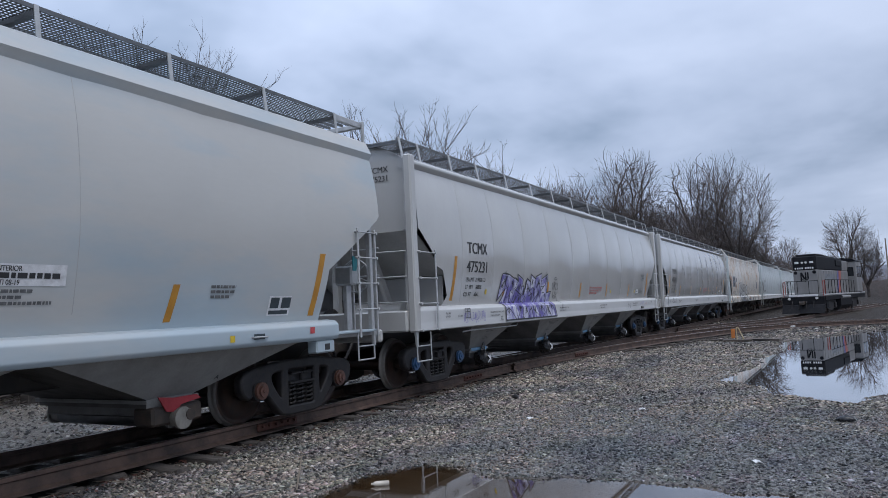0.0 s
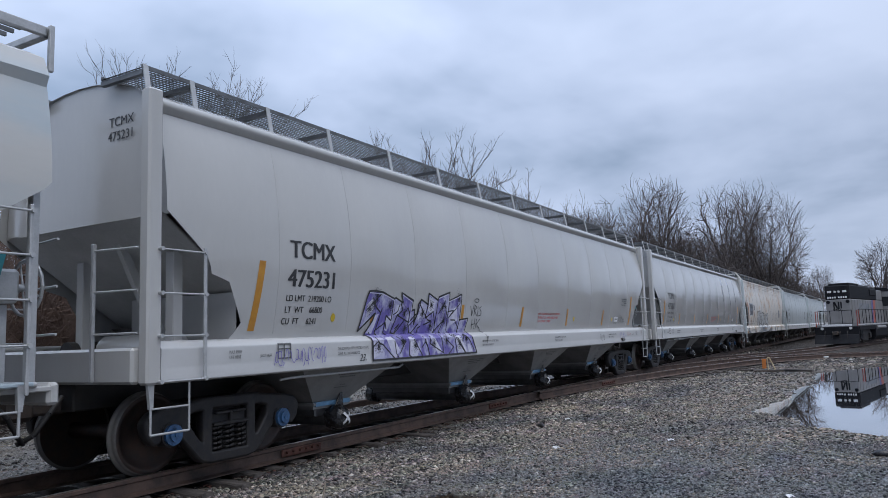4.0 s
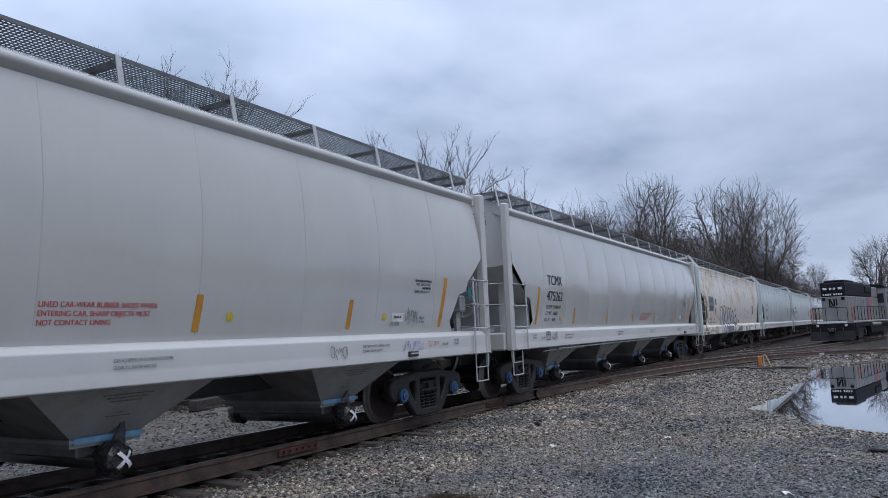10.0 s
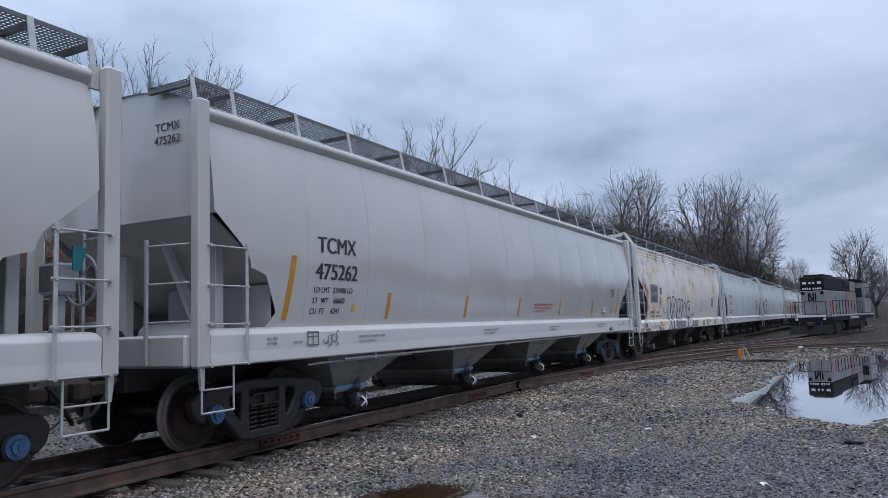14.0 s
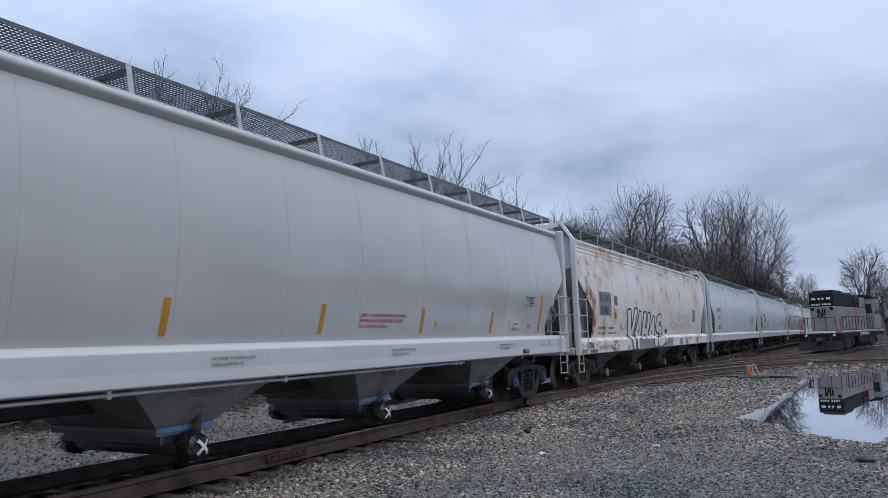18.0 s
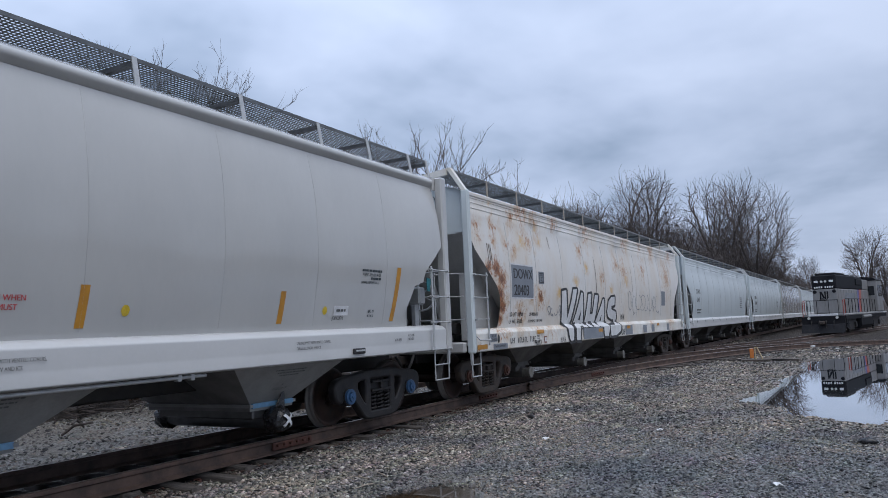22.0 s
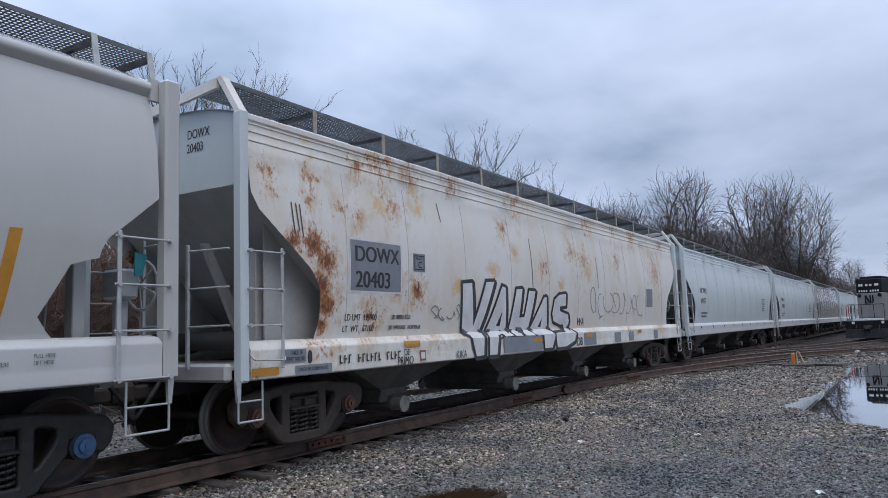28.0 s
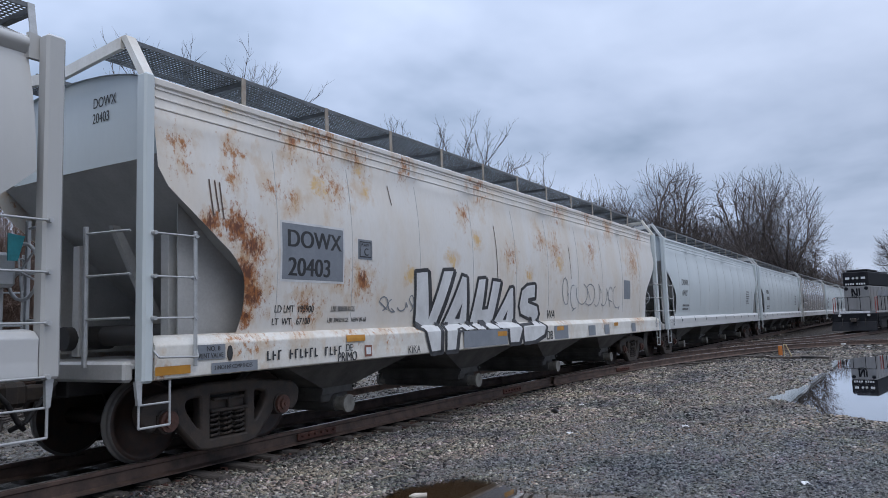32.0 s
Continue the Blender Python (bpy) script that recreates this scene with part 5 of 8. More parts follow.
def letters(text, x, z, high, material, car, name="lettering", round_side=False, end=None, stretch=1.0, label="", lean=0.0, bold=0.018):
    """Stencilled words on the side of a car: x of their start, z of their foot. end: on the end wall at that x instead."""
    cu = bpy.data.curves.new("words", "FONT")
    cu.body, cu.size, cu.fill_mode = text, high / 0.73, "FRONT"
    ob = bpy.data.objects.new("words", cu)
    me = bpy.data.meshes.new_from_object(ob)
    bpy.data.objects.remove(ob)
    if bold > 0:        # heavier strokes: the same faces again, a little to both sides
        vs, fs = [tuple(v.co) for v in me.vertices], [tuple(p.vertices) for p in me.polygons]
        n, d = len(vs), high * bold * 1.3
        me = bpy.data.meshes.new("words")
        me.from_pydata([(x + k * d, y, 0) for k in (-1, 1) for x, y, _ in vs], [], fs + [tuple(i + n for i in f) for f in fs])
    for i, v in enumerate(me.vertices):
        lift = 0.0006 if bold > 0 and 2 * i >= len(me.vertices) else 0.0
        a, b = v.co.x * stretch, v.co.y
        zz = z + b
        if end is None:
            xx = x + a + lean * b
            v.co = (xx, side_y(zz, round_side, xx) - 0.0045 - lift, zz)
        else:
            v.co = (end - lift, x - a, zz)
    me.materials.append(material)
    o = new(name, me)
    o.parent = car
    return tagged(o, label, kind="stuff" if name in ("stencil", "warning") else "")


def plate(car, x0, x1, z0, z1, material, name="decal", round_side=False, label="", proud=0.002, skew=0.0):
    """A decal or painted strip that follows the side."""
    g, rows = Geo(), []
    n = max(2, math.ceil((z1 - z0) / 0.12))
    for i in range(n + 1):
        z = z0 + (z1 - z0) * i / n
        a, b = x0 + skew * (z - z0), x1 + skew * (z - z0)
        k = max(1, math.ceil((x1 - x0) / 0.2))
        rows.append([(q, side_y(z, round_side, q) - proud, z) for q in [a + (b - a) * j / k for j in range(k + 1)]])
    g.sheet(rows, False)
    return part(name, g, material, car, label)


def bars(car, x, z, widths, high, gap, material, name="stencil_line", round_side=False, label="small stencilled lines"):
    """Writing too small to read: broken bars, one row for each width."""
    g, rnd = Geo(), random.Random(int(x * 100) + int(z * 1000))
    for i, w in enumerate(widths):
        zz = z - i * gap
        a = x
        while a < x + w:
            b = min(x + w, a + rnd.uniform(0.6, 2.6) * high)
            g.add([(q, side_y(r, round_side, q) - 0.006, r) for q, r in ((a, zz), (b, zz), (b, zz + high), (a, zz + high))], [(0, 1, 2, 3)])
            a = b + high * 0.35
    return tagged(part(name, g, material, car, label), kind="stuff")


def stroke(g, pts, w, proud, round_side=False):
    """A sprayed line through (x, z) points."""
    for (ax, az), (bx, bz) in zip(pts, pts[1:]):
        n = max(1, math.ceil(math.hypot(bx - ax, bz - az) / 0.05))
        d = Vector((bx - ax, bz - az)).normalized() if (ax, az) != (bx, bz) else Vector((1, 0))
        px, pz = -d.y * w / 2, d.x * w / 2
        rows = []
        for i in range(n + 1):
            k = -0.3 * w / math.hypot(bx - ax, bz - az) if i == 0 else (1 + 0.3 * w / math.hypot(bx - ax, bz - az) if i == n else i / n)
            x, z = ax + (bx - ax) * k, az + (bz - az) * k
            rows.append([(x + px, side_y(z + pz, round_side, x + px) - proud, z + pz), (x - px, side_y(z - pz, round_side, x - px) - proud, z - pz)])
        g.sheet(rows, False)


def fill(g, poly, proud, round_side=False):
    """A sprayed field, cut into level strips so that it follows the side."""
    low, high = min(p[1] for p in poly), max(p[1] for p in poly)
    zs = sorted({p[1] for p in poly} | {q for q in SHOULDER[int(round_side)][:3] if low < q < high})
    lv = []
    for a, b in zip(zs, zs[1:]):
        n = max(1, math.ceil((b - a) / 0.1))
        lv += [a + (b - a) * i / n for i in range(n)]
    lv.append(zs[-1])

    def cross(z):
        out = []
        for (ax, az), (bx, bz) in zip(poly, poly[1:] + poly[:1]):
            if (az > z) != (bz > z):
                out.append(ax + (z - az) * (bx - ax) / (bz - az))
        return sorted(out)
    for a, b in zip(lv, lv[1:]):
        e = (b - a) * 0.001
        ca, cb = cross(a + e), cross(b - e)
        if len(ca) == len(cb):
            for i in range(0, len(ca) - 1, 2):
                k = max(1, math.ceil((max(ca[i + 1], cb[i + 1]) - min(ca[i], cb[i])) / 0.2))
                g.sheet([[(q, side_y(z, round_side, q) - proud, z) for q in [c[i] + (c[i + 1] - c[i]) * j / k for j in range(k + 1)]] for c, z in ((ca, a), (cb, b))], False)


def stripes(car, tall, short, round_side=False):
    """Orange reflector strips: tall slanting ones at the ends, short ones between."""
    for x, s in tall:
        plate(car, x, x + 0.11, 1.60, 2.47, ORANGE, "reflector", round_side, skew=s)
    for x in short:
        plate(car, x, x + 0.10, 1.60, 2.02, ORANGE, "reflector", round_side, skew=0.06)


def grey_car(mark, label):
    car, wheels = hopper_car(label)
    letters("TCMX", -7.68, 2.55, 0.24, BLACK, car, "reporting_mark", stretch=0.98, bold=0.034)
    letters(mark, -7.71, 2.17, 0.24, BLACK, car, "car_number", stretch=1.02, bold=0.034)
    for i, row in enumerate(("LD LMT  219200 LO", "LT  WT    66800", "CU  FT     6241") if mark == "475231" else ("LD LMT  219400 LO", "LT  WT    66600", "CU  FT     6241")):
        letters(row, -7.72 + (0.0, 0.0, -0.04)[i], 1.98 - i * 0.15, 0.085, BLACK, car, "stencil", stretch=0.92)
    letters("TCMX", -0.58, 4.02, 0.115, BLACK, car, "end_mark", end=-9.6012)
    letters(mark, -0.56, 3.85, 0.115, BLACK, car, "end_number", end=-9.6012)
    stripes(car, [(-8.33, 0.12), (8.01, 0.14)], [-5.82, -2.98, -0.28, 2.51, 5.34])
    for i, row in enumerate(("LINED CAR-WEAR RUBBER SHOES WHEN", "ENTERING CAR. SHARP OBJECTS MUST", "NOT CONTACT LINING")):
        letters(row, 0.72, 1.86 - i * 0.085, 0.055, RED, car, "warning", stretch=0.92)
    for x in (-6.72, 3.05, 6.32):
        g = Geo()
        fill(g, [(x + 0.05 * math.cos(a), 1.77 + 0.06 * math.sin(a)) for a in [2 * math.pi * i / 14 + 0.1 for i in range(14)]], 0.004)
        part("round_decal", g, YELLOW, car, "small yellow round decal")
    plate(car, 6.53, 6.87, 1.70, 1.84, DECAL, "white_label")
    bars(car, 6.58, 1.755, [0.22], 0.035, 0.1, FADED)
    bars(car, 7.14, 2.365, [0.54], 0.034, 0.06, DARKDECAL)
    letters("PAINT  APPLIED 04-23", 7.17, 2.30, 0.042, DARKDECAL, car, "stencil", stretch=0.86)
    bars(car, 7.38, 2.245, [0.28], 0.034, 0.06, DARKDECAL)
    letters("LINING APPLIED 04-23", 7.13, 2.18, 0.042, DARKDECAL, car, "stencil", stretch=0.86)
    for x in (-6.75, -2.35, 1.43, 5.57):
        letters("CAR EQUIPPED WITH VENTED COVERS,", x, 1.315, 0.038, FADED, car, "stencil", stretch=0.78)
        letters("CLEAR ALL SNOW AND ICE", x, 1.245, 0.038, FADED, car, "stencil", stretch=0.78)
    for x in (-8.75, 8.36):
        letters("PULL HERE", x, 1.34, 0.038, FADED, car, "stencil", stretch=0.8)
        letters("LIFT HERE", x, 1.28, 0.038, FADED, car, "stencil", stretch=0.8)
    for x in (-8.25, 7.95):
        letters("JACK HERE", x, 1.28, 0.038, FADED, car, "stencil", stretch=0.8)
    letters("BPL-79", 7.38, 1.735, 0.05, DARKDECAL, car, "stencil", stretch=0.8)
    letters("BLT 04-23", 7.37, 1.675, 0.036, DARKDECAL, car, "stencil", stretch=0.8)
    letters("JOB F22016", 6.5, 1.64, 0.05, FADED, car, "stencil", stretch=0.8)
    part("defect_card_box", Geo().box(6.82, 7.10, -1.67, -1.63, 1.125, 1.21, 0.01), IRON, car)
    part("card_clip", Geo().box(6.85, 7.07, -1.682, -1.668, 1.16, 1.185, 0.004), STEEL, car)
    g = Geo()
    for a, b, c, d in ((-7.95, -7.70, 1.42, 1.44), (-7.95, -7.70, 1.24, 1.26), (-7.95, -7.93, 1.26, 1.42), (-7.72, -7.70, 1.26, 1.42), (-7.84, -7.82, 1.26, 1.42), (-7.95, -7.70, 1.36, 1.375)):
        fill(g, [(a, c), (b, c), (b, d), (a, d)], 0.004)
    part("stencil_box", g, FADED, car)
    letters("A", 5.77, 0.775, 0.05, FADED, car, "bay_letter", stretch=1.0).matrix_basis = pose(0, -1.17, 0.775, 40.6) @ Matrix.Translation((0, 1.6345, -0.775))
    letters("1737 CU FT", 5.64, 0.72, 0.045, FADED, car, "bay_volume", stretch=0.9).matrix_basis = pose(0, -1.122, 0.72, 40.6) @ Matrix.Translation((0, 1.6345, -0.72))
    for xc in (-6.1, -2.12, 1.84, 5.8):
        g = Geo()
        pick = random.Random(int(xc) + 40)
        for z, w in ((0.99, 0.62), (0.955, 0.5), (0.92, 0.36), (0.80, 0.10), (0.765, 0.3))[:3 if xc > 5 else 5]:
            y = -1.46 + 0.48 * (1.12 - z) / 0.56 - 0.012
            a = xc - w / 2
            while a < xc + w / 2:
                b = a + pick.uniform(0.015, 0.06)
                g.add([(a, y, z), (b, y, z), (b, y + 0.012, z - 0.014), (a, y + 0.012, z - 0.014)], [(0, 1, 2, 3)])
                a = b + 0.012
        tagged(part("bay_stencil", g, FADED, car), kind="stuff")
    g = Geo()
    g.prism([(9.54, 2.13), (9.63, 2.13), (9.69, 2.36), (9.54, 2.38)], "y", -1.36, -1.345)
    part("hanging_tag", g, TEAL, car, "teal plastic tag on the end")
    return car, wheels


def scribble(car, x0, z0, w, h, material, seed, round_side=False, width=0.018, turns=8):
    """A thin sprayed tag that cannot be read: looping strokes, one after another."""
    rnd, g = random.Random(seed), Geo()
    cell = w / turns
    for i in range(turns):
        cx, cz = x0 + cell * (i + 0.5), z0 + h * rnd.uniform(0.4, 0.6)
        a0, span, rx, rz = rnd.uniform(0, 6.28), rnd.uniform(2.5, 5.8), cell * rnd.uniform(0.35, 0.7), h * rnd.uniform(0.25, 0.5)
        pts = [(cx + rx * math.cos(a0 + span * k / 9) + 0.25 * cell * (k / 9 - 0.5), cz + rz * math.sin(a0 + span * k / 9)) for k in range(10)]
        pts += [(pts[-1][0] + rnd.uniform(-0.5, 0.8) * cell, z0 + h * rnd.uniform(-0.1, 1.1))]
        stroke(g, pts, width, 0.007, round_side)
    tagged(part("tag_scribble", g, material, car, "thin sprayed scribble"), kind="stuff")


def purple_piece(car):
    """Purple and white sprayed piece with black outlines, over side and sill."""
    edge = [(-5.97, 2.06), (-5.91, 2.17), (-5.76, 2.18), (-5.56, 2.16), (-5.24, 2.07), (-5.2, 2.09), (-4.97, 2.01), (-5.03, 2.17), (-4.66, 2.06), (-4.69, 1.89), (-4.59, 1.91), (-4.58, 1.67), (-4.51, 1.82), (-4.49, 2.0), (-4.42, 2.08), (-4.2, 2.0), (-4.2, 2.19),
            (-3.88, 2.08), (-3.85, 2.14), (-3.47, 2.23), (-3.47, 2.08), (-3.0, 2.21), (-3.04, 1.74), (-2.7, 1.77), (-2.79, 1.5), (-2.59, 1.13), (-5.92, 1.13), (-5.92, 1.46), (-5.95, 1.5), (-5.76, 1.73), (-5.72, 1.84), (-6.1, 1.57)]
    body = Geo()
    fill(body, edge, 0.006)
    part("sprayed_field", body, MISTED, car, "purple sprayed letters")
    # white fields inside the letters
    pale = Geo()
    fields = [[(-5.94, 1.97), (-5.81, 2.07), (-5.76, 1.92), (-5.92, 1.78)], [(-5.9, 1.54), (-5.72, 1.81), (-5.62, 1.83), (-5.74, 1.53)], [(-5.91, 1.47), (-5.62, 1.46), (-5.68, 1.24), (-5.91, 1.15)], [(-5.42, 1.78), (-5.23, 1.81), (-5.34, 1.56), (-5.4, 1.58)],
              [(-5.57, 1.46), (-5.38, 1.48), (-5.19, 1.26), (-5.31, 1.14), (-5.42, 1.23)], [(-5.18, 1.98), (-5.01, 1.97), (-5.1, 1.83), (-5.2, 1.81)], [(-4.91, 1.46), (-4.77, 1.47), (-4.62, 1.24), (-4.7, 1.14), (-4.86, 1.15), (-4.91, 1.2)]]
    fields += [[(-4.44, 2.02), (-4.28, 1.98), (-4.35, 1.82), (-4.47, 1.74)], [(-4.17, 2.14), (-3.92, 2.06), (-4.01, 1.85), (-4.19, 1.88)], [(-3.45, 1.89), (-3.18, 1.98), (-3.09, 1.74), (-3.41, 1.62)], [(-3.4, 1.45), (-3.2, 1.46), (-2.96, 1.16), (-3.31, 1.15)],
               [(-4.24, 1.43), (-4.11, 1.43), (-3.86, 1.18), (-4.03, 1.16)], [(-2.95, 1.3), (-2.86, 1.3), (-2.74, 1.15), (-2.9, 1.15)]]
    for poly in fields:
        fill(pale, poly, 0.0075)
    tagged(part("sprayed_highlight", pale, PALESPRAY, car), "white sprayed fields", kind="stuff")
    g = Geo()
    stroke(g, edge + edge[:1], 0.030, 0.010)
    inner = [[(-5.95, 1.88), (-5.67, 2.09), (-5.59, 2.14)], [(-5.8, 2.01), (-5.69, 1.92), (-5.58, 1.85)], [(-5.55, 1.92), (-5.68, 1.51)], [(-5.42, 1.81), (-5.44, 1.54), (-5.34, 1.44), (-5.3, 1.22), (-5.21, 1.12)], [(-5.25, 2.06), (-5.27, 1.73), (-5.42, 1.8)],
             [(-5.68, 1.57), (-5.42, 1.7), (-5.37, 1.6)], [(-5.06, 1.99), (-5.11, 1.87), (-5.22, 1.82)], [(-5.11, 1.83), (-5.24, 1.54), (-5.14, 1.52), (-5.03, 1.67), (-5.13, 1.6)], [(-5.03, 2.0), (-4.96, 1.9), (-5.1, 1.81), (-4.74, 1.7), (-4.53, 1.84)],
             [(-4.86, 1.87), (-4.81, 1.94), (-4.74, 1.84)], [(-4.88, 1.74), (-5.11, 1.53)], [(-4.74, 1.89), (-4.75, 1.67), (-4.67, 1.49), (-4.45, 1.67)], [(-4.58, 1.74), (-4.74, 1.63)]]
    middle = [[(-4.42, 2.08), (-4.49, 1.84), (-4.57, 1.74)], [(-4.43, 1.98), (-4.29, 1.84)], [(-4.2, 2.0), (-4.25, 1.77), (-4.01, 1.88), (-3.91, 1.66)], [(-4.27, 1.66), (-4.04, 1.72), (-4.16, 1.74), (-4.27, 1.84)], [(-4.44, 1.52), (-4.45, 1.6), (-4.37, 1.63)],
              [(-3.88, 2.08), (-3.91, 1.74), (-3.9, 1.48), (-3.82, 1.14)], [(-3.82, 1.85), (-3.64, 2.04), (-3.52, 1.82)], [(-3.61, 2.08), (-3.68, 1.97), (-3.57, 1.97)], [(-3.94, 1.52), (-3.62, 1.74), (-3.75, 1.51)], [(-3.47, 2.08), (-3.5, 1.74), (-3.47, 1.51), (-3.05, 1.15)],
              [(-3.5, 1.89), (-3.29, 1.91), (-3.45, 1.78), (-3.03, 2.06)], [(-3.36, 1.74), (-3.21, 1.74), (-3.03, 1.58)], [(-3.02, 1.74), (-3.1, 1.42), (-3.02, 1.5)]]
    lower = [[(-5.82, 1.55), (-5.77, 1.39), (-5.66, 1.36), (-5.34, 1.13)], [(-5.93, 1.32), (-5.8, 1.4)], [(-5.26, 1.5), (-5.07, 1.35), (-5.19, 1.21)], [(-5.13, 1.39), (-5.02, 1.4), (-5.07, 1.34)], [(-4.89, 1.44), (-4.93, 1.17), (-4.86, 1.14)], [(-4.82, 1.48), (-4.68, 1.32), (-4.52, 1.14)],
             [(-4.48, 1.49), (-4.36, 1.31), (-4.3, 1.13)], [(-4.54, 1.28), (-4.42, 1.37), (-4.32, 1.24)], [(-4.24, 1.46), (-4.28, 1.34), (-3.82, 1.16)], [(-3.72, 1.4), (-3.47, 1.26), (-3.64, 1.15)], [(-3.61, 1.51), (-3.41, 1.43), (-3.36, 1.14)], [(-3.41, 1.51), (-3.11, 1.23), (-3.03, 1.14)],
             [(-3.05, 1.48), (-2.87, 1.38), (-2.69, 1.17)], [(-3.13, 1.36), (-3.05, 1.47), (-2.95, 1.4)]]
    for pts in inner + middle + lower:
        stroke(g, pts, 0.021, 0.010)
    tagged(part("sprayed_outline", g, SPRAY, car), label="black sprayed outlines", kind="stuff")
    # dabs of black mist, thinner towards their rims
    rnd = random.Random(9)
    dab = Geo()
    for x, z in ((-5.87, 1.9), (-5.76, 1.99), (-5.71, 2.12), (-5.33, 1.96), (-4.9, 1.84), (-4.35, 1.84), (-4.09, 1.99), (-3.7, 1.96), (-3.1, 2.12), (-3.62, 1.74), (-4.04, 1.63), (-4.83, 1.6), (-5.77, 1.33), (-5.09, 1.4), (-4.73, 1.32), (-4.14, 1.34), (-3.72, 1.38), (-3.25, 1.31), (-2.98, 1.4)):
        for _ in range(420):
            a, r = rnd.uniform(0, 6.283), abs(rnd.gauss(0, 0.055))
            px, pz, k = x + r * math.cos(a), z + 1.25 * r * math.sin(a), rnd.uniform(0.002, 0.006)
            dab.add([(px + u * k, side_y(pz + w * k, 0, px) - 0.009, pz + w * k) for u, w in ((-1, -0.6), (0.4, -1), (1, 0.5), (-0.3, 1))], [(0, 1, 2, 3)])
    tagged(part("spray_mist", dab, SPRAY, car, "dabs of black spray mist"), kind="stuff")
    # thin white glints along the upper edges
    glint = Geo()
    for pts in ([(-5.9, 2.145), (-5.56, 2.135), (-5.24, 2.045), (-5.25, 1.75)], [(-5.0, 2.14), (-4.69, 2.03), (-4.72, 1.72)], [(-4.17, 2.16), (-3.9, 2.05)], [(-3.84, 2.115), (-3.5, 2.2), (-3.5, 2.06), (-3.03, 2.18), (-3.06, 1.72)], [(-2.98, 1.73), (-2.73, 1.745), (-2.8, 1.52)]):
        stroke(glint, pts, 0.014, 0.0125)
    tagged(part("sprayed_highlight", glint, PALESPRAY, car), "thin white glints", kind="stuff")
    # a thin hand-sprayed tag beside it: VRIS HK under a ring
    g = Geo()
    tag = [[(-2.62, 2.0), (-2.56, 1.82), (-2.50, 2.03)], [(-2.47, 1.82), (-2.46, 2.02), (-2.38, 1.98), (-2.46, 1.92), (-2.36, 1.82)], [(-2.33, 1.81), (-2.33, 2.0)], [(-2.20, 2.0), (-2.27, 1.97), (-2.19, 1.90), (-2.21, 1.83), (-2.28, 1.82)],
           [(-2.52, 1.75), (-2.50, 1.57)], [(-2.53, 1.65), (-2.40, 1.67)], [(-2.41, 1.77), (-2.40, 1.57)], [(-2.34, 1.75), (-2.34, 1.58)], [(-2.22, 1.75), (-2.33, 1.66), (-2.18, 1.58), (-2.12, 1.50), (-2.11, 1.30), (-2.07, 1.42)],
           [(-2.40 + 0.09 * math.cos(k * 0.7), 2.11 + 0.035 * math.sin(k * 0.7)) for k in range(10)]]
    for pts in tag:
        stroke(g, pts, 0.016, 0.006)
    part("sprayed_tag", g, SPRAY, car, "thin black hand-sprayed tag")
    letters("23.", -6.25, 1.14, 0.10, SPRAY, car, "sprayed_tag", lean=0.3)


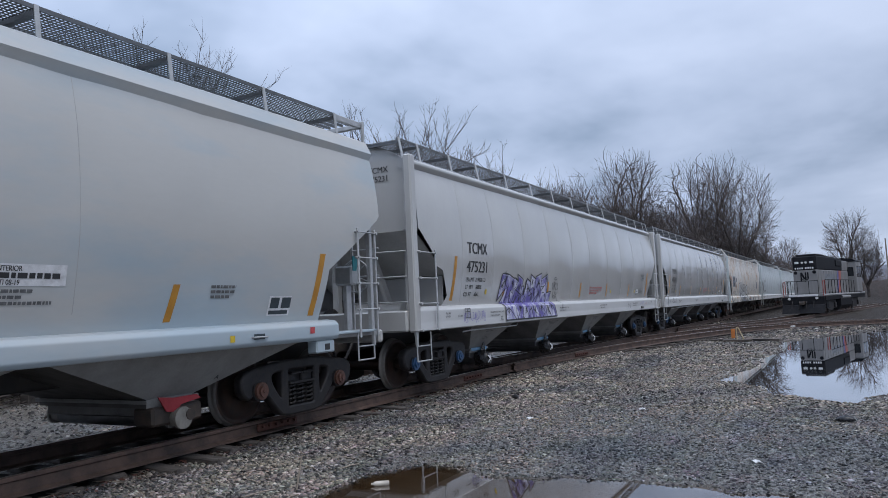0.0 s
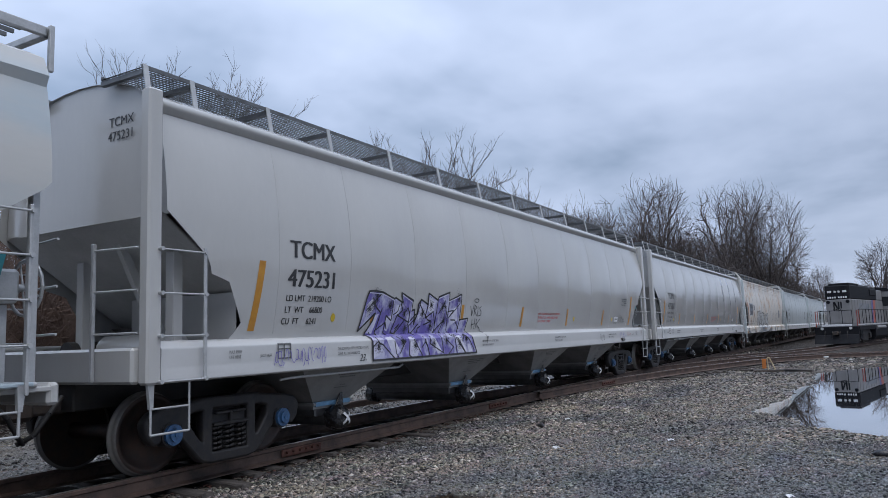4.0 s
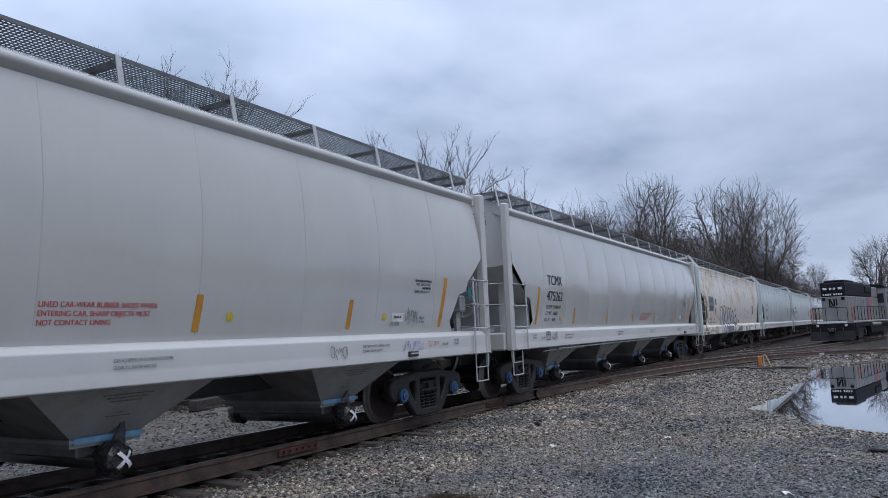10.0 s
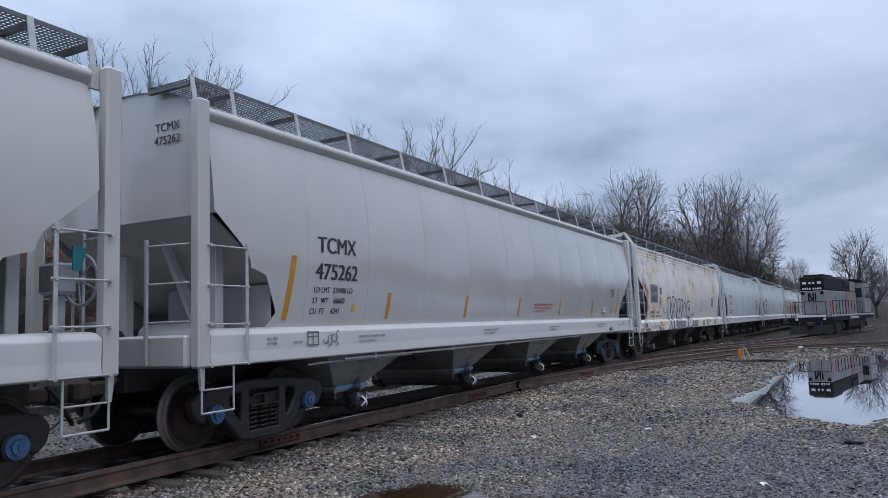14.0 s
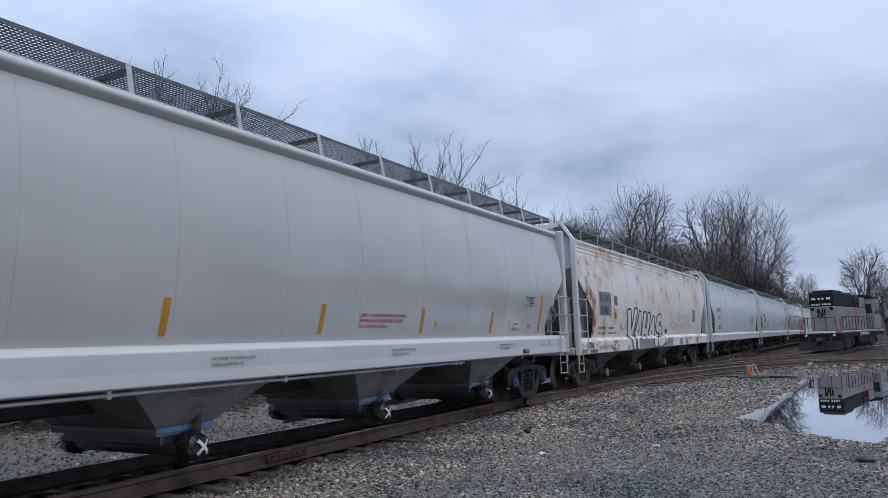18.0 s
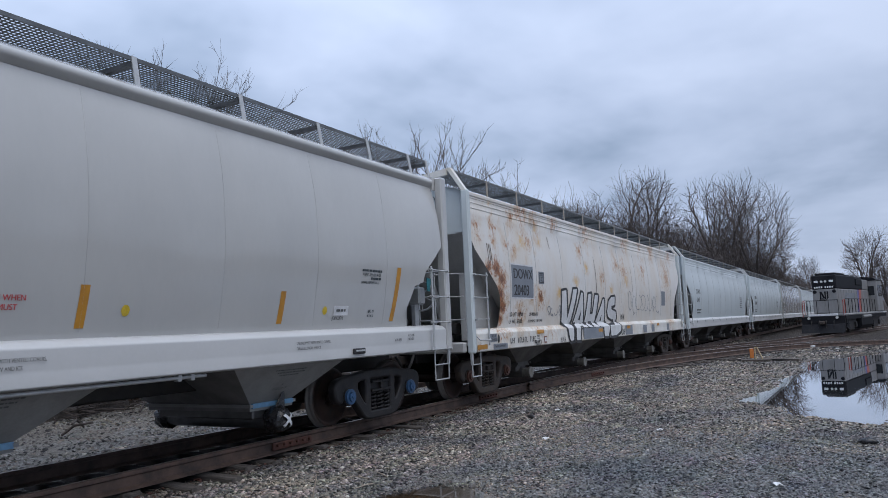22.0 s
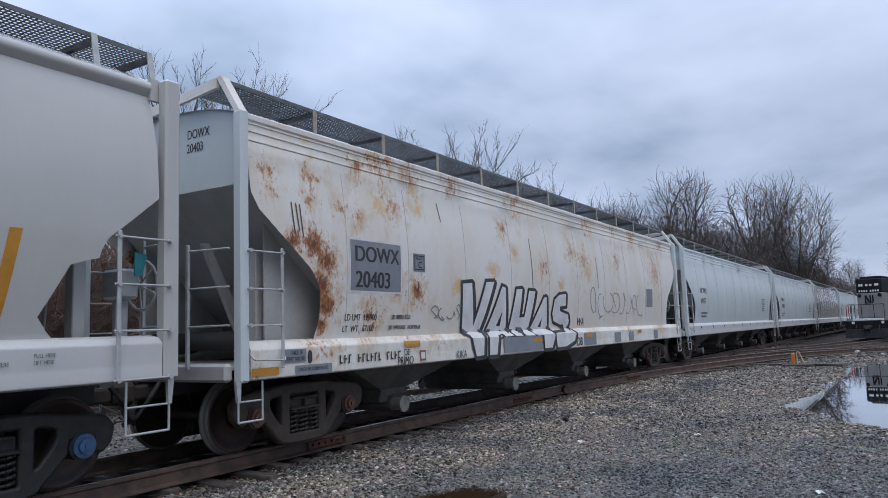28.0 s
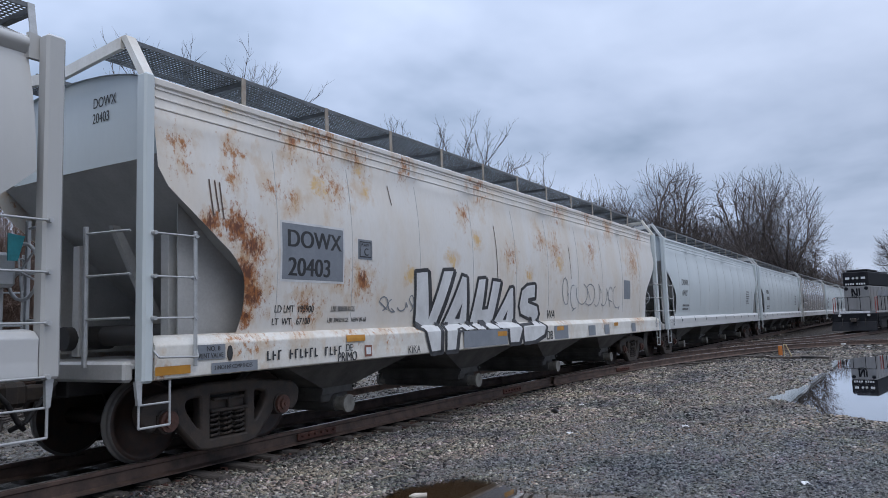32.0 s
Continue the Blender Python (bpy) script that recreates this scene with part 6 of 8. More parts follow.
def old_car(label, mark, num, paint, sill, belly, cap, iron, seed, piece):
    car, wheels = hopper_car(label, True, paint, sill, belly, cap, iron, True, False, wide_post=9.83, ends=WHITE if piece else None)
    if piece:
        plate(car, -7.83, -6.57, 2.03, 2.81, CHROME, "patch_border", True, "pale border of the number patch", proud=0.0012)
        plate(car, -7.80, -6.60, 2.06, 2.78, PATCH, "number_patch", True, "faded grey patch behind the number", proud=0.003)
        letters(mark, -7.72, 2.48, 0.235, BLACK, car, "reporting_mark", True, stretch=1.0, bold=0.034)
        letters(num, -7.70, 2.11, 0.245, BLACK, car, "car_number", True, stretch=0.99, bold=0.034)
        letters(mark, -0.40, 4.04, 0.125, BLACK, car, "end_mark", end=-9.6012, stretch=0.75)
        letters(num, -0.39, 3.86, 0.125, BLACK, car, "end_number", end=-9.6012, stretch=0.75)
        plate(car, -6.26, -5.93, 2.40, 2.69, PATCH, "class_plate", True)
        g = Geo()
        for a, b, c, d in ((-6.23, -5.96, 2.645, 2.66), (-6.23, -5.96, 2.43, 2.445), (-6.23, -6.215, 2.43, 2.66), (-5.975, -5.96, 2.43, 2.66)):
            fill(g, [(a, c), (b, c), (b, d), (a, d)], 0.007, True)
        part("class_frame", g, BLACK, car)
        letters("C", -6.13, 2.46, 0.11, BLACK, car, "class_letter", True)
        letters("PLATE", -6.19, 2.59, 0.045, BLACK, car, "class_word", True)
        letters("LD LMT  195900", -7.90, 1.64, 0.095, BLACK, car, "stencil", True, stretch=0.8)
        letters("LBS 88850 KGS", -6.83, 1.65, 0.075, BLACK, car, "stencil", True, stretch=0.8)
        letters("LT  WT   67100", -7.93, 1.485, 0.09, BLACK, car, "stencil", True, stretch=0.86)
        letters("LBS 30450 KGS   NEW 09-68", -6.88, 1.50, 0.065, BLACK, car, "stencil", True, stretch=0.8)
        # builder's name on the sill, drawn as plain bars
        g = Geo()
        for i in range(15):
            x = -8.12 + i * 0.093 + (0.02 if i > 2 else 0) + (0.02 if i > 9 else 0)
            if i not in (3, 10):
                fill(g, [(x, 1.06), (x + 0.028, 1.06), (x + 0.028, 1.175), (x, 1.175)], 0.006, True)
                fill(g, [(x + 0.028, 1.06 + 0.05 * (i % 3)), (x + 0.062, 1.06 + 0.05 * (i % 3)), (x + 0.062, 1.08 + 0.05 * (i % 3)), (x + 0.028, 1.08 + 0.05 * (i % 3))], 0.006, True)
        tagged(part("stencil_line", g, BLACK, car, "row of black stencil bars on the sill"), kind="stuff")
        plate(car, -9.15, -8.76, 1.13, 1.29, PATCH, "vent_label", True)
        letters("NO. 8", -9.03, 1.22, 0.055, BLACK, car, "stencil", True)
        letters("VENT VALVE", -9.14, 1.145, 0.055, BLACK, car, "stencil", True, stretch=0.82)
        part("sill_slot", Geo().prism([(-8.69 + 0.035 * math.cos(a), 1.185 + 0.085 * math.sin(a)) for a in [2 * math.pi * i / 12 for i in range(12)]], "y", -1.652, -1.63), BLACK, car)
        plate(car, -8.96, -8.27, 0.965, 1.085, PATCH, "shoe_label", True)
        letters("2 INCH HF COMP SHOES", -8.92, 1.01, 0.048, BLACK, car, "stencil", True, stretch=0.78)
        for x0, x1, z in ((-9.69, -9.25, 1.0), (-6.6, -6.18, 1.225), (-2.03, -1.62, 1.15), (0.95, 1.35, 1.18), (5.0, 5.35, 1.2)):
            plate(car, x0, x1, z, z + 0.09, ORANGE, "reflector", True, proud=0.012 if x0 < -9 or -3 < x0 < 0 else 0.006)
        plate(car, -6.19, -6.02, 1.0, 1.16, BROWNRED, "brown_label", True)
        plate(car, -6.16, -6.05, 1.03, 1.13, DECAL, "label_field", True, proud=0.006)
        plate(car, -3.34, -1.60, 0.99, 1.285, PATCH, "grey_panel", True, "grey repainted panel on the sill", proud=0.010)
        bars(car, -3.2, 1.22, [1.0, 1.1, 0.8], 0.03, 0.055, BLACK, round_side=True)
        plate(car, 0.80, 1.62, 0.99, 1.285, PATCH, "grey_panel", True, "grey repainted panel on the sill")
        for x0, x1 in ((3.0, 3.5), (4.2, 4.6), (6.6, 7.0)):
            plate(car, x0, x1, 1.0, 1.25, PATCH, "grey_panel", True, "grey repainted panel on the sill")
        plate(car, 6.2, 6.8, 1.95, 2.5, PATCH, "grey_panel", True, "grey panel")
        # rust runs
        g = Geo()
        for x, a, b in ((-8.95, 2.75, 3.15), (-8.87, 2.8, 3.15), (-8.80, 2.72, 3.14), (-5.4, 3.3, 3.6), (-1.9, 2.2, 3.3), (2.0, 2.4, 3.2)):
            stroke(g, [(x, b), (x + 0.02, (a + b) / 2), (x + 0.05, a)], 0.022, 0.004, True)
        tagged(part("rust_run", g, RAIL, car, "thin rust runs"), kind="stuff")
        silver_piece(car)
        letters("KIKA", -5.10, 0.985, 0.13, SPRAY, car, "sprayed_tag", True, lean=0.1, stretch=0.9, bold=0.0)
        letters("PRIMO", -6.80, 0.965, 0.13, SPRAY, car, "sprayed_tag", True, lean=0.1, stretch=0.8)
        letters("DE", -6.62, 1.10, 0.10, SPRAY, car, "sprayed_tag", True, stretch=0.9)
        letters("WA", 0.62, 1.46, 0.20, SPRAY, car, "sprayed_tag", True, lean=0.15)
        scribble(car, 1.4, 1.62, 4.4, 0.8, PATCH, 23, True, 0.022, 8)
        letters("DB", 0.33, 1.0, 0.20, SPRAY, car, "sprayed_tag", True, lean=0.1)
        scribble(car, -5.75, 1.6, 1.0, 0.3, PATCH, 19, True, 0.02, 4)
    else:
        if num:
            letters(mark, -7.6, 2.55, 0.22, FADED, car, "reporting_mark", True)
            letters(num, -7.55, 2.15, 0.22, FADED, car, "car_number", True)
        else:
            bars(car, -7.6, 2.55, [0.9], 0.22, 0.4, FADED, round_side=True, label="faded reporting mark")
            bars(car, -7.5, 2.15, [1.0], 0.22, 0.4, FADED, round_side=True, label="faded car number")
        bars(car, -7.5, 1.75, [1.0, 0.9], 0.07, 0.13, FADED, round_side=True)
        bars(car, 6.0, 2.5, [0.9, 0.8, 0.9, 0.8, 0.7, 0.8], 0.06, 0.12, FADED, round_side=True)
        rnd = random.Random(seed)
        for i in range(9):
            plate(car, -8 + i * 2.0, -7.85 + i * 2.0, 1.2, 1.34, DARKDECAL, "sill_decal", True)
    return car, wheels


def silver_piece(car):
    """Five big white letters with a thick black outline: V A H A S."""
    forms = [
        [[(-4.74, 2.26), (-4.42, 2.29), (-4.32, 1.51), (-3.89, 2.32), (-3.57, 2.34), (-4.09, 1.42), (-4.14, 0.99), (-4.41, 0.98), (-4.55, 1.36), (-4.71, 1.42)]],
        [[(-3.25, 2.26), (-3.1, 2.24), (-3.04, 1.41), (-2.89, 1.31), (-3.24, 1.3), (-3.31, 1.36), (-3.54, 1.33), (-3.63, 0.98), (-3.92, 0.98), (-3.89, 1.36), (-3.79, 1.49)]],
        [[(-2.62, 2.22), (-2.37, 2.24), (-2.48, 1.66), (-2.25, 1.67), (-2.06, 2.21), (-1.76, 2.2), (-2.04, 1.41), (-1.92, 1.29), (-2.34, 1.29), (-2.43, 1.41), (-2.58, 1.41), (-2.49, 1.29), (-2.79, 1.3), (-2.92, 1.4)]],
        [[(-1.33, 2.08), (-1.19, 2.1), (-1.09, 1.43), (-0.9, 1.27), (-1.09, 1.01), (-1.48, 1.01), (-1.49, 1.28), (-1.9, 1.31), (-1.98, 1.4)]],
        [[(-0.11, 2.19), (-0.12, 1.93), (-0.44, 1.9), (-0.45, 1.8), (0.04, 1.72), (0.12, 1.57), (0.06, 1.41), (0.31, 1.28), (0.19, 1.12), (-0.3, 1.01), (-0.82, 1.0), (-0.85, 1.31), (-0.26, 1.33), (-0.29, 1.48), (-0.75, 1.58), (-0.85, 1.74), (-0.75, 2.05), (-0.5, 2.16)]]]
    hole = Geo()
    for polys in forms:
        for poly in polys:
            shade, face = Geo(), Geo()
            stroke(shade, poly + poly[:1], 0.13, 0.008, True)
            stroke(shade, [(x + 0.06, z - 0.02) for x, z in poly] + [(poly[0][0] + 0.06, poly[0][1] - 0.02)], 0.11, 0.0075, True)
            fill(face, poly, 0.012, True)
            tagged(part("sprayed_outline", shade, SPRAY, car), label="thick black sprayed outline", kind="stuff")
            part("sprayed_letter", face, CHROME, car, "large white sprayed letter")
    fill(hole, [(-3.46, 1.51), (-3.3, 1.5), (-3.24, 1.78)], 0.016, True)
    fill(hole, [(-1.58, 1.46), (-1.43, 1.46), (-1.39, 1.66)], 0.016, True)
    part("letter_gaps", hole, SPRAY, car)


TRAIN = []


def train():
    car, w = hopper_car("grey-blue covered hopper car with patched paint and black trucks", round_side=2, paint=PAINT_OLD, sill=PAINT_OLD, belly=BELLY, cap=CAPBROWN, iron=IRON, post=False, bagged=False)
    plate(car, 3.52, 4.25, 1.83, 2.03, DECAL, "stencil_panel", 2)
    letters("INTERIOR", 3.56, 1.965, 0.05, BLACK, car, "stencil", stretch=0.8, round_side=2)
    bars(car, 3.56, 1.90, [0.62], 0.05, 0.1, BLACK, round_side=2)
    letters("CTI 08-19", 3.56, 1.84, 0.05, BLACK, car, "stencil", stretch=0.8, round_side=2)
    bars(car, 3.52, 1.77, [0.4, 0.3, 0.6], 0.03, 0.055, FADED, round_side=2)
    plate(car, 5.47, 5.57, 1.44, 1.86, ORANGE, "reflector", 2, skew=0.2)
    plate(car, 8.02, 8.14, 1.44, 2.32, ORANGE, "reflector", 2, skew=0.16)
    bars(car, 6.13, 1.82, [0.4, 0.38, 0.3], 0.035, 0.06, FADED, round_side=2)
    plate(car, 7.15, 7.6, 1.46, 1.72, DECAL, "inspection_label", 2, skew=0.1)
    for a, b in ((7.17, 7.36), (7.39, 7.60)):
        plate(car, a + 0.02, b + 0.0, 1.56, 1.70, DARKDECAL, "inspection_box", 2, proud=0.006, skew=0.1)
    plate(car, 7.18, 7.56, 1.48, 1.53, DARKDECAL, "inspection_box", 2, proud=0.006)
    plate(car, 7.84, 7.94, 1.19, 1.28, RED, "red_label", 2)
    part("sill_handle", Geo().bent([(6.69, -1.64, 1.2), (6.69, -1.68, 1.2), (6.94, -1.68, 1.2), (6.94, -1.64, 1.2)], 0.012, 6), STEEL, car)
    plate(car, 6.72, 6.92, 1.17, 1.24, DARKDECAL, "card_slot", 2)
    plate(car, 6.31, 6.39, 1.16, 1.24, YELLOW, "round_decal", 2, "small yellow decal")
    red = mat("red_rag", (0.36, 0.035, 0.045), 0.7, bump=0.5)
    for xc in (-6.0, -2.0, 2.0, 6.0):
        part("gate_box", Geo().box(xc - 0.34, xc + 0.42, -1.06, -0.72, 0.24, 0.46, 0.03).tube((xc + 0.1, -1.2, 0.34), (xc + 0.1, -1.0, 0.34), 0.07, 10), IRON_R, car, "rusty hopper gate")
    part("red_rag", Geo().prism([(5.72, 0.58), (5.95, 0.55), (6.3, 0.55), (6.36, 0.50), (6.05, 0.46), (5.98, 0.38), (5.84, 0.40)], "y", -1.09, -1.07), red, car, "red rag at the gate")
    letter = letters("A", 6.55, 0.70, 0.075, BLACK, car, "bay_letter", 2)
    letter.matrix_basis = pose(0, -1.118, 0.70, 40.6) @ Matrix.Translation((0, 1.6495, -0.70))
    part("hanging_tag", Geo().prism([(9.34, 2.12), (9.43, 2.12), (9.48, 2.34), (9.33, 2.36)], "y", -1.36, -1.345), TEAL, car, "teal plastic tag on the end")
    running_boards(car, STEEL, stays=[-9.08 + 1.651 * i for i in range(12)], z=4.60, outer=1.27, inner=0.58, reach=9.1, foot=(1.33, 4.29), thick=0.026)
    for sx in (-1, 1):
        for sy in (-1, 1):
            step = part("roof_step", Geo().box(*sorted((sx * 9.1, sx * 9.92)), *sorted((sy * 1.19, sy * 1.25)), 4.56, 4.66, 0.01).box(*sorted((sx * 9.84, sx * 9.92)), *sorted((sy * 0.55, sy * 1.25)), 4.56, 4.64, 0.01), STEEL, car, "open end frame of the roof walkway")
            part("post", Geo().box(*sorted((sx * 9.88, sx * 9.93)), *sorted((sy * 1.23, sy * 1.28)), 4.2, 4.68, 0.006), STEEL, step)
            for k in range(5):
                part("tread_bar", Geo().box(*sorted((sx * 9.12, sx * 9.66)), *sorted((sy * (0.62 + 0.13 * k), sy * (0.65 + 0.13 * k))), 4.575, 4.615), GRATE, step)
    TRAIN.append((car, -2, w, 0.05))
    for mark, n, label in (("475231", -1, "light grey covered hopper car with purple graffiti and bagged outlets"), ("475262", 0, "light grey covered hopper car with bagged outlets and orange reflectors")):
        car, w = grey_car(mark, label)
        running_boards(car, STEEL)
        if n < 0:
            purple_piece(car)
            scribble(car, -8.0, 1.16, 1.0, 0.22, PURPLE, 44, width=0.010, turns=16)
            scribble(car, 6.64, 1.22, 0.66, 0.16, PURPLE, 47, width=0.008, turns=8)
            scribble(car, 7.45, 1.27, 0.40, 0.10, RED, 48, width=0.006, turns=7)
            scribble(car, 4.81, 1.18, 0.38, 0.17, FADED, 52, width=0.010, turns=4)
            scribble(car, 6.93, 1.64, 0.38, 0.28, BLACK, 46, width=0.006, turns=11)
        else:
            scribble(car, -7.6, 1.22, 0.4, 0.2, FADED, 45, width=0.014, turns=4)
            pipe = part("sill_pipe", Geo().tube((-7.0, -1.55, 1.01), (4.1, -1.55, 1.035), 0.021, 8), STEEL, car, "steel pipe along the foot of the sill")
            for x in (-6.2, -3.6, -1.0, 1.68, 3.72, 3.9):
                part("clamp", Geo().box(x - 0.025, x + 0.025, -1.578, -1.50, 0.985 + 0.002 * x, 1.07, 0.008), STEEL, pipe)
        TRAIN.append((car, n, w, -0.03 if n else 0.03))
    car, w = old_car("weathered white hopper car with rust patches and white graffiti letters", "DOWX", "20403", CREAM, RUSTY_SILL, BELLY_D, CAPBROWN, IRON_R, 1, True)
    running_boards(car, STAY, bar=0.019, inner=0.58, outer=1.25, z=4.595, reach=9.72, stays=[-8.1 + 1.62 * i for i in range(11)], foot=(1.27, 4.25))
    for sx in (-1, 1):
        walkway_end(car, sx, RUSTY_SILL)
    TRAIN.append((car, 1, w, -0.13))
    for n in (2, 3, 4, 5, 6):
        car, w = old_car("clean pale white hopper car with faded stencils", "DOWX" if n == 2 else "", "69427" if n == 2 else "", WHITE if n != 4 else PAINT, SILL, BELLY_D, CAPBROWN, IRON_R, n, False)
        running_boards(car, STAY, bar=0.019, inner=0.58, outer=1.25, z=4.595, reach=9.72, stays=[-8.1 + 1.62 * i for i in range(11)], foot=(1.27, 4.25))
        for sx in (-1, 1):
            walkway_end(car, sx, SILL)
        TRAIN.append((car, n, w, -0.13))
    for car, n, w, o in TRAIN:
        car.matrix_basis = car_pose(n, 0, o)


def motions():
    """The train rolls in from the far side, slows and stops; its wheels turn with the way."""
    for car, n, wheels, o in TRAIN:
        walk(car, [(i * 0.5, car_pose(n, i * 0.5, o)) for i in range(65)])
        if n < 5:
            for ob, x in wheels:
                walk(ob, [(i * 0.25, pose(x, 0, 0.457, 0, math.degrees((way(i * 0.25) - way(0)) / 0.457), 0)) for i in range(129)])


# ---- the parked locomotive ----
LGREY = mat("locomotive_grey_paint", (0.22, 0.22, 0.225), 0.5, c2=(0.17, 0.17, 0.17), scale=1.6, fine=30, bump=0.05, stretch=DOWN)
LBLACK = mat("locomotive_black_paint", (0.010, 0.011, 0.014), 0.6, c2=(0.020, 0.020, 0.023), scale=2, fine=30, bump=0.05, spec=0.1)
LRED = mat("locomotive_red_band", (0.42, 0.10, 0.07), 0.5, scale=2, fine=30, bump=0.03)
LBLUE = mat("locomotive_blue_band", (0.10, 0.12, 0.32), 0.5, scale=2, fine=30, bump=0.03)
LRAIL = mat("red_hand_rail", (0.32, 0.06, 0.045), 0.5, scale=6, fine=30, bump=0.03)
GLASS = mat("dark_cab_glass", (0.015, 0.018, 0.022), 0.06, c2=(0.02, 0.022, 0.026), scale=3, fine=9, bump=0.0)
LAMP = mat("lamp_lens", (0.62, 0.63, 0.62), 0.15, scale=8, fine=40, bump=0.0)


def locomotive():
    """Four-axle hood unit, long hood towards the yard. Local x runs from the long hood's end to the cab's end."""
    x0 = 60.7
    y0 = loco_y(x0)
    x1 = x0 + 16.4
    a = math.degrees(math.atan2(loco_y(x1) - loco_y(x0), x1 - x0))
    lo = thing("locomotive", "grey and black diesel locomotive with red band, parked on the siding", "locomotive", at=pose(x0, y0, siding_z(64) + 0.002, 0, 0, a))
    part("deck", Geo().box(0.3, 17.6, -1.40, 1.40, 1.32, 1.50, 0.02), LGREY, lo)
    part("deck_edge", Geo().box(0.22, 0.30, -1.0, 1.0, 1.34, 1.50, 0.01), DECAL, lo, "white painted deck edge")
    for s in (-1, 1):
        part("side_edge", Geo().box(0.3, 17.6, *sorted((s * 1.402, s * 1.42)), 1.41, 1.45), DECAL, lo, "white painted deck edge")
    part("long_hood", Geo().box(1.35, 13.4, -0.84, 0.84, 1.50, 3.355, 0.05), LGREY, lo)
    part("hood_top", Geo().box(1.34, 10.9, -0.845, 0.845, 3.36, 4.42, 0.07), LBLACK, lo, "black upper hood")
    part("hood_top_rear", Geo().box(10.92, 13.4, -0.83, 0.83, 3.36, 4.25, 0.06), LGREY, lo)
    part("roof_fans", Geo().box(2.0, 5.2, -0.72, 0.72, 4.43, 4.60, 0.05), LBLACK, lo)
    for x in (6.6, 8.3):
        part("exhaust_hatch", Geo().box(x, x + 1.1, -0.6, 0.6, 4.43, 4.54, 0.04), LBLACK, lo)
    part("air_intake", Geo().box(8.2, 10.6, -0.92, 0.92, 3.72, 4.26, 0.05), LBLACK, lo)
    for y in (-0.68, 0.36):
        part("number_board", Geo().box(1.30, 1.338, y + 0.03, y + 0.30, 3.86, 4.02, 0.008), DECAL, lo, "pale number board")
    for y in (-0.2, 0.06):
        part("headlight", Geo().tube((1.24, y + 0.07, 3.93), (1.338, y + 0.07, 3.93), 0.085, 14), LAMP, lo)
    for y in (-0.66, 0.66):
        part("corner_light", Geo().tube((1.30, y, 3.17), (1.348, y, 3.17), 0.13, 16), LBLACK, lo)
    # number on the end as bars, emblem of three bands
    g = Geo()
    for i in range(8):
        y = 0.69 - i * 0.16 - (0.1 if i > 3 else 0)
        g.box(1.325, 1.338, y - 0.10, y, 3.44, 3.57)
    tagged(part("end_number", g, DECAL, lo), "white number bars", kind="stuff")
    g = Geo()
    g.box(1.325, 1.348, 0.24, 0.33, 2.72, 3.38)
    g.prism([(0.33, 3.38), (0.20, 3.38), (-0.02, 2.86), (0.11, 2.86)], "x", 1.325, 1.348)
    for k in (0.0, 0.16):
        g.box(1.325, 1.348, -0.09 - k, 0.01 - k, 2.82 + k * 0.4, 3.38)
    for i in range(6):
        t0, t1 = math.pi * i / 6, math.pi * (i + 1) / 6
        for r in (0.17, 0.33):
            c = (-0.04 + 0.14, 2.86)
            g.prism([(c[0] - 0.02 - r * math.cos(t) * 0.9, c[1] - r * math.sin(t) * 0.62) for t in (t0, t1)] + [(c[0] - 0.02 - (r - 0.09) * math.cos(t) * 0.9, c[1] - (r - 0.09) * math.sin(t) * 0.62) for t in (t1, t0)], "x", 1.325, 1.348)
    part("emblem", g, LBLACK, lo, "black banded emblem", at=pose(0, 0, -0.2))
    for y in (-0.5, 0.02):
        part("end_door", Geo().box(1.325, 1.349, y, y + 0.48, 1.62, 2.60, 0.01), LGREY, lo)
    for s in (-1, 1):
        for i in range(9):
            part("hood_door", Geo().box(1.7 + i * 0.95, 2.55 + i * 0.95, *sorted((s * 0.835, s * 0.86)), 1.62, 3.30, 0.01), LGREY, lo)
        part("blue_band", Geo().prism([(8.2, 1.52), (8.75, 1.52), (9.25, 3.355), (8.70, 3.355)], "y", *sorted((s * 0.85, s * 0.866))), LBLUE, lo)
        part("red_band", Geo().prism([(8.8, 1.52), (9.6, 1.52), (10.2, 3.355), (9.3, 3.355)], "y", *sorted((s * 0.85, s * 0.868))), LRED, lo)
        g = Geo()
        for i in range(9):
            g.box(4.0 + i * 0.42, 4.28 + i * 0.42, *sorted((s * 0.85, s * 0.872)), 2.55, 3.05)
        part("side_lettering", g, PATCH, lo, "large pale lettering as bars")
    # cab
    part("cab", Geo().box(13.42, 15.9, -1.50, 1.50, 1.50, 4.18, 0.06), LGREY, lo)
    part("cab_roof", Geo().prism([(-1.55, 4.19), (-1.3, 4.42), (-0.5, 4.55), (0.5, 4.55), (1.3, 4.42), (1.55, 4.19)], "x", 13.38, 15.95), LBLACK, lo)
    part("short_hood", Geo().box(15.9, 17.1, -0.95, 0.95, 1.5, 2.9, 0.1), LGREY, lo)
    for s in (-1, 1):
        for x in (13.75, 14.85):
            w = part("cab_window", Geo().box(x, x + 0.85, *sorted((s * 1.49, s * 1.512)), 2.85, 3.75, 0.01), GLASS, lo)
            part("window_frame", Geo().box(x - 0.05, x + 0.9, *sorted((s * 1.495, s * 1.508)), 2.80, 3.80, 0.004), LBLACK, w)
    for y in (-1.3, 0.75):
        part("rear_window", Geo().box(13.395, 13.43, y, y + 0.55, 2.9, 3.7, 0.01), GLASS, lo)
    # railings
    for s in (-1, 1):
        for i in range(11):
            part("stanchion", Geo().tube((1.3 + i * 1.15, s * 1.34, 1.5), (1.3 + i * 1.15, s * 1.34, 2.55), 0.022, 6), LBLACK, lo)
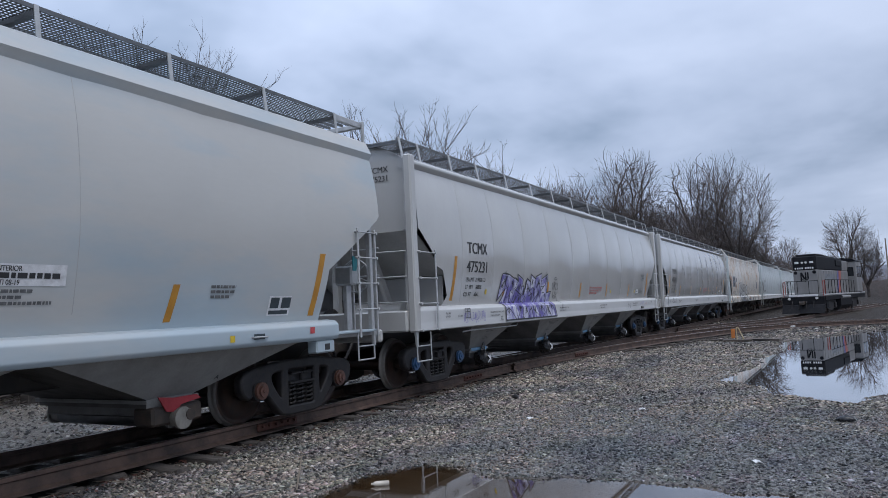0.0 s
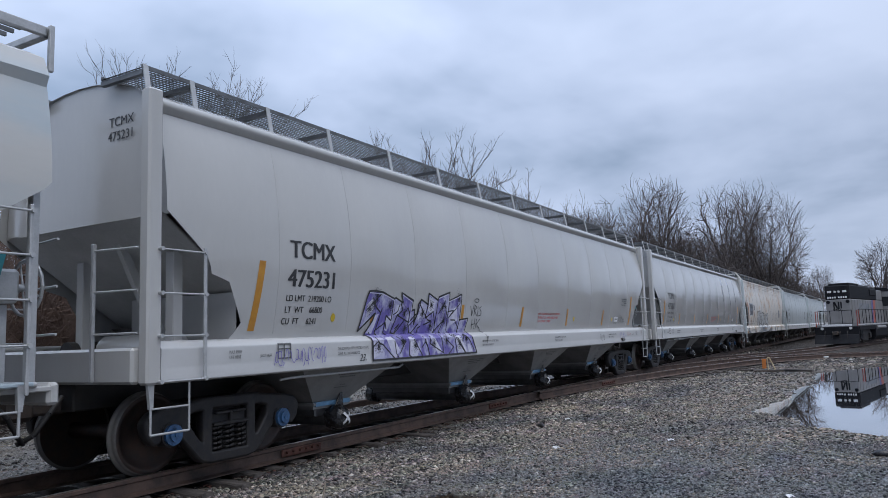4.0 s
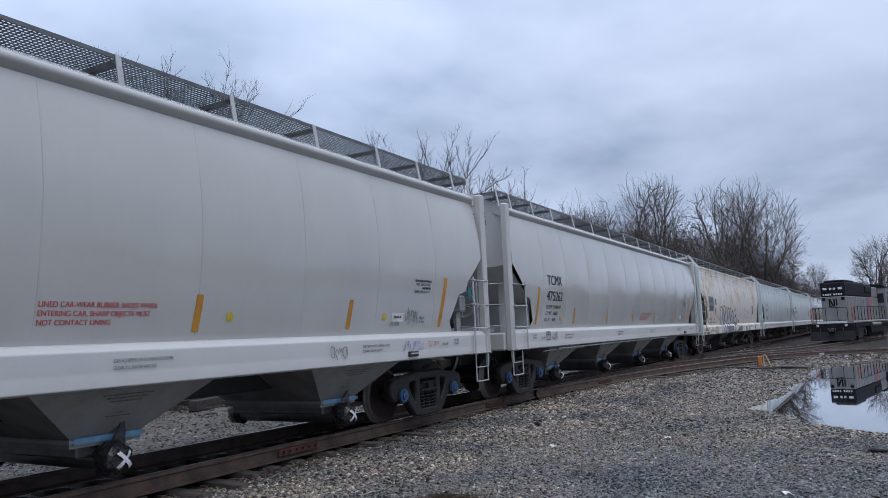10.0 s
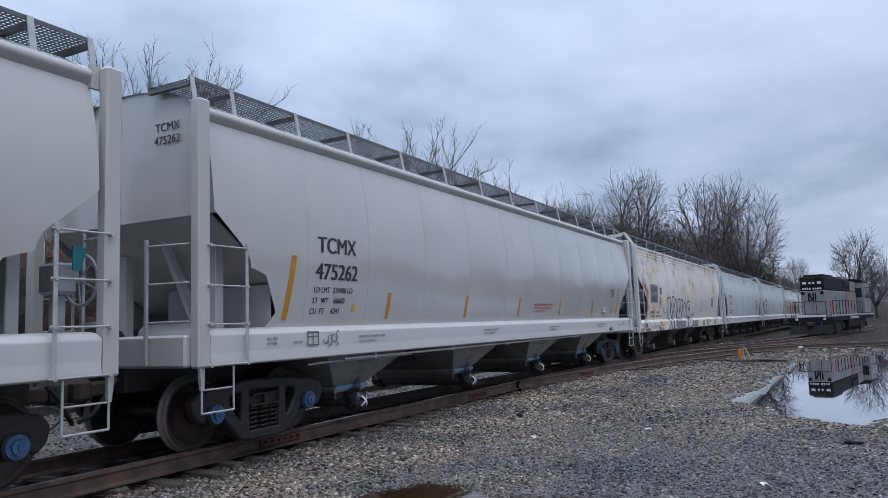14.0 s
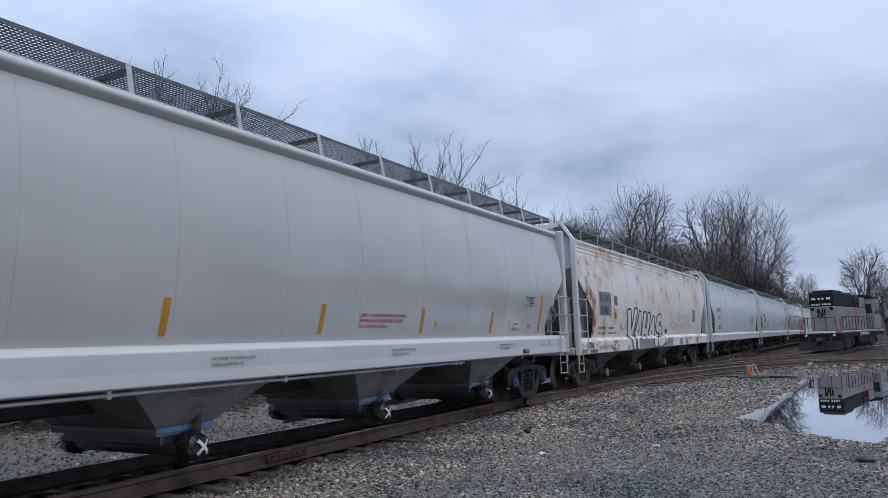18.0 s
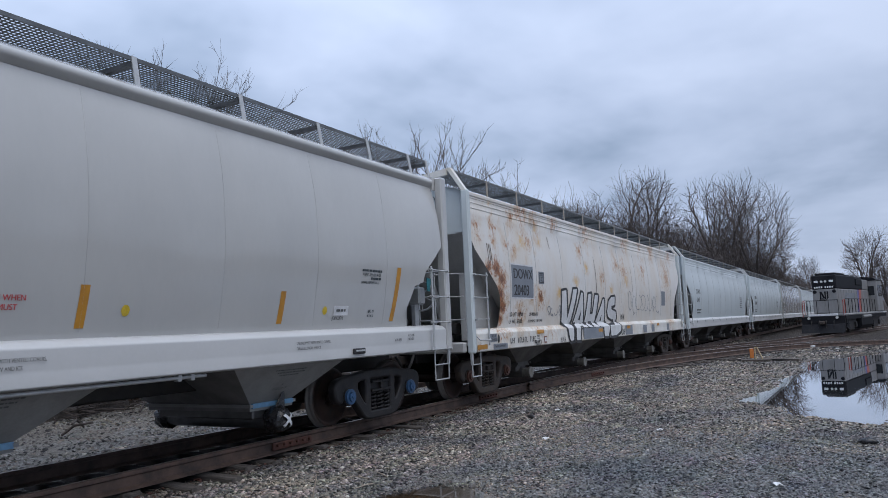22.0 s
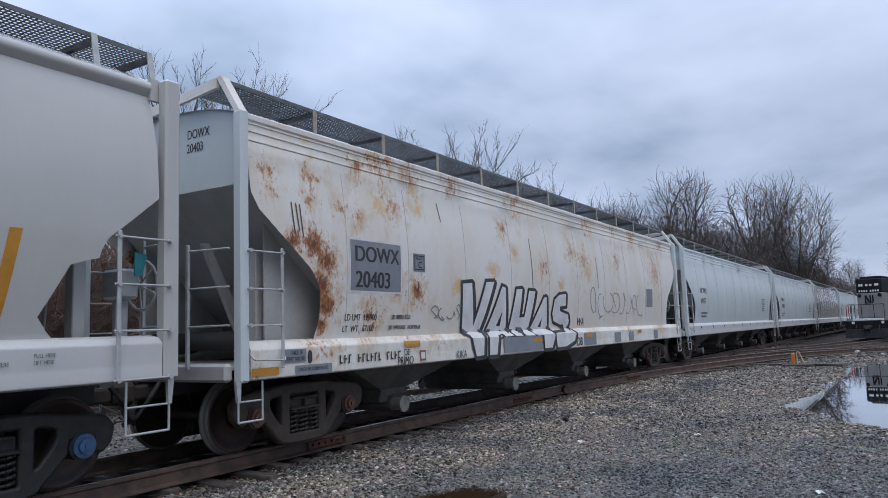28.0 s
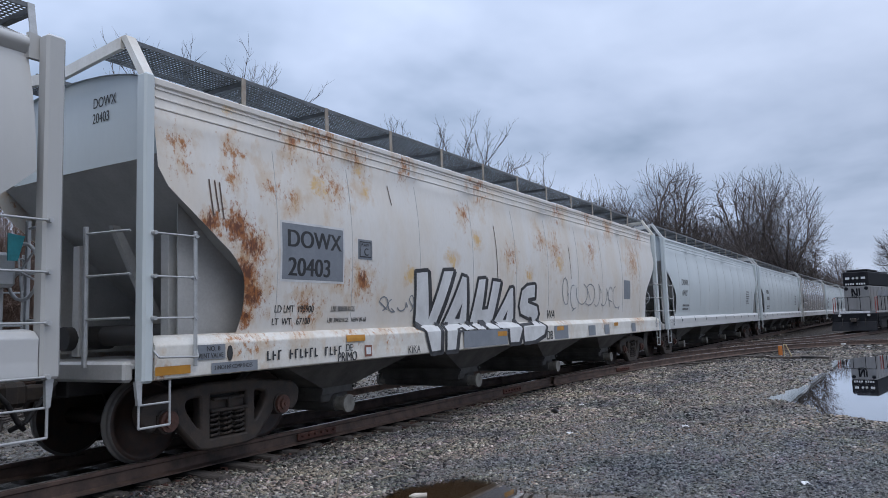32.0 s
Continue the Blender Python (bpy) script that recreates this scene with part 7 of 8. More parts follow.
        part("hand_rail", Geo().tube((1.1, s * 1.42, 2.55), (13.0, s * 1.34, 2.55), 0.022, 6), LBLACK, lo)
        part("corner_rail", Geo().bent([(0.32, s * 1.38, 0.7), (0.30, s * 1.38, 1.5), (0.30, s * 1.38, 2.45), (0.9, s * 1.38, 2.5), (0.9, s * 1.38, 1.0)], 0.026, 6), LRAIL, lo)
        part("step_well", Geo().box(0.35, 1.15, *sorted((s * 1.1, s * 1.5)), 0.45, 1.32, 0.02), LBLACK, lo)
        for k in range(3):
            part("step", Geo().box(0.3, 1.2, *sorted((s * 1.12, s * 1.56)), 0.42 + k * 0.28, 0.46 + k * 0.28), LBLACK, lo)
    for y in (-1.05, -0.4, 0.4, 1.05):
        part("end_stanchion", Geo().tube((0.36, y, 1.5), (0.36, y, 2.5), 0.022, 6), LBLACK, lo)
    part("end_rail", Geo().tube((0.36, -1.05, 2.5), (0.36, 1.05, 2.5), 0.022, 6), LBLACK, lo)
    part("pilot", Geo().box(0.1, 0.28, -1.46, 1.46, 0.42, 1.32, 0.03), LBLACK, lo)
    part("snow_plough", Geo().prism([(-0.35, 0.10), (0.05, 0.12), (0.1, 0.75), (0.0, 0.7)], "y", -1.45, 1.45), LBLACK, lo)
    part("coupler", Geo().box(-0.45, 0.2, -0.14, 0.14, 0.72, 0.98, 0.04), IRON_R, lo)
    for y in (-0.95, 0.95):
        part("ditch_light", Geo().tube((0.02, y, 1.2), (0.12, y, 1.2), 0.1, 12), LAMP, lo)
    for i in range(4):
        part("air_hose", Geo().bent([(0.05, -0.75 + i * 0.5, 1.0), (-0.12, -0.75 + i * 0.5, 0.85), (-0.15, -0.72 + i * 0.5, 0.45)], 0.025, 6), DARK, lo)
    part("fuel_tank", Geo().prism([(-1.42, 0.5), (-1.2, 0.2), (1.2, 0.2), (1.42, 0.5), (1.42, 1.1), (-1.42, 1.1)], "x", 6.2, 10.8), LBLACK, lo)
    for s in (-1, 1):
        part("air_reservoir", Geo().tube((6.8, s * 1.35, 1.15), (10.2, s * 1.35, 1.15), 0.14, 12), LGREY, lo)
    for s in (-1, 1):
        part("side_sill", Geo().box(1.2, 17.5, *sorted((s * 1.2, s * 1.38)), 1.02, 1.318, 0.01), LBLACK, lo)
    for xc in (3.6, 13.4):
        tr = part("loco_truck", Geo().box(xc - 1.9, xc + 1.9, -0.5, 0.5, 0.6, 1.1, 0.04), DARK, lo)
        for s in (-1, 1):
            part("truck_side", Geo().prism([(xc - 2.05, 0.35), (xc - 1.95, 1.0), (xc + 1.95, 1.0), (xc + 2.05, 0.35), (xc + 1.1, 0.35), (xc + 0.7, 0.22), (xc - 0.7, 0.22), (xc - 1.1, 0.35)], "y", *sorted((s * 0.98, s * 1.15))), IRON, tr)
            for k in (-1.37, 1.37):
                w = Geo().lathe([(0.0, s * 0.72), (0.44, s * 0.76), (0.508, s * 0.77), (0.508, s * 0.69), (0.53, s * 0.66), (0.4, s * 0.64)], n=24)
                part("wheel", w, WHEEL, tr, at=pose(xc + k, 0, 0.508))
                part("journal_box", Geo().box(xc + k - 0.2, xc + k + 0.2, *sorted((s * 1.15, s * 1.28)), 0.4, 0.78, 0.03), IRON, tr)


# ---- bare trees, brush, stones and small things ----
def bend(rnd, w, wild, up):
    return (w + Vector((rnd.gauss(0, wild), rnd.gauss(0, wild), rnd.gauss(up, wild)))).normalized()


def vase_tree(seed, high, stems, open_, twig_r):
    """A young tree of several stems that open like a vase, with twigs that turn upwards."""
    rnd = random.Random(seed)
    trunk, crown = Geo(), Geo()

    def limb(g, p, w, length, r, n, sides, wild, up):
        pts = [Vector(p)]
        for i in range(n):
            w = bend(rnd, w, wild, up)
            pts.append(pts[-1] + w * (length / n))
            g.tube(pts[-2], pts[-1], r * (1 - 0.75 * i / n), sides, r * (1 - 0.75 * (i + 1) / n), False)
        return pts, w

    for k in range(stems):
        a = 6.283 * k / stems + rnd.uniform(-0.5, 0.5)
        tilt = 0.10 * rnd.uniform(0.3, 1.2)
        w = Vector((math.cos(a) * tilt, math.sin(a) * tilt, 1)).normalized()
        pts, _ = limb(trunk, (0.15 * math.cos(a), 0.15 * math.sin(a), 0), w, high * rnd.uniform(0.62, 0.74), high * 0.0056, 7, 6, 0.07, 0.03)
        for q in range(6):
            # limbs leave the upper stem and curve upwards
            b = a + 6.283 * q / 6 + rnd.uniform(-0.5, 0.5)
            lean = open_ * rnd.uniform(0.35, 1.5)
            d = Vector((math.cos(b) * lean, math.sin(b) * lean, 1)).normalized()
            size = high * rnd.uniform(0.24, 0.40)
            br, _ = limb(crown, pts[7 - q // 3].lerp(pts[6 - q // 3], rnd.random() * 0.8), d, size, high * 0.0024, 7, 5, 0.13, 0.06)
            for m in range(2, 8):
                for _c in range(2):
                    d = ((br[m] - br[m - 1]).normalized() + Vector((rnd.gauss(0, 0.5), rnd.gauss(0, 0.5), rnd.uniform(-0.1, 0.4)))).normalized()
                    tw, _ = limb(crown, br[m - 1].lerp(br[m], rnd.random()), d, size * rnd.uniform(0.16, 0.42) * (1.15 - 0.08 * m), twig_r, 4, 3, 0.14, 0.16)
                    for n in (1, 2, 3):
                        if rnd.random() < 0.6:
                            d2 = (d + Vector((rnd.gauss(0, 0.6), rnd.gauss(0, 0.6), 0.3))).normalized()
                            limb(crown, tw[n], d2, size * rnd.uniform(0.07, 0.16), twig_r * 0.75, 2, 3, 0.12, 0.12)
    k = high / float(np.percentile([v[2] for v in crown.v], 99.7))
    return [[(x * k, y * k, z * k) for x, y, z in g.v] for g in (trunk, crown)], [trunk.f, crown.f]


def dome_tree(seed, high, wide, low, twig_r, kids=(8, 4, 4, 4, 4), wild=0.2):
    """A broad old tree: limbs rise from the trunk and fork again and again until they meet the domed outline."""
    rnd = random.Random(seed)
    trunk, crown = Geo(), Geo()
    cz = high * (low + (1 - low) * 0.42)
    ph = [rnd.uniform(0, 6.283) for _ in range(3)]

    def left(p, d):
        """How far it is to the outline."""
        a = math.atan2(d.y, d.x)
        k = 1 + 0.10 * math.sin(2 * a + ph[0]) + 0.08 * math.sin(3 * a + ph[1] + 3 * d.z) + 0.06 * math.sin(5 * a + ph[2])
        rz = (high - cz) * k if d.z > -0.1 else (cz - high * low * 0.6)
        q, e = Vector((p.x / (wide * k), p.y / (wide * k), (p.z - cz) / rz)), Vector((d.x / (wide * k), d.y / (wide * k), d.z / rz))
        aa, bb, cc = e.dot(e), q.dot(e), q.dot(q) - 1
        disc = bb * bb - aa * cc
        return max(0.0, (-bb + math.sqrt(disc)) / aa) if disc > 0 else 0.0

    def grow(p, d, r, level):
        last = level == len(kids)
        reach = left(p, d)
        length = reach * (rnd.uniform(0.6, 1.05) if last else rnd.uniform(0.36, 0.56))
        if length < 0.15:
            return
        length = min(length, 1.5 if last else 9.0)
        n = 2 if last else 3
        pts, w = [p], d
        for i in range(n):
            w = bend(rnd, w, wild, 0.035)
            pts.append(pts[-1] + w * (length / n))
            big = level < 2
            (trunk if big else crown).tube(pts[-2], pts[-1], max(twig_r, r * (1 - 0.4 * i / n)), 6 if level == 0 else (5 if big else 3), max(twig_r * 0.6, r * (1 - 0.4 * (i + 1) / n)), False)
        if last:
            return
        for k in range(kids[level]):
            t = 1.0 if k == 0 else rnd.uniform(0.3, 1.0)
            i = min(n - 1, int(t * n))
            at = pts[i].lerp(pts[i + 1], min(1.0, t * n - i))
            side = Vector((rnd.gauss(0, 1), rnd.gauss(0, 1), rnd.gauss(0, 0.7)))
            side = (side - side.dot(w) * w).normalized()
            grow(at, (w + side * (0.25 if k == 0 else rnd.uniform(0.55, 1.25)) + Vector((0, 0, 0.04))).normalized(), max(twig_r, r * (0.62 if k == 0 else rnd.uniform(0.32, 0.5))), level + 1)

    foot, r = Vector((0, 0, -0.2)), high * 0.019
    pts = [foot]
    for i in range(5):
        pts.append(pts[-1] + Vector((rnd.gauss(0, 0.1), rnd.gauss(0, 0.1), high * low / 5)))
        trunk.tube(pts[-2], pts[-1], r * (1.3 - 0.06 * i), 8, r * (1.24 - 0.06 * i), False)
    for k in range(kids[0]):
        a = 6.283 * k / kids[0] + rnd.uniform(-0.4, 0.4)
        tilt = rnd.uniform(0.1, 1.1)
        grow(pts[-1] - Vector((0, 0, rnd.uniform(0, 0.35) * high * low)), Vector((math.cos(a) * tilt, math.sin(a) * tilt, 1)).normalized(), r * rnd.uniform(0.45, 0.7), 1)
    k = high / float(np.percentile([v[2] for v in crown.v], 99))
    return [[(x, y, z * k) for x, y, z in g.v] for g in (trunk, crown)], [trunk.f, crown.f]


def plain_mesh(name, verts, faces, material):
    me = bpy.data.meshes.new(name)
    me.from_pydata(verts, [], faces)
    me.materials.append(material)
    return me


def crown_tree(seed, high, wide, low, points, twig_r, step=0.42, lobes=0.3):
    """Limbs that grow towards points spread through a domed crown; thickness follows what each limb carries."""
    rng, rnd = np.random.RandomState(seed), random.Random(seed)
    pts = []
    phase = [rng.rand() * 6.283 for _ in range(4)]
    while len(pts) < points:
        u = rng.uniform(-1, 1, 3)
        a = math.atan2(u[1], u[0])
        edge = 1 + lobes * (0.5 * math.sin(2 * a + phase[0] + 2 * u[2]) + 0.35 * math.sin(3 * a + phase[1]) + 0.3 * math.sin(5 * a + phase[2] - 4 * u[2]))
        d = math.sqrt(u[0] ** 2 + u[1] ** 2 + (u[2] * (0.95 if u[2] > 0 else 1.15)) ** 2)
        if d < edge * 0.86 and rng.rand() < 0.25 + 0.75 * d:
            pts.append((u[0] * wide, u[1] * wide, high * (low + (1 - low) * (u[2] + 1) / 2)))
    pts = np.array(pts)
    nodes, parent = [np.array((0.0, 0.0, 0.0))], [-1]
    while nodes[-1][2] < high * low * 0.95:
        nodes.append(nodes[-1] + step * np.array((rng.randn() * 0.05, rng.randn() * 0.05, 1.0)))
        parent.append(len(nodes) - 2)
    best = np.full(len(pts), 1e9)
    near = np.zeros(len(pts), int)
    fresh = list(range(len(nodes)))
    alive = np.ones(len(pts), bool)
    for _ in range(150):
        for i in fresh:
            d = np.linalg.norm(pts - nodes[i], axis=1)
            m = d < best
            best[m], near[m] = d[m], i
        alive &= best > step * 1.15
        if not alive.any():
            break
        pull = {}
        for k in np.nonzero(alive)[0]:
            v = pts[k] - nodes[near[k]]
            w = pull.setdefault(int(near[k]), np.zeros(3))
            w += v / np.linalg.norm(v)
        fresh = []
        for i, v in pull.items():
            v = v / (np.linalg.norm(v) + 1e-6) + rng.randn(3) * 0.12 + np.array((0, 0, 0.12))
            if parent[i] >= 0:
                v = v + 0.6 * (nodes[i] - nodes[parent[i]]) / step
            q = nodes[i] + step * v / np.linalg.norm(v)
            if min(np.linalg.norm(nodes[j] - q) for j in range(max(0, len(nodes) - 40), len(nodes))) < step * 0.22:
                continue
            nodes.append(q)
            parent.append(i)
            fresh.append(len(nodes) - 1)
        if not fresh:
            break
    n = len(nodes)
    load = np.zeros(n)
    kids = np.zeros(n, int)
    for i in range(n - 1, 0, -1):
        if kids[i] == 0:
            load[i] = 1.0
        load[parent[i]] += load[i]
        kids[parent[i]] += 1
    top = high * 0.0165
    rad = [float(r) for r in np.maximum(twig_r, top * (load / load[0]) ** 0.5)]
    trunk, crown = Geo(), Geo()
    for i in range(1, n):
        p = parent[i]
        big = rad[i] > top * 0.22
        (trunk if big else crown).tube(Vector(nodes[p]), Vector(nodes[i]), min(rad[p], rad[i] * 1.5), 6 if big else 3, rad[i], False)
        if rad[i] < twig_r * 3.2:
            v = Vector(nodes[i] - nodes[p]).normalized()
            for _k in range(2 if kids[i] else 4):
                d = (v * 1.2 + Vector((rnd.gauss(0, 0.7), rnd.gauss(0, 0.7), rnd.gauss(0.4, 0.5)))).normalized()
                q = Vector(nodes[i])
                e = q + d * step * rnd.uniform(1.0, 2.3)
                crown.tube(q, e, twig_r * 0.8, 3, twig_r * 0.5, False)
                if rnd.random() < 0.6:
                    m = q.lerp(e, 0.5)
                    d = (d + Vector((rnd.gauss(0, 0.6), rnd.gauss(0, 0.6), rnd.gauss(0.35, 0.5)))).normalized()
                    crown.tube(m, m + d * step * rnd.uniform(0.5, 1.1), twig_r * 0.55, 3, twig_r * 0.4, False)
    k = high / (max(v[2] for v in crown.v) - 0.25)
    return [[(x * k, y * k, z * k) for x, y, z in g.v] for g in (trunk, crown)], [trunk.f, crown.f]


def trees():
    kinds = []
    # broad crowns: seed, height, half width, where the crown begins, twig radius
    for row in ((3, 17, 5.0, 0.22, 0.010), (8, 17, 4.6, 0.22, 0.010), (12, 14, 3.5, 0.16, 0.012)):
        (tv, cv), (tf, cf) = dome_tree(*row)
        kinds.append((row[1], plain_mesh("trunk", tv, tf, BARK), plain_mesh("crown", cv, cf, TWIG)))
    (tv, cv), (tf, cf) = crown_tree(21, 9, 4.2, 0.06, 1000, 0.017)
    kinds.append((9, plain_mesh("trunk", tv, tf, BARK), plain_mesh("crown", cv, cf, TWIG)))
    # young trees near the train: seed, height, stems, how far they open, twig radius
    for row in ((30, 11, 2, 0.34, 0.0105), (31, 11, 3, 0.48, 0.0105), (35, 11, 2, 0.62, 0.0105)):
        (tv, cv), (tf, cf) = vase_tree(*row)
        kinds.append((11, plain_mesh("trunk", tv, tf, BARK), plain_mesh("crown", cv, cf, TWIG)))
    rnd = random.Random(77)
    # x, y, height, kind
    rows = [(18.9, 23.5, 10.8, 5), (20.2, 22.2, 10.7, 5), (21.1, 21.3, 10.6, 6), (29.6, 18.9, 10.8, 5), (30.9, 17.6, 12.1, 6), (32.7, 15.9, 11.5, 6), (34.2, 14.5, 10.3, 5), (41, 15.2, 7.8, 4), (45, 15.4, 9.2, 5), (47, 15.0, 9.4, 5),
            (57.0, 18.4, 11.2, 2), (60.0, 19.6, 10.6, 2), (66, 21.5, 11.5, 2), (83.0, 18.8, 17.8, 1), (82.0, 22.0, 14.0, 0), (80.0, 18.0, 13.0, 0), (86.4, 15.6, 12.5, 3), (94, 18, 14.0, 3), (100.0, 13.6, 18.6, 1), (101.0, 9.8, 19.2, 0),
            (105, 8.2, 12.4, 2), (106, 13.0, 14.0, 1), (112, 9.4, 9.8, 3), (114, 12, 12.0, 0), (120, 9.0, 9.4, 3), (128, 8.4, 8.8, 3), (136, 7.8, 8.6, 3), (145, 7.0, 8.2, 3), (154, 5.8, 7.8, 3),
            (164, 4.8, 8.2, 3), (220, 7.6, 16.4, 0), (230, 4.6, 12.5, 1), (122, 14, 12.0, 1),
            (140, -4.2, 14.8, 1), (139, -6.6, 11.0, 2), (72, 24, 13, 1), (78, 27, 14, 0), (90, 23, 13.5, 1), (97, 20, 12.5, 0), (98, 25, 14, 1), (104, 17.5, 13, 1), (110, 15.5, 12.5, 0), (108, 21, 14, 1), (92, 15.8, 10, 3), (88, 19, 10.5, 3), (97, 13, 9.5, 3), (103, 11, 9.5, 3), (78, 19, 10, 3)]
    for x, y, h, k in rows:
        high, tm, cm = kinds[k]
        near = k > 3
        t = thing("tree", "thin bare tree with sparse upright twigs" if near else "large bare tree with a dense winter crown", "tree", "bare trees behind the train",
                  pose(x, y, ground_z(x, y) - 0.1, 0, 0, rnd.uniform(0, 360)))
        for name, me in (("trunk", tm), ("crown", cm)):
            ob = new(name, me)
            ob.parent = t
            ob.matrix_basis = Matrix.Diagonal((h / high, h / high, h / high, 1))


def thicket(name, label, spots_, n, high, material, seed):
    """Tangled dry stems, many in one mesh."""
    rnd, g = random.Random(seed), Geo()
    for _ in range(n):
        x0, y0, x1, y1, h = rnd.choice(spots_)
        x, y = rnd.uniform(x0, x1), rnd.uniform(y0, y1)
        z = ground_z(x, y) - 0.05
        p = Vector((x, y, z))
        d = Vector((rnd.gauss(0, 0.5), rnd.gauss(0, 0.5), 1)).normalized()
        L = h * high * rnd.uniform(0.5, 1.0)
        r = 0.004 + 0.003 * L
        for i in range(4):
            q = p + d * (L / 4)
            g.tube(p, q, r, 3, r * 0.7, False)
            if i:
                for _k in range(2):
                    e = p + Vector((rnd.gauss(0, 1), rnd.gauss(0, 1), rnd.gauss(0.4, 0.6))).normalized() * L * 0.28
                    g.tube(p, e, r * 0.5, 3, r * 0.3, False)
            p, r = q, r * 0.75
            d = (d + Vector((rnd.gauss(0, 0.3), rnd.gauss(0, 0.3), rnd.gauss(0, 0.2)))).normalized()
    ob = new(name, plain_mesh(name, g.v, g.f, material))
    return tagged(ob, label, "brush", kind="stuff")


def brush():
    thicket("dry_brush", "tangled brown winter brush behind the tracks", [(-14, 16.5, 12, 20.5, 1.0), (0, 16.8, 24, 21, 1.1), (2, 16.5, 22, 20, 1.0), (22, 17, 45, 21.5, 1.3), (40, 14, 80, 22, 1.4)], 9000, 2.0, BRUSH, 4)
    thicket("dry_brush", "tall tangled brown brush on the low bank", [(-4, 15.6, 18, 18.6, 1.4), (-3, 15.8, 12, 18.4, 2.0), (-1, 15.8, 9, 17.6, 1.8), (6, 15.8, 13.5, 18.2, 2.3)], 12000, 2.4, BRUSH, 14)
    thicket("dry_brush", "far brown scrub under the trees", [(75, 10, 125, 20, 1.4), (104, 6.8, 170, 12, 2.2), (108, 7.0, 150, 11, 2.2), (84, -22, 150, -7, 0.8), (150, -20, 230, 2, 1.2)], 3200, 3.0, BRUSH, 9)


def stone_material():
    m = bpy.data.materials.new("ballast_stone")
    m.use_nodes = True
    nd, ln = m.node_tree.nodes, m.node_tree.links
    b = nd["Principled BSDF"]
    geo, ramp, n, mx = nd.new("ShaderNodeNewGeometry"), nd.new("ShaderNodeValToRGB"), nd.new("ShaderNodeTexNoise"), nd.new("ShaderNodeMix")
    e = ramp.color_ramp.elements
    e[0].color, e[1].color = (0.022, 0.022, 0.024, 1), (0.58, 0.57, 0.555, 1)
    for p, c in ((0.3, (0.10, 0.104, 0.11, 1)), (0.55, (0.20, 0.195, 0.19, 1)), (0.8, (0.262, 0.244, 0.224, 1)), (0.95, (0.40, 0.40, 0.395, 1))):
        e.new(p).color = c
    ln.new(geo.outputs["Random Per Island"], ramp.inputs[0])
    n.inputs["Scale"].default_value = 70
    mx.data_type, mx.blend_type = "RGBA", "MULTIPLY"
    mx.inputs["Factor"].default_value = 0.5
    ln.new(ramp.outputs[0], mx.inputs["A"])
    ln.new(n.outputs["Color"], mx.inputs["B"])
    # brown dust in some places, clean dark stone in others
    n2, r2, m2 = nd.new("ShaderNodeTexNoise"), nd.new("ShaderNodeValToRGB"), nd.new("ShaderNodeMix")
    co = nd.new("ShaderNodeTexCoord")
    ln.new(co.outputs["Object"], n2.inputs["Vector"])
    n2.inputs["Scale"].default_value, n2.inputs["Detail"].default_value = 0.55, 5
    q = r2.color_ramp.elements
    q[0].position, q[0].color = 0.36, (0.70, 0.70, 0.73, 1)
    q[1].position, q[1].color = 0.66, (1.44, 1.28, 1.12, 1)
    q.new(0.5).color = (1.18, 1.09, 1.0, 1)
    ln.new(n2.outputs["Fac"], r2.inputs[0])
    m2.data_type, m2.blend_type = "RGBA", "MULTIPLY"
    m2.inputs["Factor"].default_value = 1.0
    ln.new(mx.outputs["Result"], m2.inputs["A"])
    ln.new(r2.outputs[0], m2.inputs["B"])
    # the load of finer blue-grey stone in the middle of the yard
    dist, wob, rim, m3 = nd.new("ShaderNodeVectorMath"), nd.new("ShaderNodeMath"), nd.new("ShaderNodeMapRange"), nd.new("ShaderNodeMix")
    dist.operation = "DISTANCE"
    dist.inputs[1].default_value = (8.4, 0.9, 0)
    ln.new(co.outputs["Object"], dist.inputs[0])
    wob.operation, wob.inputs[1].default_value = "MULTIPLY_ADD", 4.0
    ln.new(n2.outputs["Fac"], wob.inputs[0])
    ln.new(dist.outputs["Value"], wob.inputs[2])
    for k, v in zip(("From Min", "From Max", "To Min", "To Max"), (3.6, 5.0, 0.9, 0.0)):
        rim.inputs[k].default_value = v
    ln.new(wob.outputs[0], rim.inputs["Value"])
    m3.data_type, m3.blend_type = "RGBA", "MULTIPLY"
    m3.inputs["B"].default_value = (0.68, 0.75, 0.86, 1)
    ln.new(rim.outputs[0], m3.inputs["Factor"])
    ln.new(m2.outputs["Result"], m3.inputs["A"])
    ln.new(m3.outputs["Result"], b.inputs["Base Color"])
    b.inputs["Roughness"].default_value = 0.85
    b.inputs["Specular IOR Level"].default_value = 0.25
    return m


STONE = stone_material()


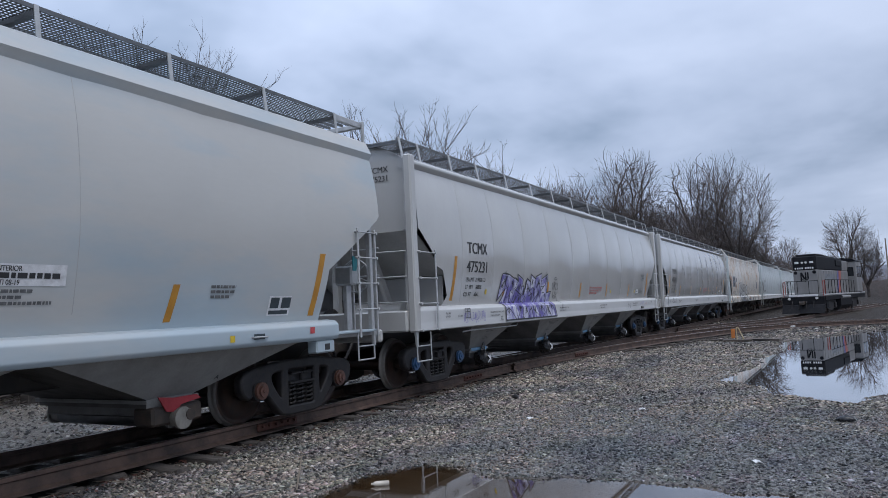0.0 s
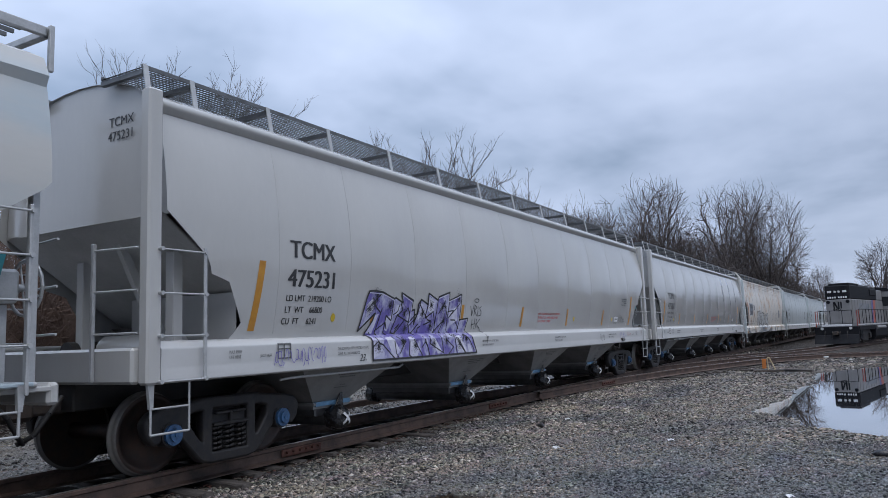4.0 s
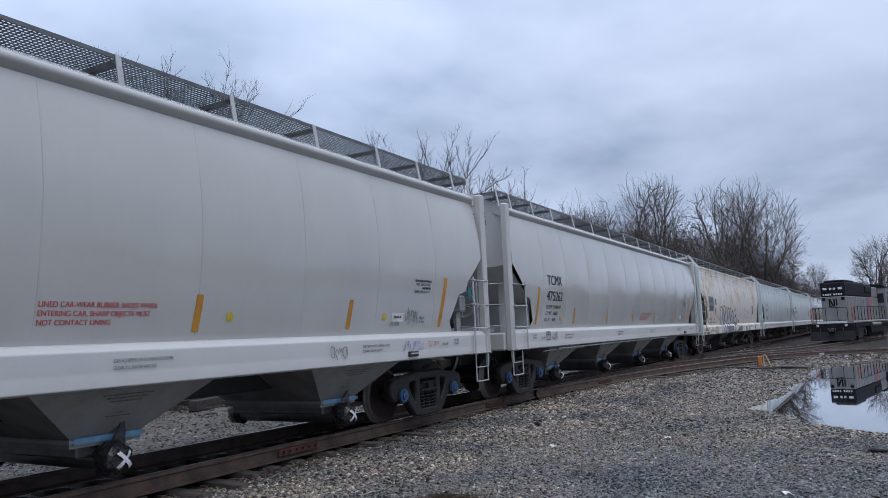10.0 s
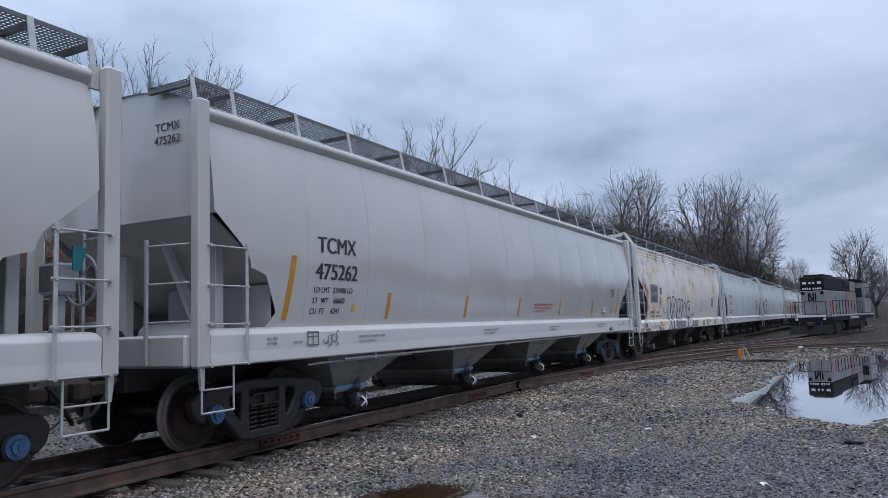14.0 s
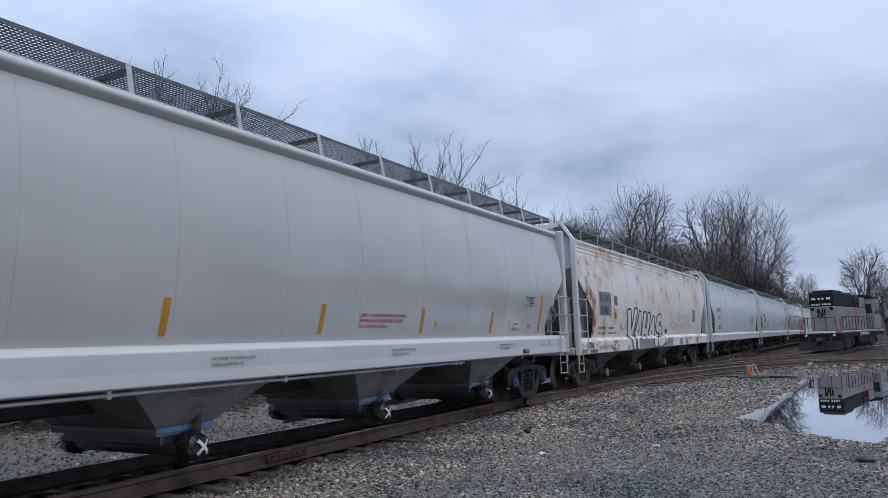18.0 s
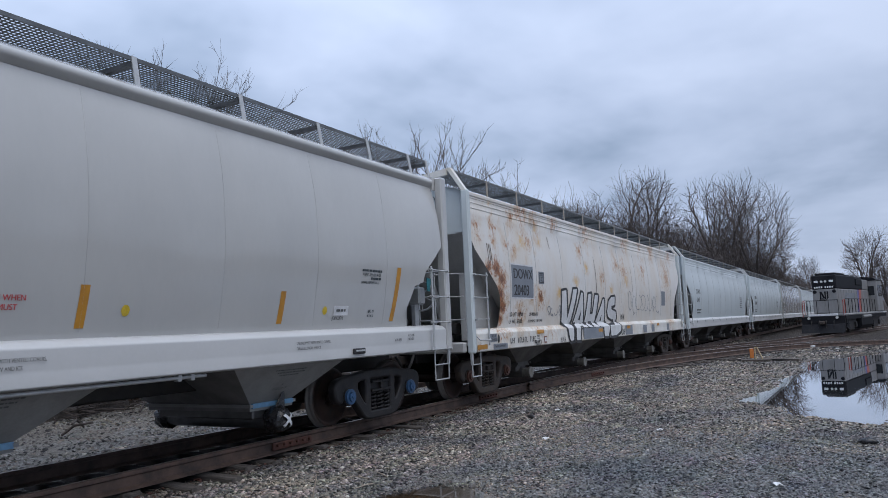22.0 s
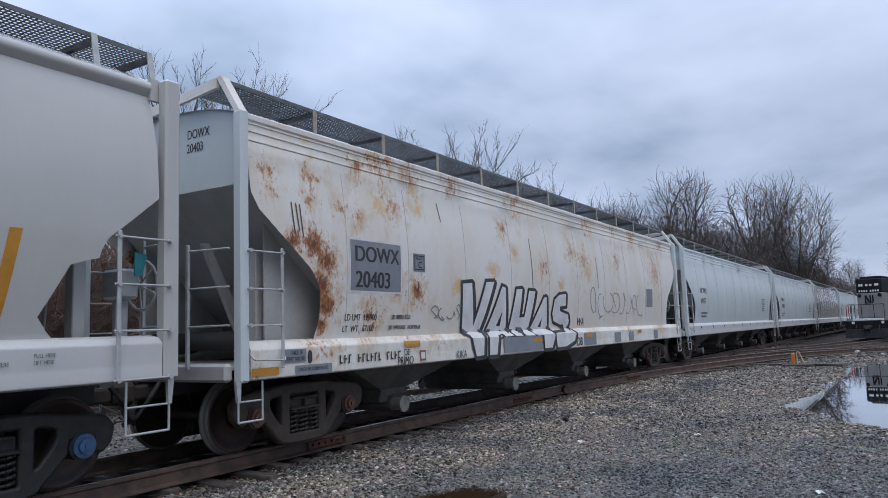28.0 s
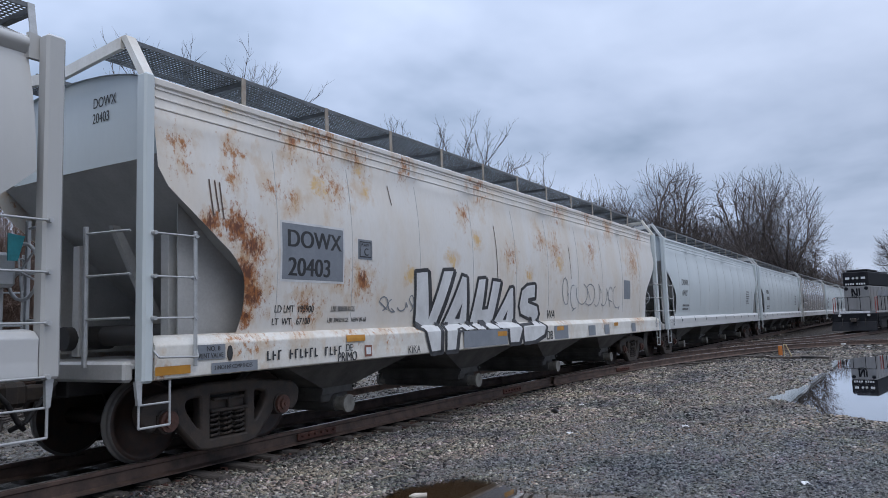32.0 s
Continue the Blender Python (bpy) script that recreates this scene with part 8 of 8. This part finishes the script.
def stones():
    """Loose ballast where the camera stands nearest."""
    rng = np.random.RandomState(11)
    base = np.array([(1, 0, -0.2), (-1, 0, -0.15), (0, 1, -0.2), (0, -1, -0.15), (0.1, 0.05, 0.8), (0.6, 0.6, 0.35), (-0.6, 0.6, 0.4), (0.6, -0.6, 0.4), (-0.6, -0.6, 0.35)])
    tris = np.array([(4, 0, 5), (4, 5, 2), (4, 2, 6), (4, 6, 1), (4, 1, 8), (4, 8, 3), (4, 3, 7), (4, 7, 0), (0, 2, 5), (2, 1, 6), (1, 3, 8), (3, 0, 7)])
    place = []
    # shoulder of the track, densest near the eye; the yard; and behind the far rail
    for n, (x0, x1), (y0, y1), (s0, s1) in ((30000, (3.0, 13.0), (4.6, 7.1), (0.010, 0.030)), (13000, (13.0, 24.0), (4.2, 7.0), (0.016, 0.042)), (58000, (4.6, 12.2), (-1.6, 5.0), (0.006, 0.020)),
                                            (30000, (12.0, 20.0), (-3.0, 6.5), (0.010, 0.028)), (14000, (19.0, 34.0), (-2.0, 6.5), (0.018, 0.042)), (9000, (33.0, 60.0), (-6.0, 6.5), (0.025, 0.065)), (12000, (0.0, 22.0), (9.1, 16.0), (0.016, 0.04))):
        u = rng.rand(n) ** 1.2
        xs, ys = x0 + (x1 - x0) * u, y0 + (y1 - y0) * rng.rand(n)
        ss = s0 + (s1 - s0) * rng.rand(n) ** 2
        place.append(np.stack([xs, ys, ss], 1))
    place = np.concatenate(place)
    keep = []
    for x, y, s in place:
        z = ground_z(x, y)
        if z > WATER - 0.02:
            keep.append((x, y, z + s * 0.34, s))
    keep = np.array(keep)
    n = len(keep)
    ang = rng.rand(n) * 6.283
    jit = 1 + (rng.rand(n, len(base), 1) - 0.5) * 0.8
    sc = np.stack([0.8 + 0.6 * rng.rand(n), 0.7 + 0.5 * rng.rand(n), 0.5 + 0.4 * rng.rand(n)], 1)[:, None, :]
    v = base[None] * jit * sc * keep[:, 3][:, None, None]
    ca, sa = np.cos(ang)[:, None], np.sin(ang)[:, None]
    tilt = (rng.rand(n, 1) - 0.5) * 1.5
    x, y, z = v[..., 0] * ca - v[..., 1] * sa, v[..., 0] * sa + v[..., 1] * ca, v[..., 2]
    x, z = x * np.cos(tilt) - z * np.sin(tilt), x * np.sin(tilt) + z * np.cos(tilt)
    v = np.stack([x, y, z], -1) + keep[:, None, :3]
    f = (tris[None] + (np.arange(n) * len(base))[:, None, None]).reshape(-1, 3)
    me = bpy.data.meshes.new("ballast")
    me.vertices.add(n * len(base))
    me.vertices.foreach_set("co", v.reshape(-1))
    me.loops.add(f.size)
    me.loops.foreach_set("vertex_index", f.reshape(-1))
    me.polygons.add(len(f))
    me.polygons.foreach_set("loop_start", np.arange(0, f.size, 3))
    me.update(calc_edges=True)
    me.materials.append(STONE)
    tagged(new("ballast", me), "loose grey crushed stone along the track", "gravel", kind="stuff")


HEAPS = ((14.0, 14.9, 300, 2.2, 0.85, 3), (17.8, 15.4, 260, 2.2, 0.9, 4), (10.2, 15.2, 240, 2.0, 0.7, 5), (6.6, 14.8, 200, 2.0, 0.6, 6), (22.5, 15.3, 200, 2.2, 0.8, 7))


def brushwood(x, y, n, wide, high, seed):
    """A loose heap of dead sticks."""
    rnd, g = random.Random(seed), Geo()
    for _ in range(n):
        r = wide * rnd.random() ** 0.7
        a = rnd.uniform(0, 6.283)
        px, py = x + r * math.cos(a), y + 0.5 * r * math.sin(a)
        z = ground_z(px, py) + 0.02 + high * rnd.random() * (1 - r / wide)
        d = Vector((rnd.gauss(0, 1), rnd.gauss(0, 0.8), rnd.gauss(0, 0.22))).normalized() * rnd.uniform(0.3, 0.9)
        p, q = Vector((px, py, z)) - d / 2, Vector((px, py, z)) + d / 2
        p.z, q.z = max(p.z, ground_z(px, py) + 0.01), max(q.z, ground_z(px, py) + 0.01)
        k = rnd.uniform(0.006, 0.02)
        g.tube(p, q, k, 5, k * 0.6)
    ob = new("brushwood", plain_mesh("brushwood", g.v, g.f, BARK))
    tagged(ob, "heap of dead sticks and broken branches behind the track", "brushwood", kind="stuff")


def small_things():
    for x, y, n, wide, high, seed in HEAPS:
        brushwood(x, y, n, wide, high, seed)
    # orange switch marker with its white frame
    x, y = 29.2, 3.0
    z = ground_z(x, y)
    th = thing("switch_stand", "low orange switch marker with a cream bent frame", "switch stand", at=pose(x, y, z, 0, 0, 10))
    part("target", Geo().box(-0.02, 0.02, 0.06, 0.20, 0.12, 0.47, 0.01), mat("orange_enamel", (0.50, 0.16, 0.03), 0.5), th, "orange plate")
    part("frame", Geo().bent([(-0.05, 0.0, 0.0), (-0.05, 0.02, 0.50), (-0.1, -0.05, 0.52), (-0.15, -0.22, 0.10), (-0.1, -0.08, 0.02)], 0.020, 6), mat("dirty_cream_enamel", (0.50, 0.40, 0.24), 0.5), th, "dirty cream bent bar")
    part("base", Geo().box(-0.3, 0.3, -0.5, 0.5, 0.0, 0.08, 0.01), IRON_R, th)
    g = Geo().box(-0.12, 0.12, -1.3, 1.2, 0.0, 0.12, 0.01)
    single("head_block", g, TIE, "long weathered tie under the switch marker", "timber", at=pose(x + 0.2, y - 0.2, z - 0.04, 0, 0, -14))
    # pale plank by the siding
    xx, yy = 39.5, 2.2
    single("plank", Geo().box(-0.3, 0.3, -0.8, 0.7, 0.0, 0.07, 0.01), DECAL, "pale board lying by the rails", "board", at=pose(xx, yy, ground_z(xx, yy) + 0.06, 0, 0, 12))
    # dark lump, bottle, sticks
    lump, rnd = Geo(), random.Random(6)
    rows = []
    for k in range(6):
        a = -1 + 2 * k / 5
        rr = math.sqrt(max(0.02, 1 - a * a)) * 0.055
        rows.append([(a * 0.17, rr * math.cos(t) * rnd.uniform(0.8, 1.2), max(0, rr * math.sin(t) * rnd.uniform(0.7, 1.1) + 0.03)) for t in [2 * math.pi * i / 8 for i in range(8)]])
    lump.sheet(rows, True, True)
    single("rubber_scrap", lump, BAG, "black piece of rubber lying on the gravel", "scrap", at=pose(10.9, -0.12, ground_z(10.9, -0.12), 0, 0, 84) @ Matrix.Diagonal((0.7, 0.9, 1.0, 1)))
    single("dark_stone", lump, IRON, "dark stone among the gravel", "stone", at=pose(12.6, 5.2, ground_z(12.6, 5.2), 0, 0, 40))
    b = Geo()
    b.lathe([(0.0, -0.12), (0.034, -0.118), (0.036, 0.05), (0.03, 0.08), (0.014, 0.1), (0.014, 0.125), (0.0, 0.126)], n=14)
    single("plastic_bottle", b, mat("cloudy_plastic", (0.50, 0.46, 0.40), 0.3, bump=0.2), "crushed pale plastic bottle at the puddle", "bottle", at=pose(6.35, 4.15, WATER + 0.02, 0, 0, 35) @ Matrix.Diagonal((0.75, 0.75, 0.75, 1)))
    for i in range(9):
        x, y = rnd.uniform(4.5, 7.6), rnd.uniform(4.6, 5.4)
        L = rnd.uniform(0.15, 0.42)
        single("stick", Geo().bent([(0, 0, 0.012), (L * 0.5, 0.02, 0.03), (L, 0, 0.02)], 0.007, 5), STICK, "dry broken stick on the gravel", "stick", "sticks", at=pose(x, y, ground_z(x, y) + 0.01, 0, 0, rnd.uniform(0, 180)))
    single("stick", Geo().bent([(0, 0, 0.0), (0.02, 0.0, 0.2), (0.05, 0.01, 0.36)], 0.009, 5), STICK, "dry stick standing at the puddle's edge", "stick", "sticks", at=pose(5.75, 4.75, -0.02, 6, 4, 0))
    for x, y, a in ((13.9, 5.1, 20), (10.4, 4.0, 70), (8.2, 0.75, 130), (11.6, 2.6, 10)):
        g = Geo()
        g.sheet([[(0.0, 0, 0.012), (0.03, 0.02, 0.03), (0.07, 0.01, 0.014)], [(0.01, 0.05, 0.03), (0.04, 0.06, 0.012), (0.09, 0.06, 0.035)], [(0.0, 0.1, 0.01), (0.05, 0.11, 0.03), (0.08, 0.1, 0.01)]], False)
        g.sheet([[(0.0, 0, 0.008), (0.03, 0.02, 0.026), (0.07, 0.01, 0.010)], [(0.01, 0.05, 0.026), (0.04, 0.06, 0.008), (0.09, 0.06, 0.031)], [(0.0, 0.1, 0.006), (0.05, 0.11, 0.026), (0.08, 0.1, 0.006)]], False)
        single("paper_scrap", g, DECAL, "crumpled white paper scrap on the gravel", "litter", "paper scraps", at=pose(x, y, ground_z(x, y) + 0.01, 0, 0, a))
    # old ties and branches heaped behind the track
    for i, (x, y, a, L, up) in enumerate(((13.6, 14.3, 19, 1.35, 0.05), (14.6, 15.1, 32, 1.2, 0.03), (14.3, 15.9, 8, 1.3, 0.06), (15.4, 16.3, 40, 1.1, 0.12), (10.4, 14.8, 12, 1.2, 0), (17.5, 14.2, 8, 1.3, 0), (20.5, 14.8, -20, 1.2, 0), (7.5, 14.2, 60, 1.1, 0), (24, 14.5, 30, 1.3, 0))):
        single("old_tie", Geo().box(-L, L, -0.12, 0.12, -0.06, 0.20, 0.02), OLDTIE, "discarded dark tie behind the track", "timber", "old ties", at=pose(x, y, ground_z(x, y) + up, 0, 0, a))
    for i in range(16):
        x, y, L = rnd.uniform(13.4, 16.4), rnd.uniform(15.2, 17.0), rnd.uniform(0.35, 0.9)
        single("broken_board", Geo().box(-L, L, -0.07, 0.07, -0.02, 0.025, 0.006), OLDTIE, "broken dark board on the timber heap", "timber", "broken boards", at=pose(x, y, ground_z(x, y) + rnd.uniform(0.06, 0.24), rnd.uniform(-20, 20), rnd.uniform(-14, 14), rnd.uniform(-30, 60)))
    for i in range(70):
        x, y = rnd.uniform(3, 26), rnd.uniform(12.8, 16.5)
        L = rnd.uniform(0.5, 1.6)
        g = Geo().bent([(0, 0, 0.03), (L * 0.4, rnd.uniform(-0.1, 0.1), rnd.uniform(0.06, 0.22)), (L, rnd.uniform(-0.15, 0.15), rnd.uniform(0.03, 0.3))], rnd.uniform(0.012, 0.03), 5)
        single("branch", g, BARK, "dead branch on the ground behind the track", "branch", "dead branches", at=pose(x, y, ground_z(x, y), 0, 0, rnd.uniform(0, 360)))
    # pole, evergreen and far ridge
    x, y = 118, -9.6
    p = thing("utility_pole", "leaning wooden utility pole", "pole", at=pose(x, y, ground_z(x, y), 0, 2.5, 0))
    part("shaft", Geo().tube((0, 0, -0.3), (0, 0, 7.6), 0.14, 8, 0.10), STICK, p)
    part("cross_arm", Geo().box(-0.05, 0.05, -1.0, 1.0, 6.9, 7.02), STICK, p)
    x, y = 88, -6.1
    p = thing("utility_pole", "thin grey post behind the locomotive", "pole", at=pose(x, y, ground_z(x, y)))
    part("shaft", Geo().tube((0, 0, -0.3), (0, 0, 7.2), 0.085, 8, 0.06), STICK, p)
    needles = mat("evergreen_needles", (0.035, 0.05, 0.032), 0.8, c2=(0.02, 0.03, 0.02), scale=0.8, fine=4, bump=0.0)
    t = thing("evergreen", "dark green conifer on the bank", "tree", at=pose(126, -11.6, ground_z(126, -11.6)))
    part("trunk", Geo().tube((0, 0, -0.2), (0, 0, 5.0), 0.2, 7, 0.05), BARK, t)
    g = Geo()
    for i in range(900):
        z = 0.4 + 5.2 * rnd.random() ** 0.9
        a, r = rnd.uniform(0, 6.283), (2.4 * (1 - (z - 0.4) / 6.2)) * rnd.random() ** 0.4
        c = Vector((r * math.cos(a), r * math.sin(a), z))
        u = Vector((rnd.gauss(0, 1), rnd.gauss(0, 1), rnd.gauss(-0.2, 0.5))).normalized() * rnd.uniform(0.25, 0.5)
        w = u.orthogonal().normalized() * 0.12
        g.add([c - u, c + w, c + u, c - w], [(0, 1, 2, 3)])
    part("crown", g, needles, t)
    hill = Geo()
    rows = []
    for k in range(7):
        rows.append([(1150 + 60 * k, -900 + 40 * j, -4 + (44 + 10 * noise.noise((j * 0.13, 3, 0)) + 5 * noise.noise((j * 0.7, 8, 0))) * math.sin(math.pi * k / 6)) for j in range(50)])
    hill.sheet(rows)
    single("backdrop", hill, mat("far_wooded_ridge", (0.13, 0.14, 0.17), 0.9, c2=(0.10, 0.10, 0.12), scale=0.02, fine=0.15, bump=0.0), "far wooded ridge in winter", "hill", kind="structure")


train()
locomotive()
trees()
brush()
small_things()
ground()
puddles()
stones()
tracks()
motions()
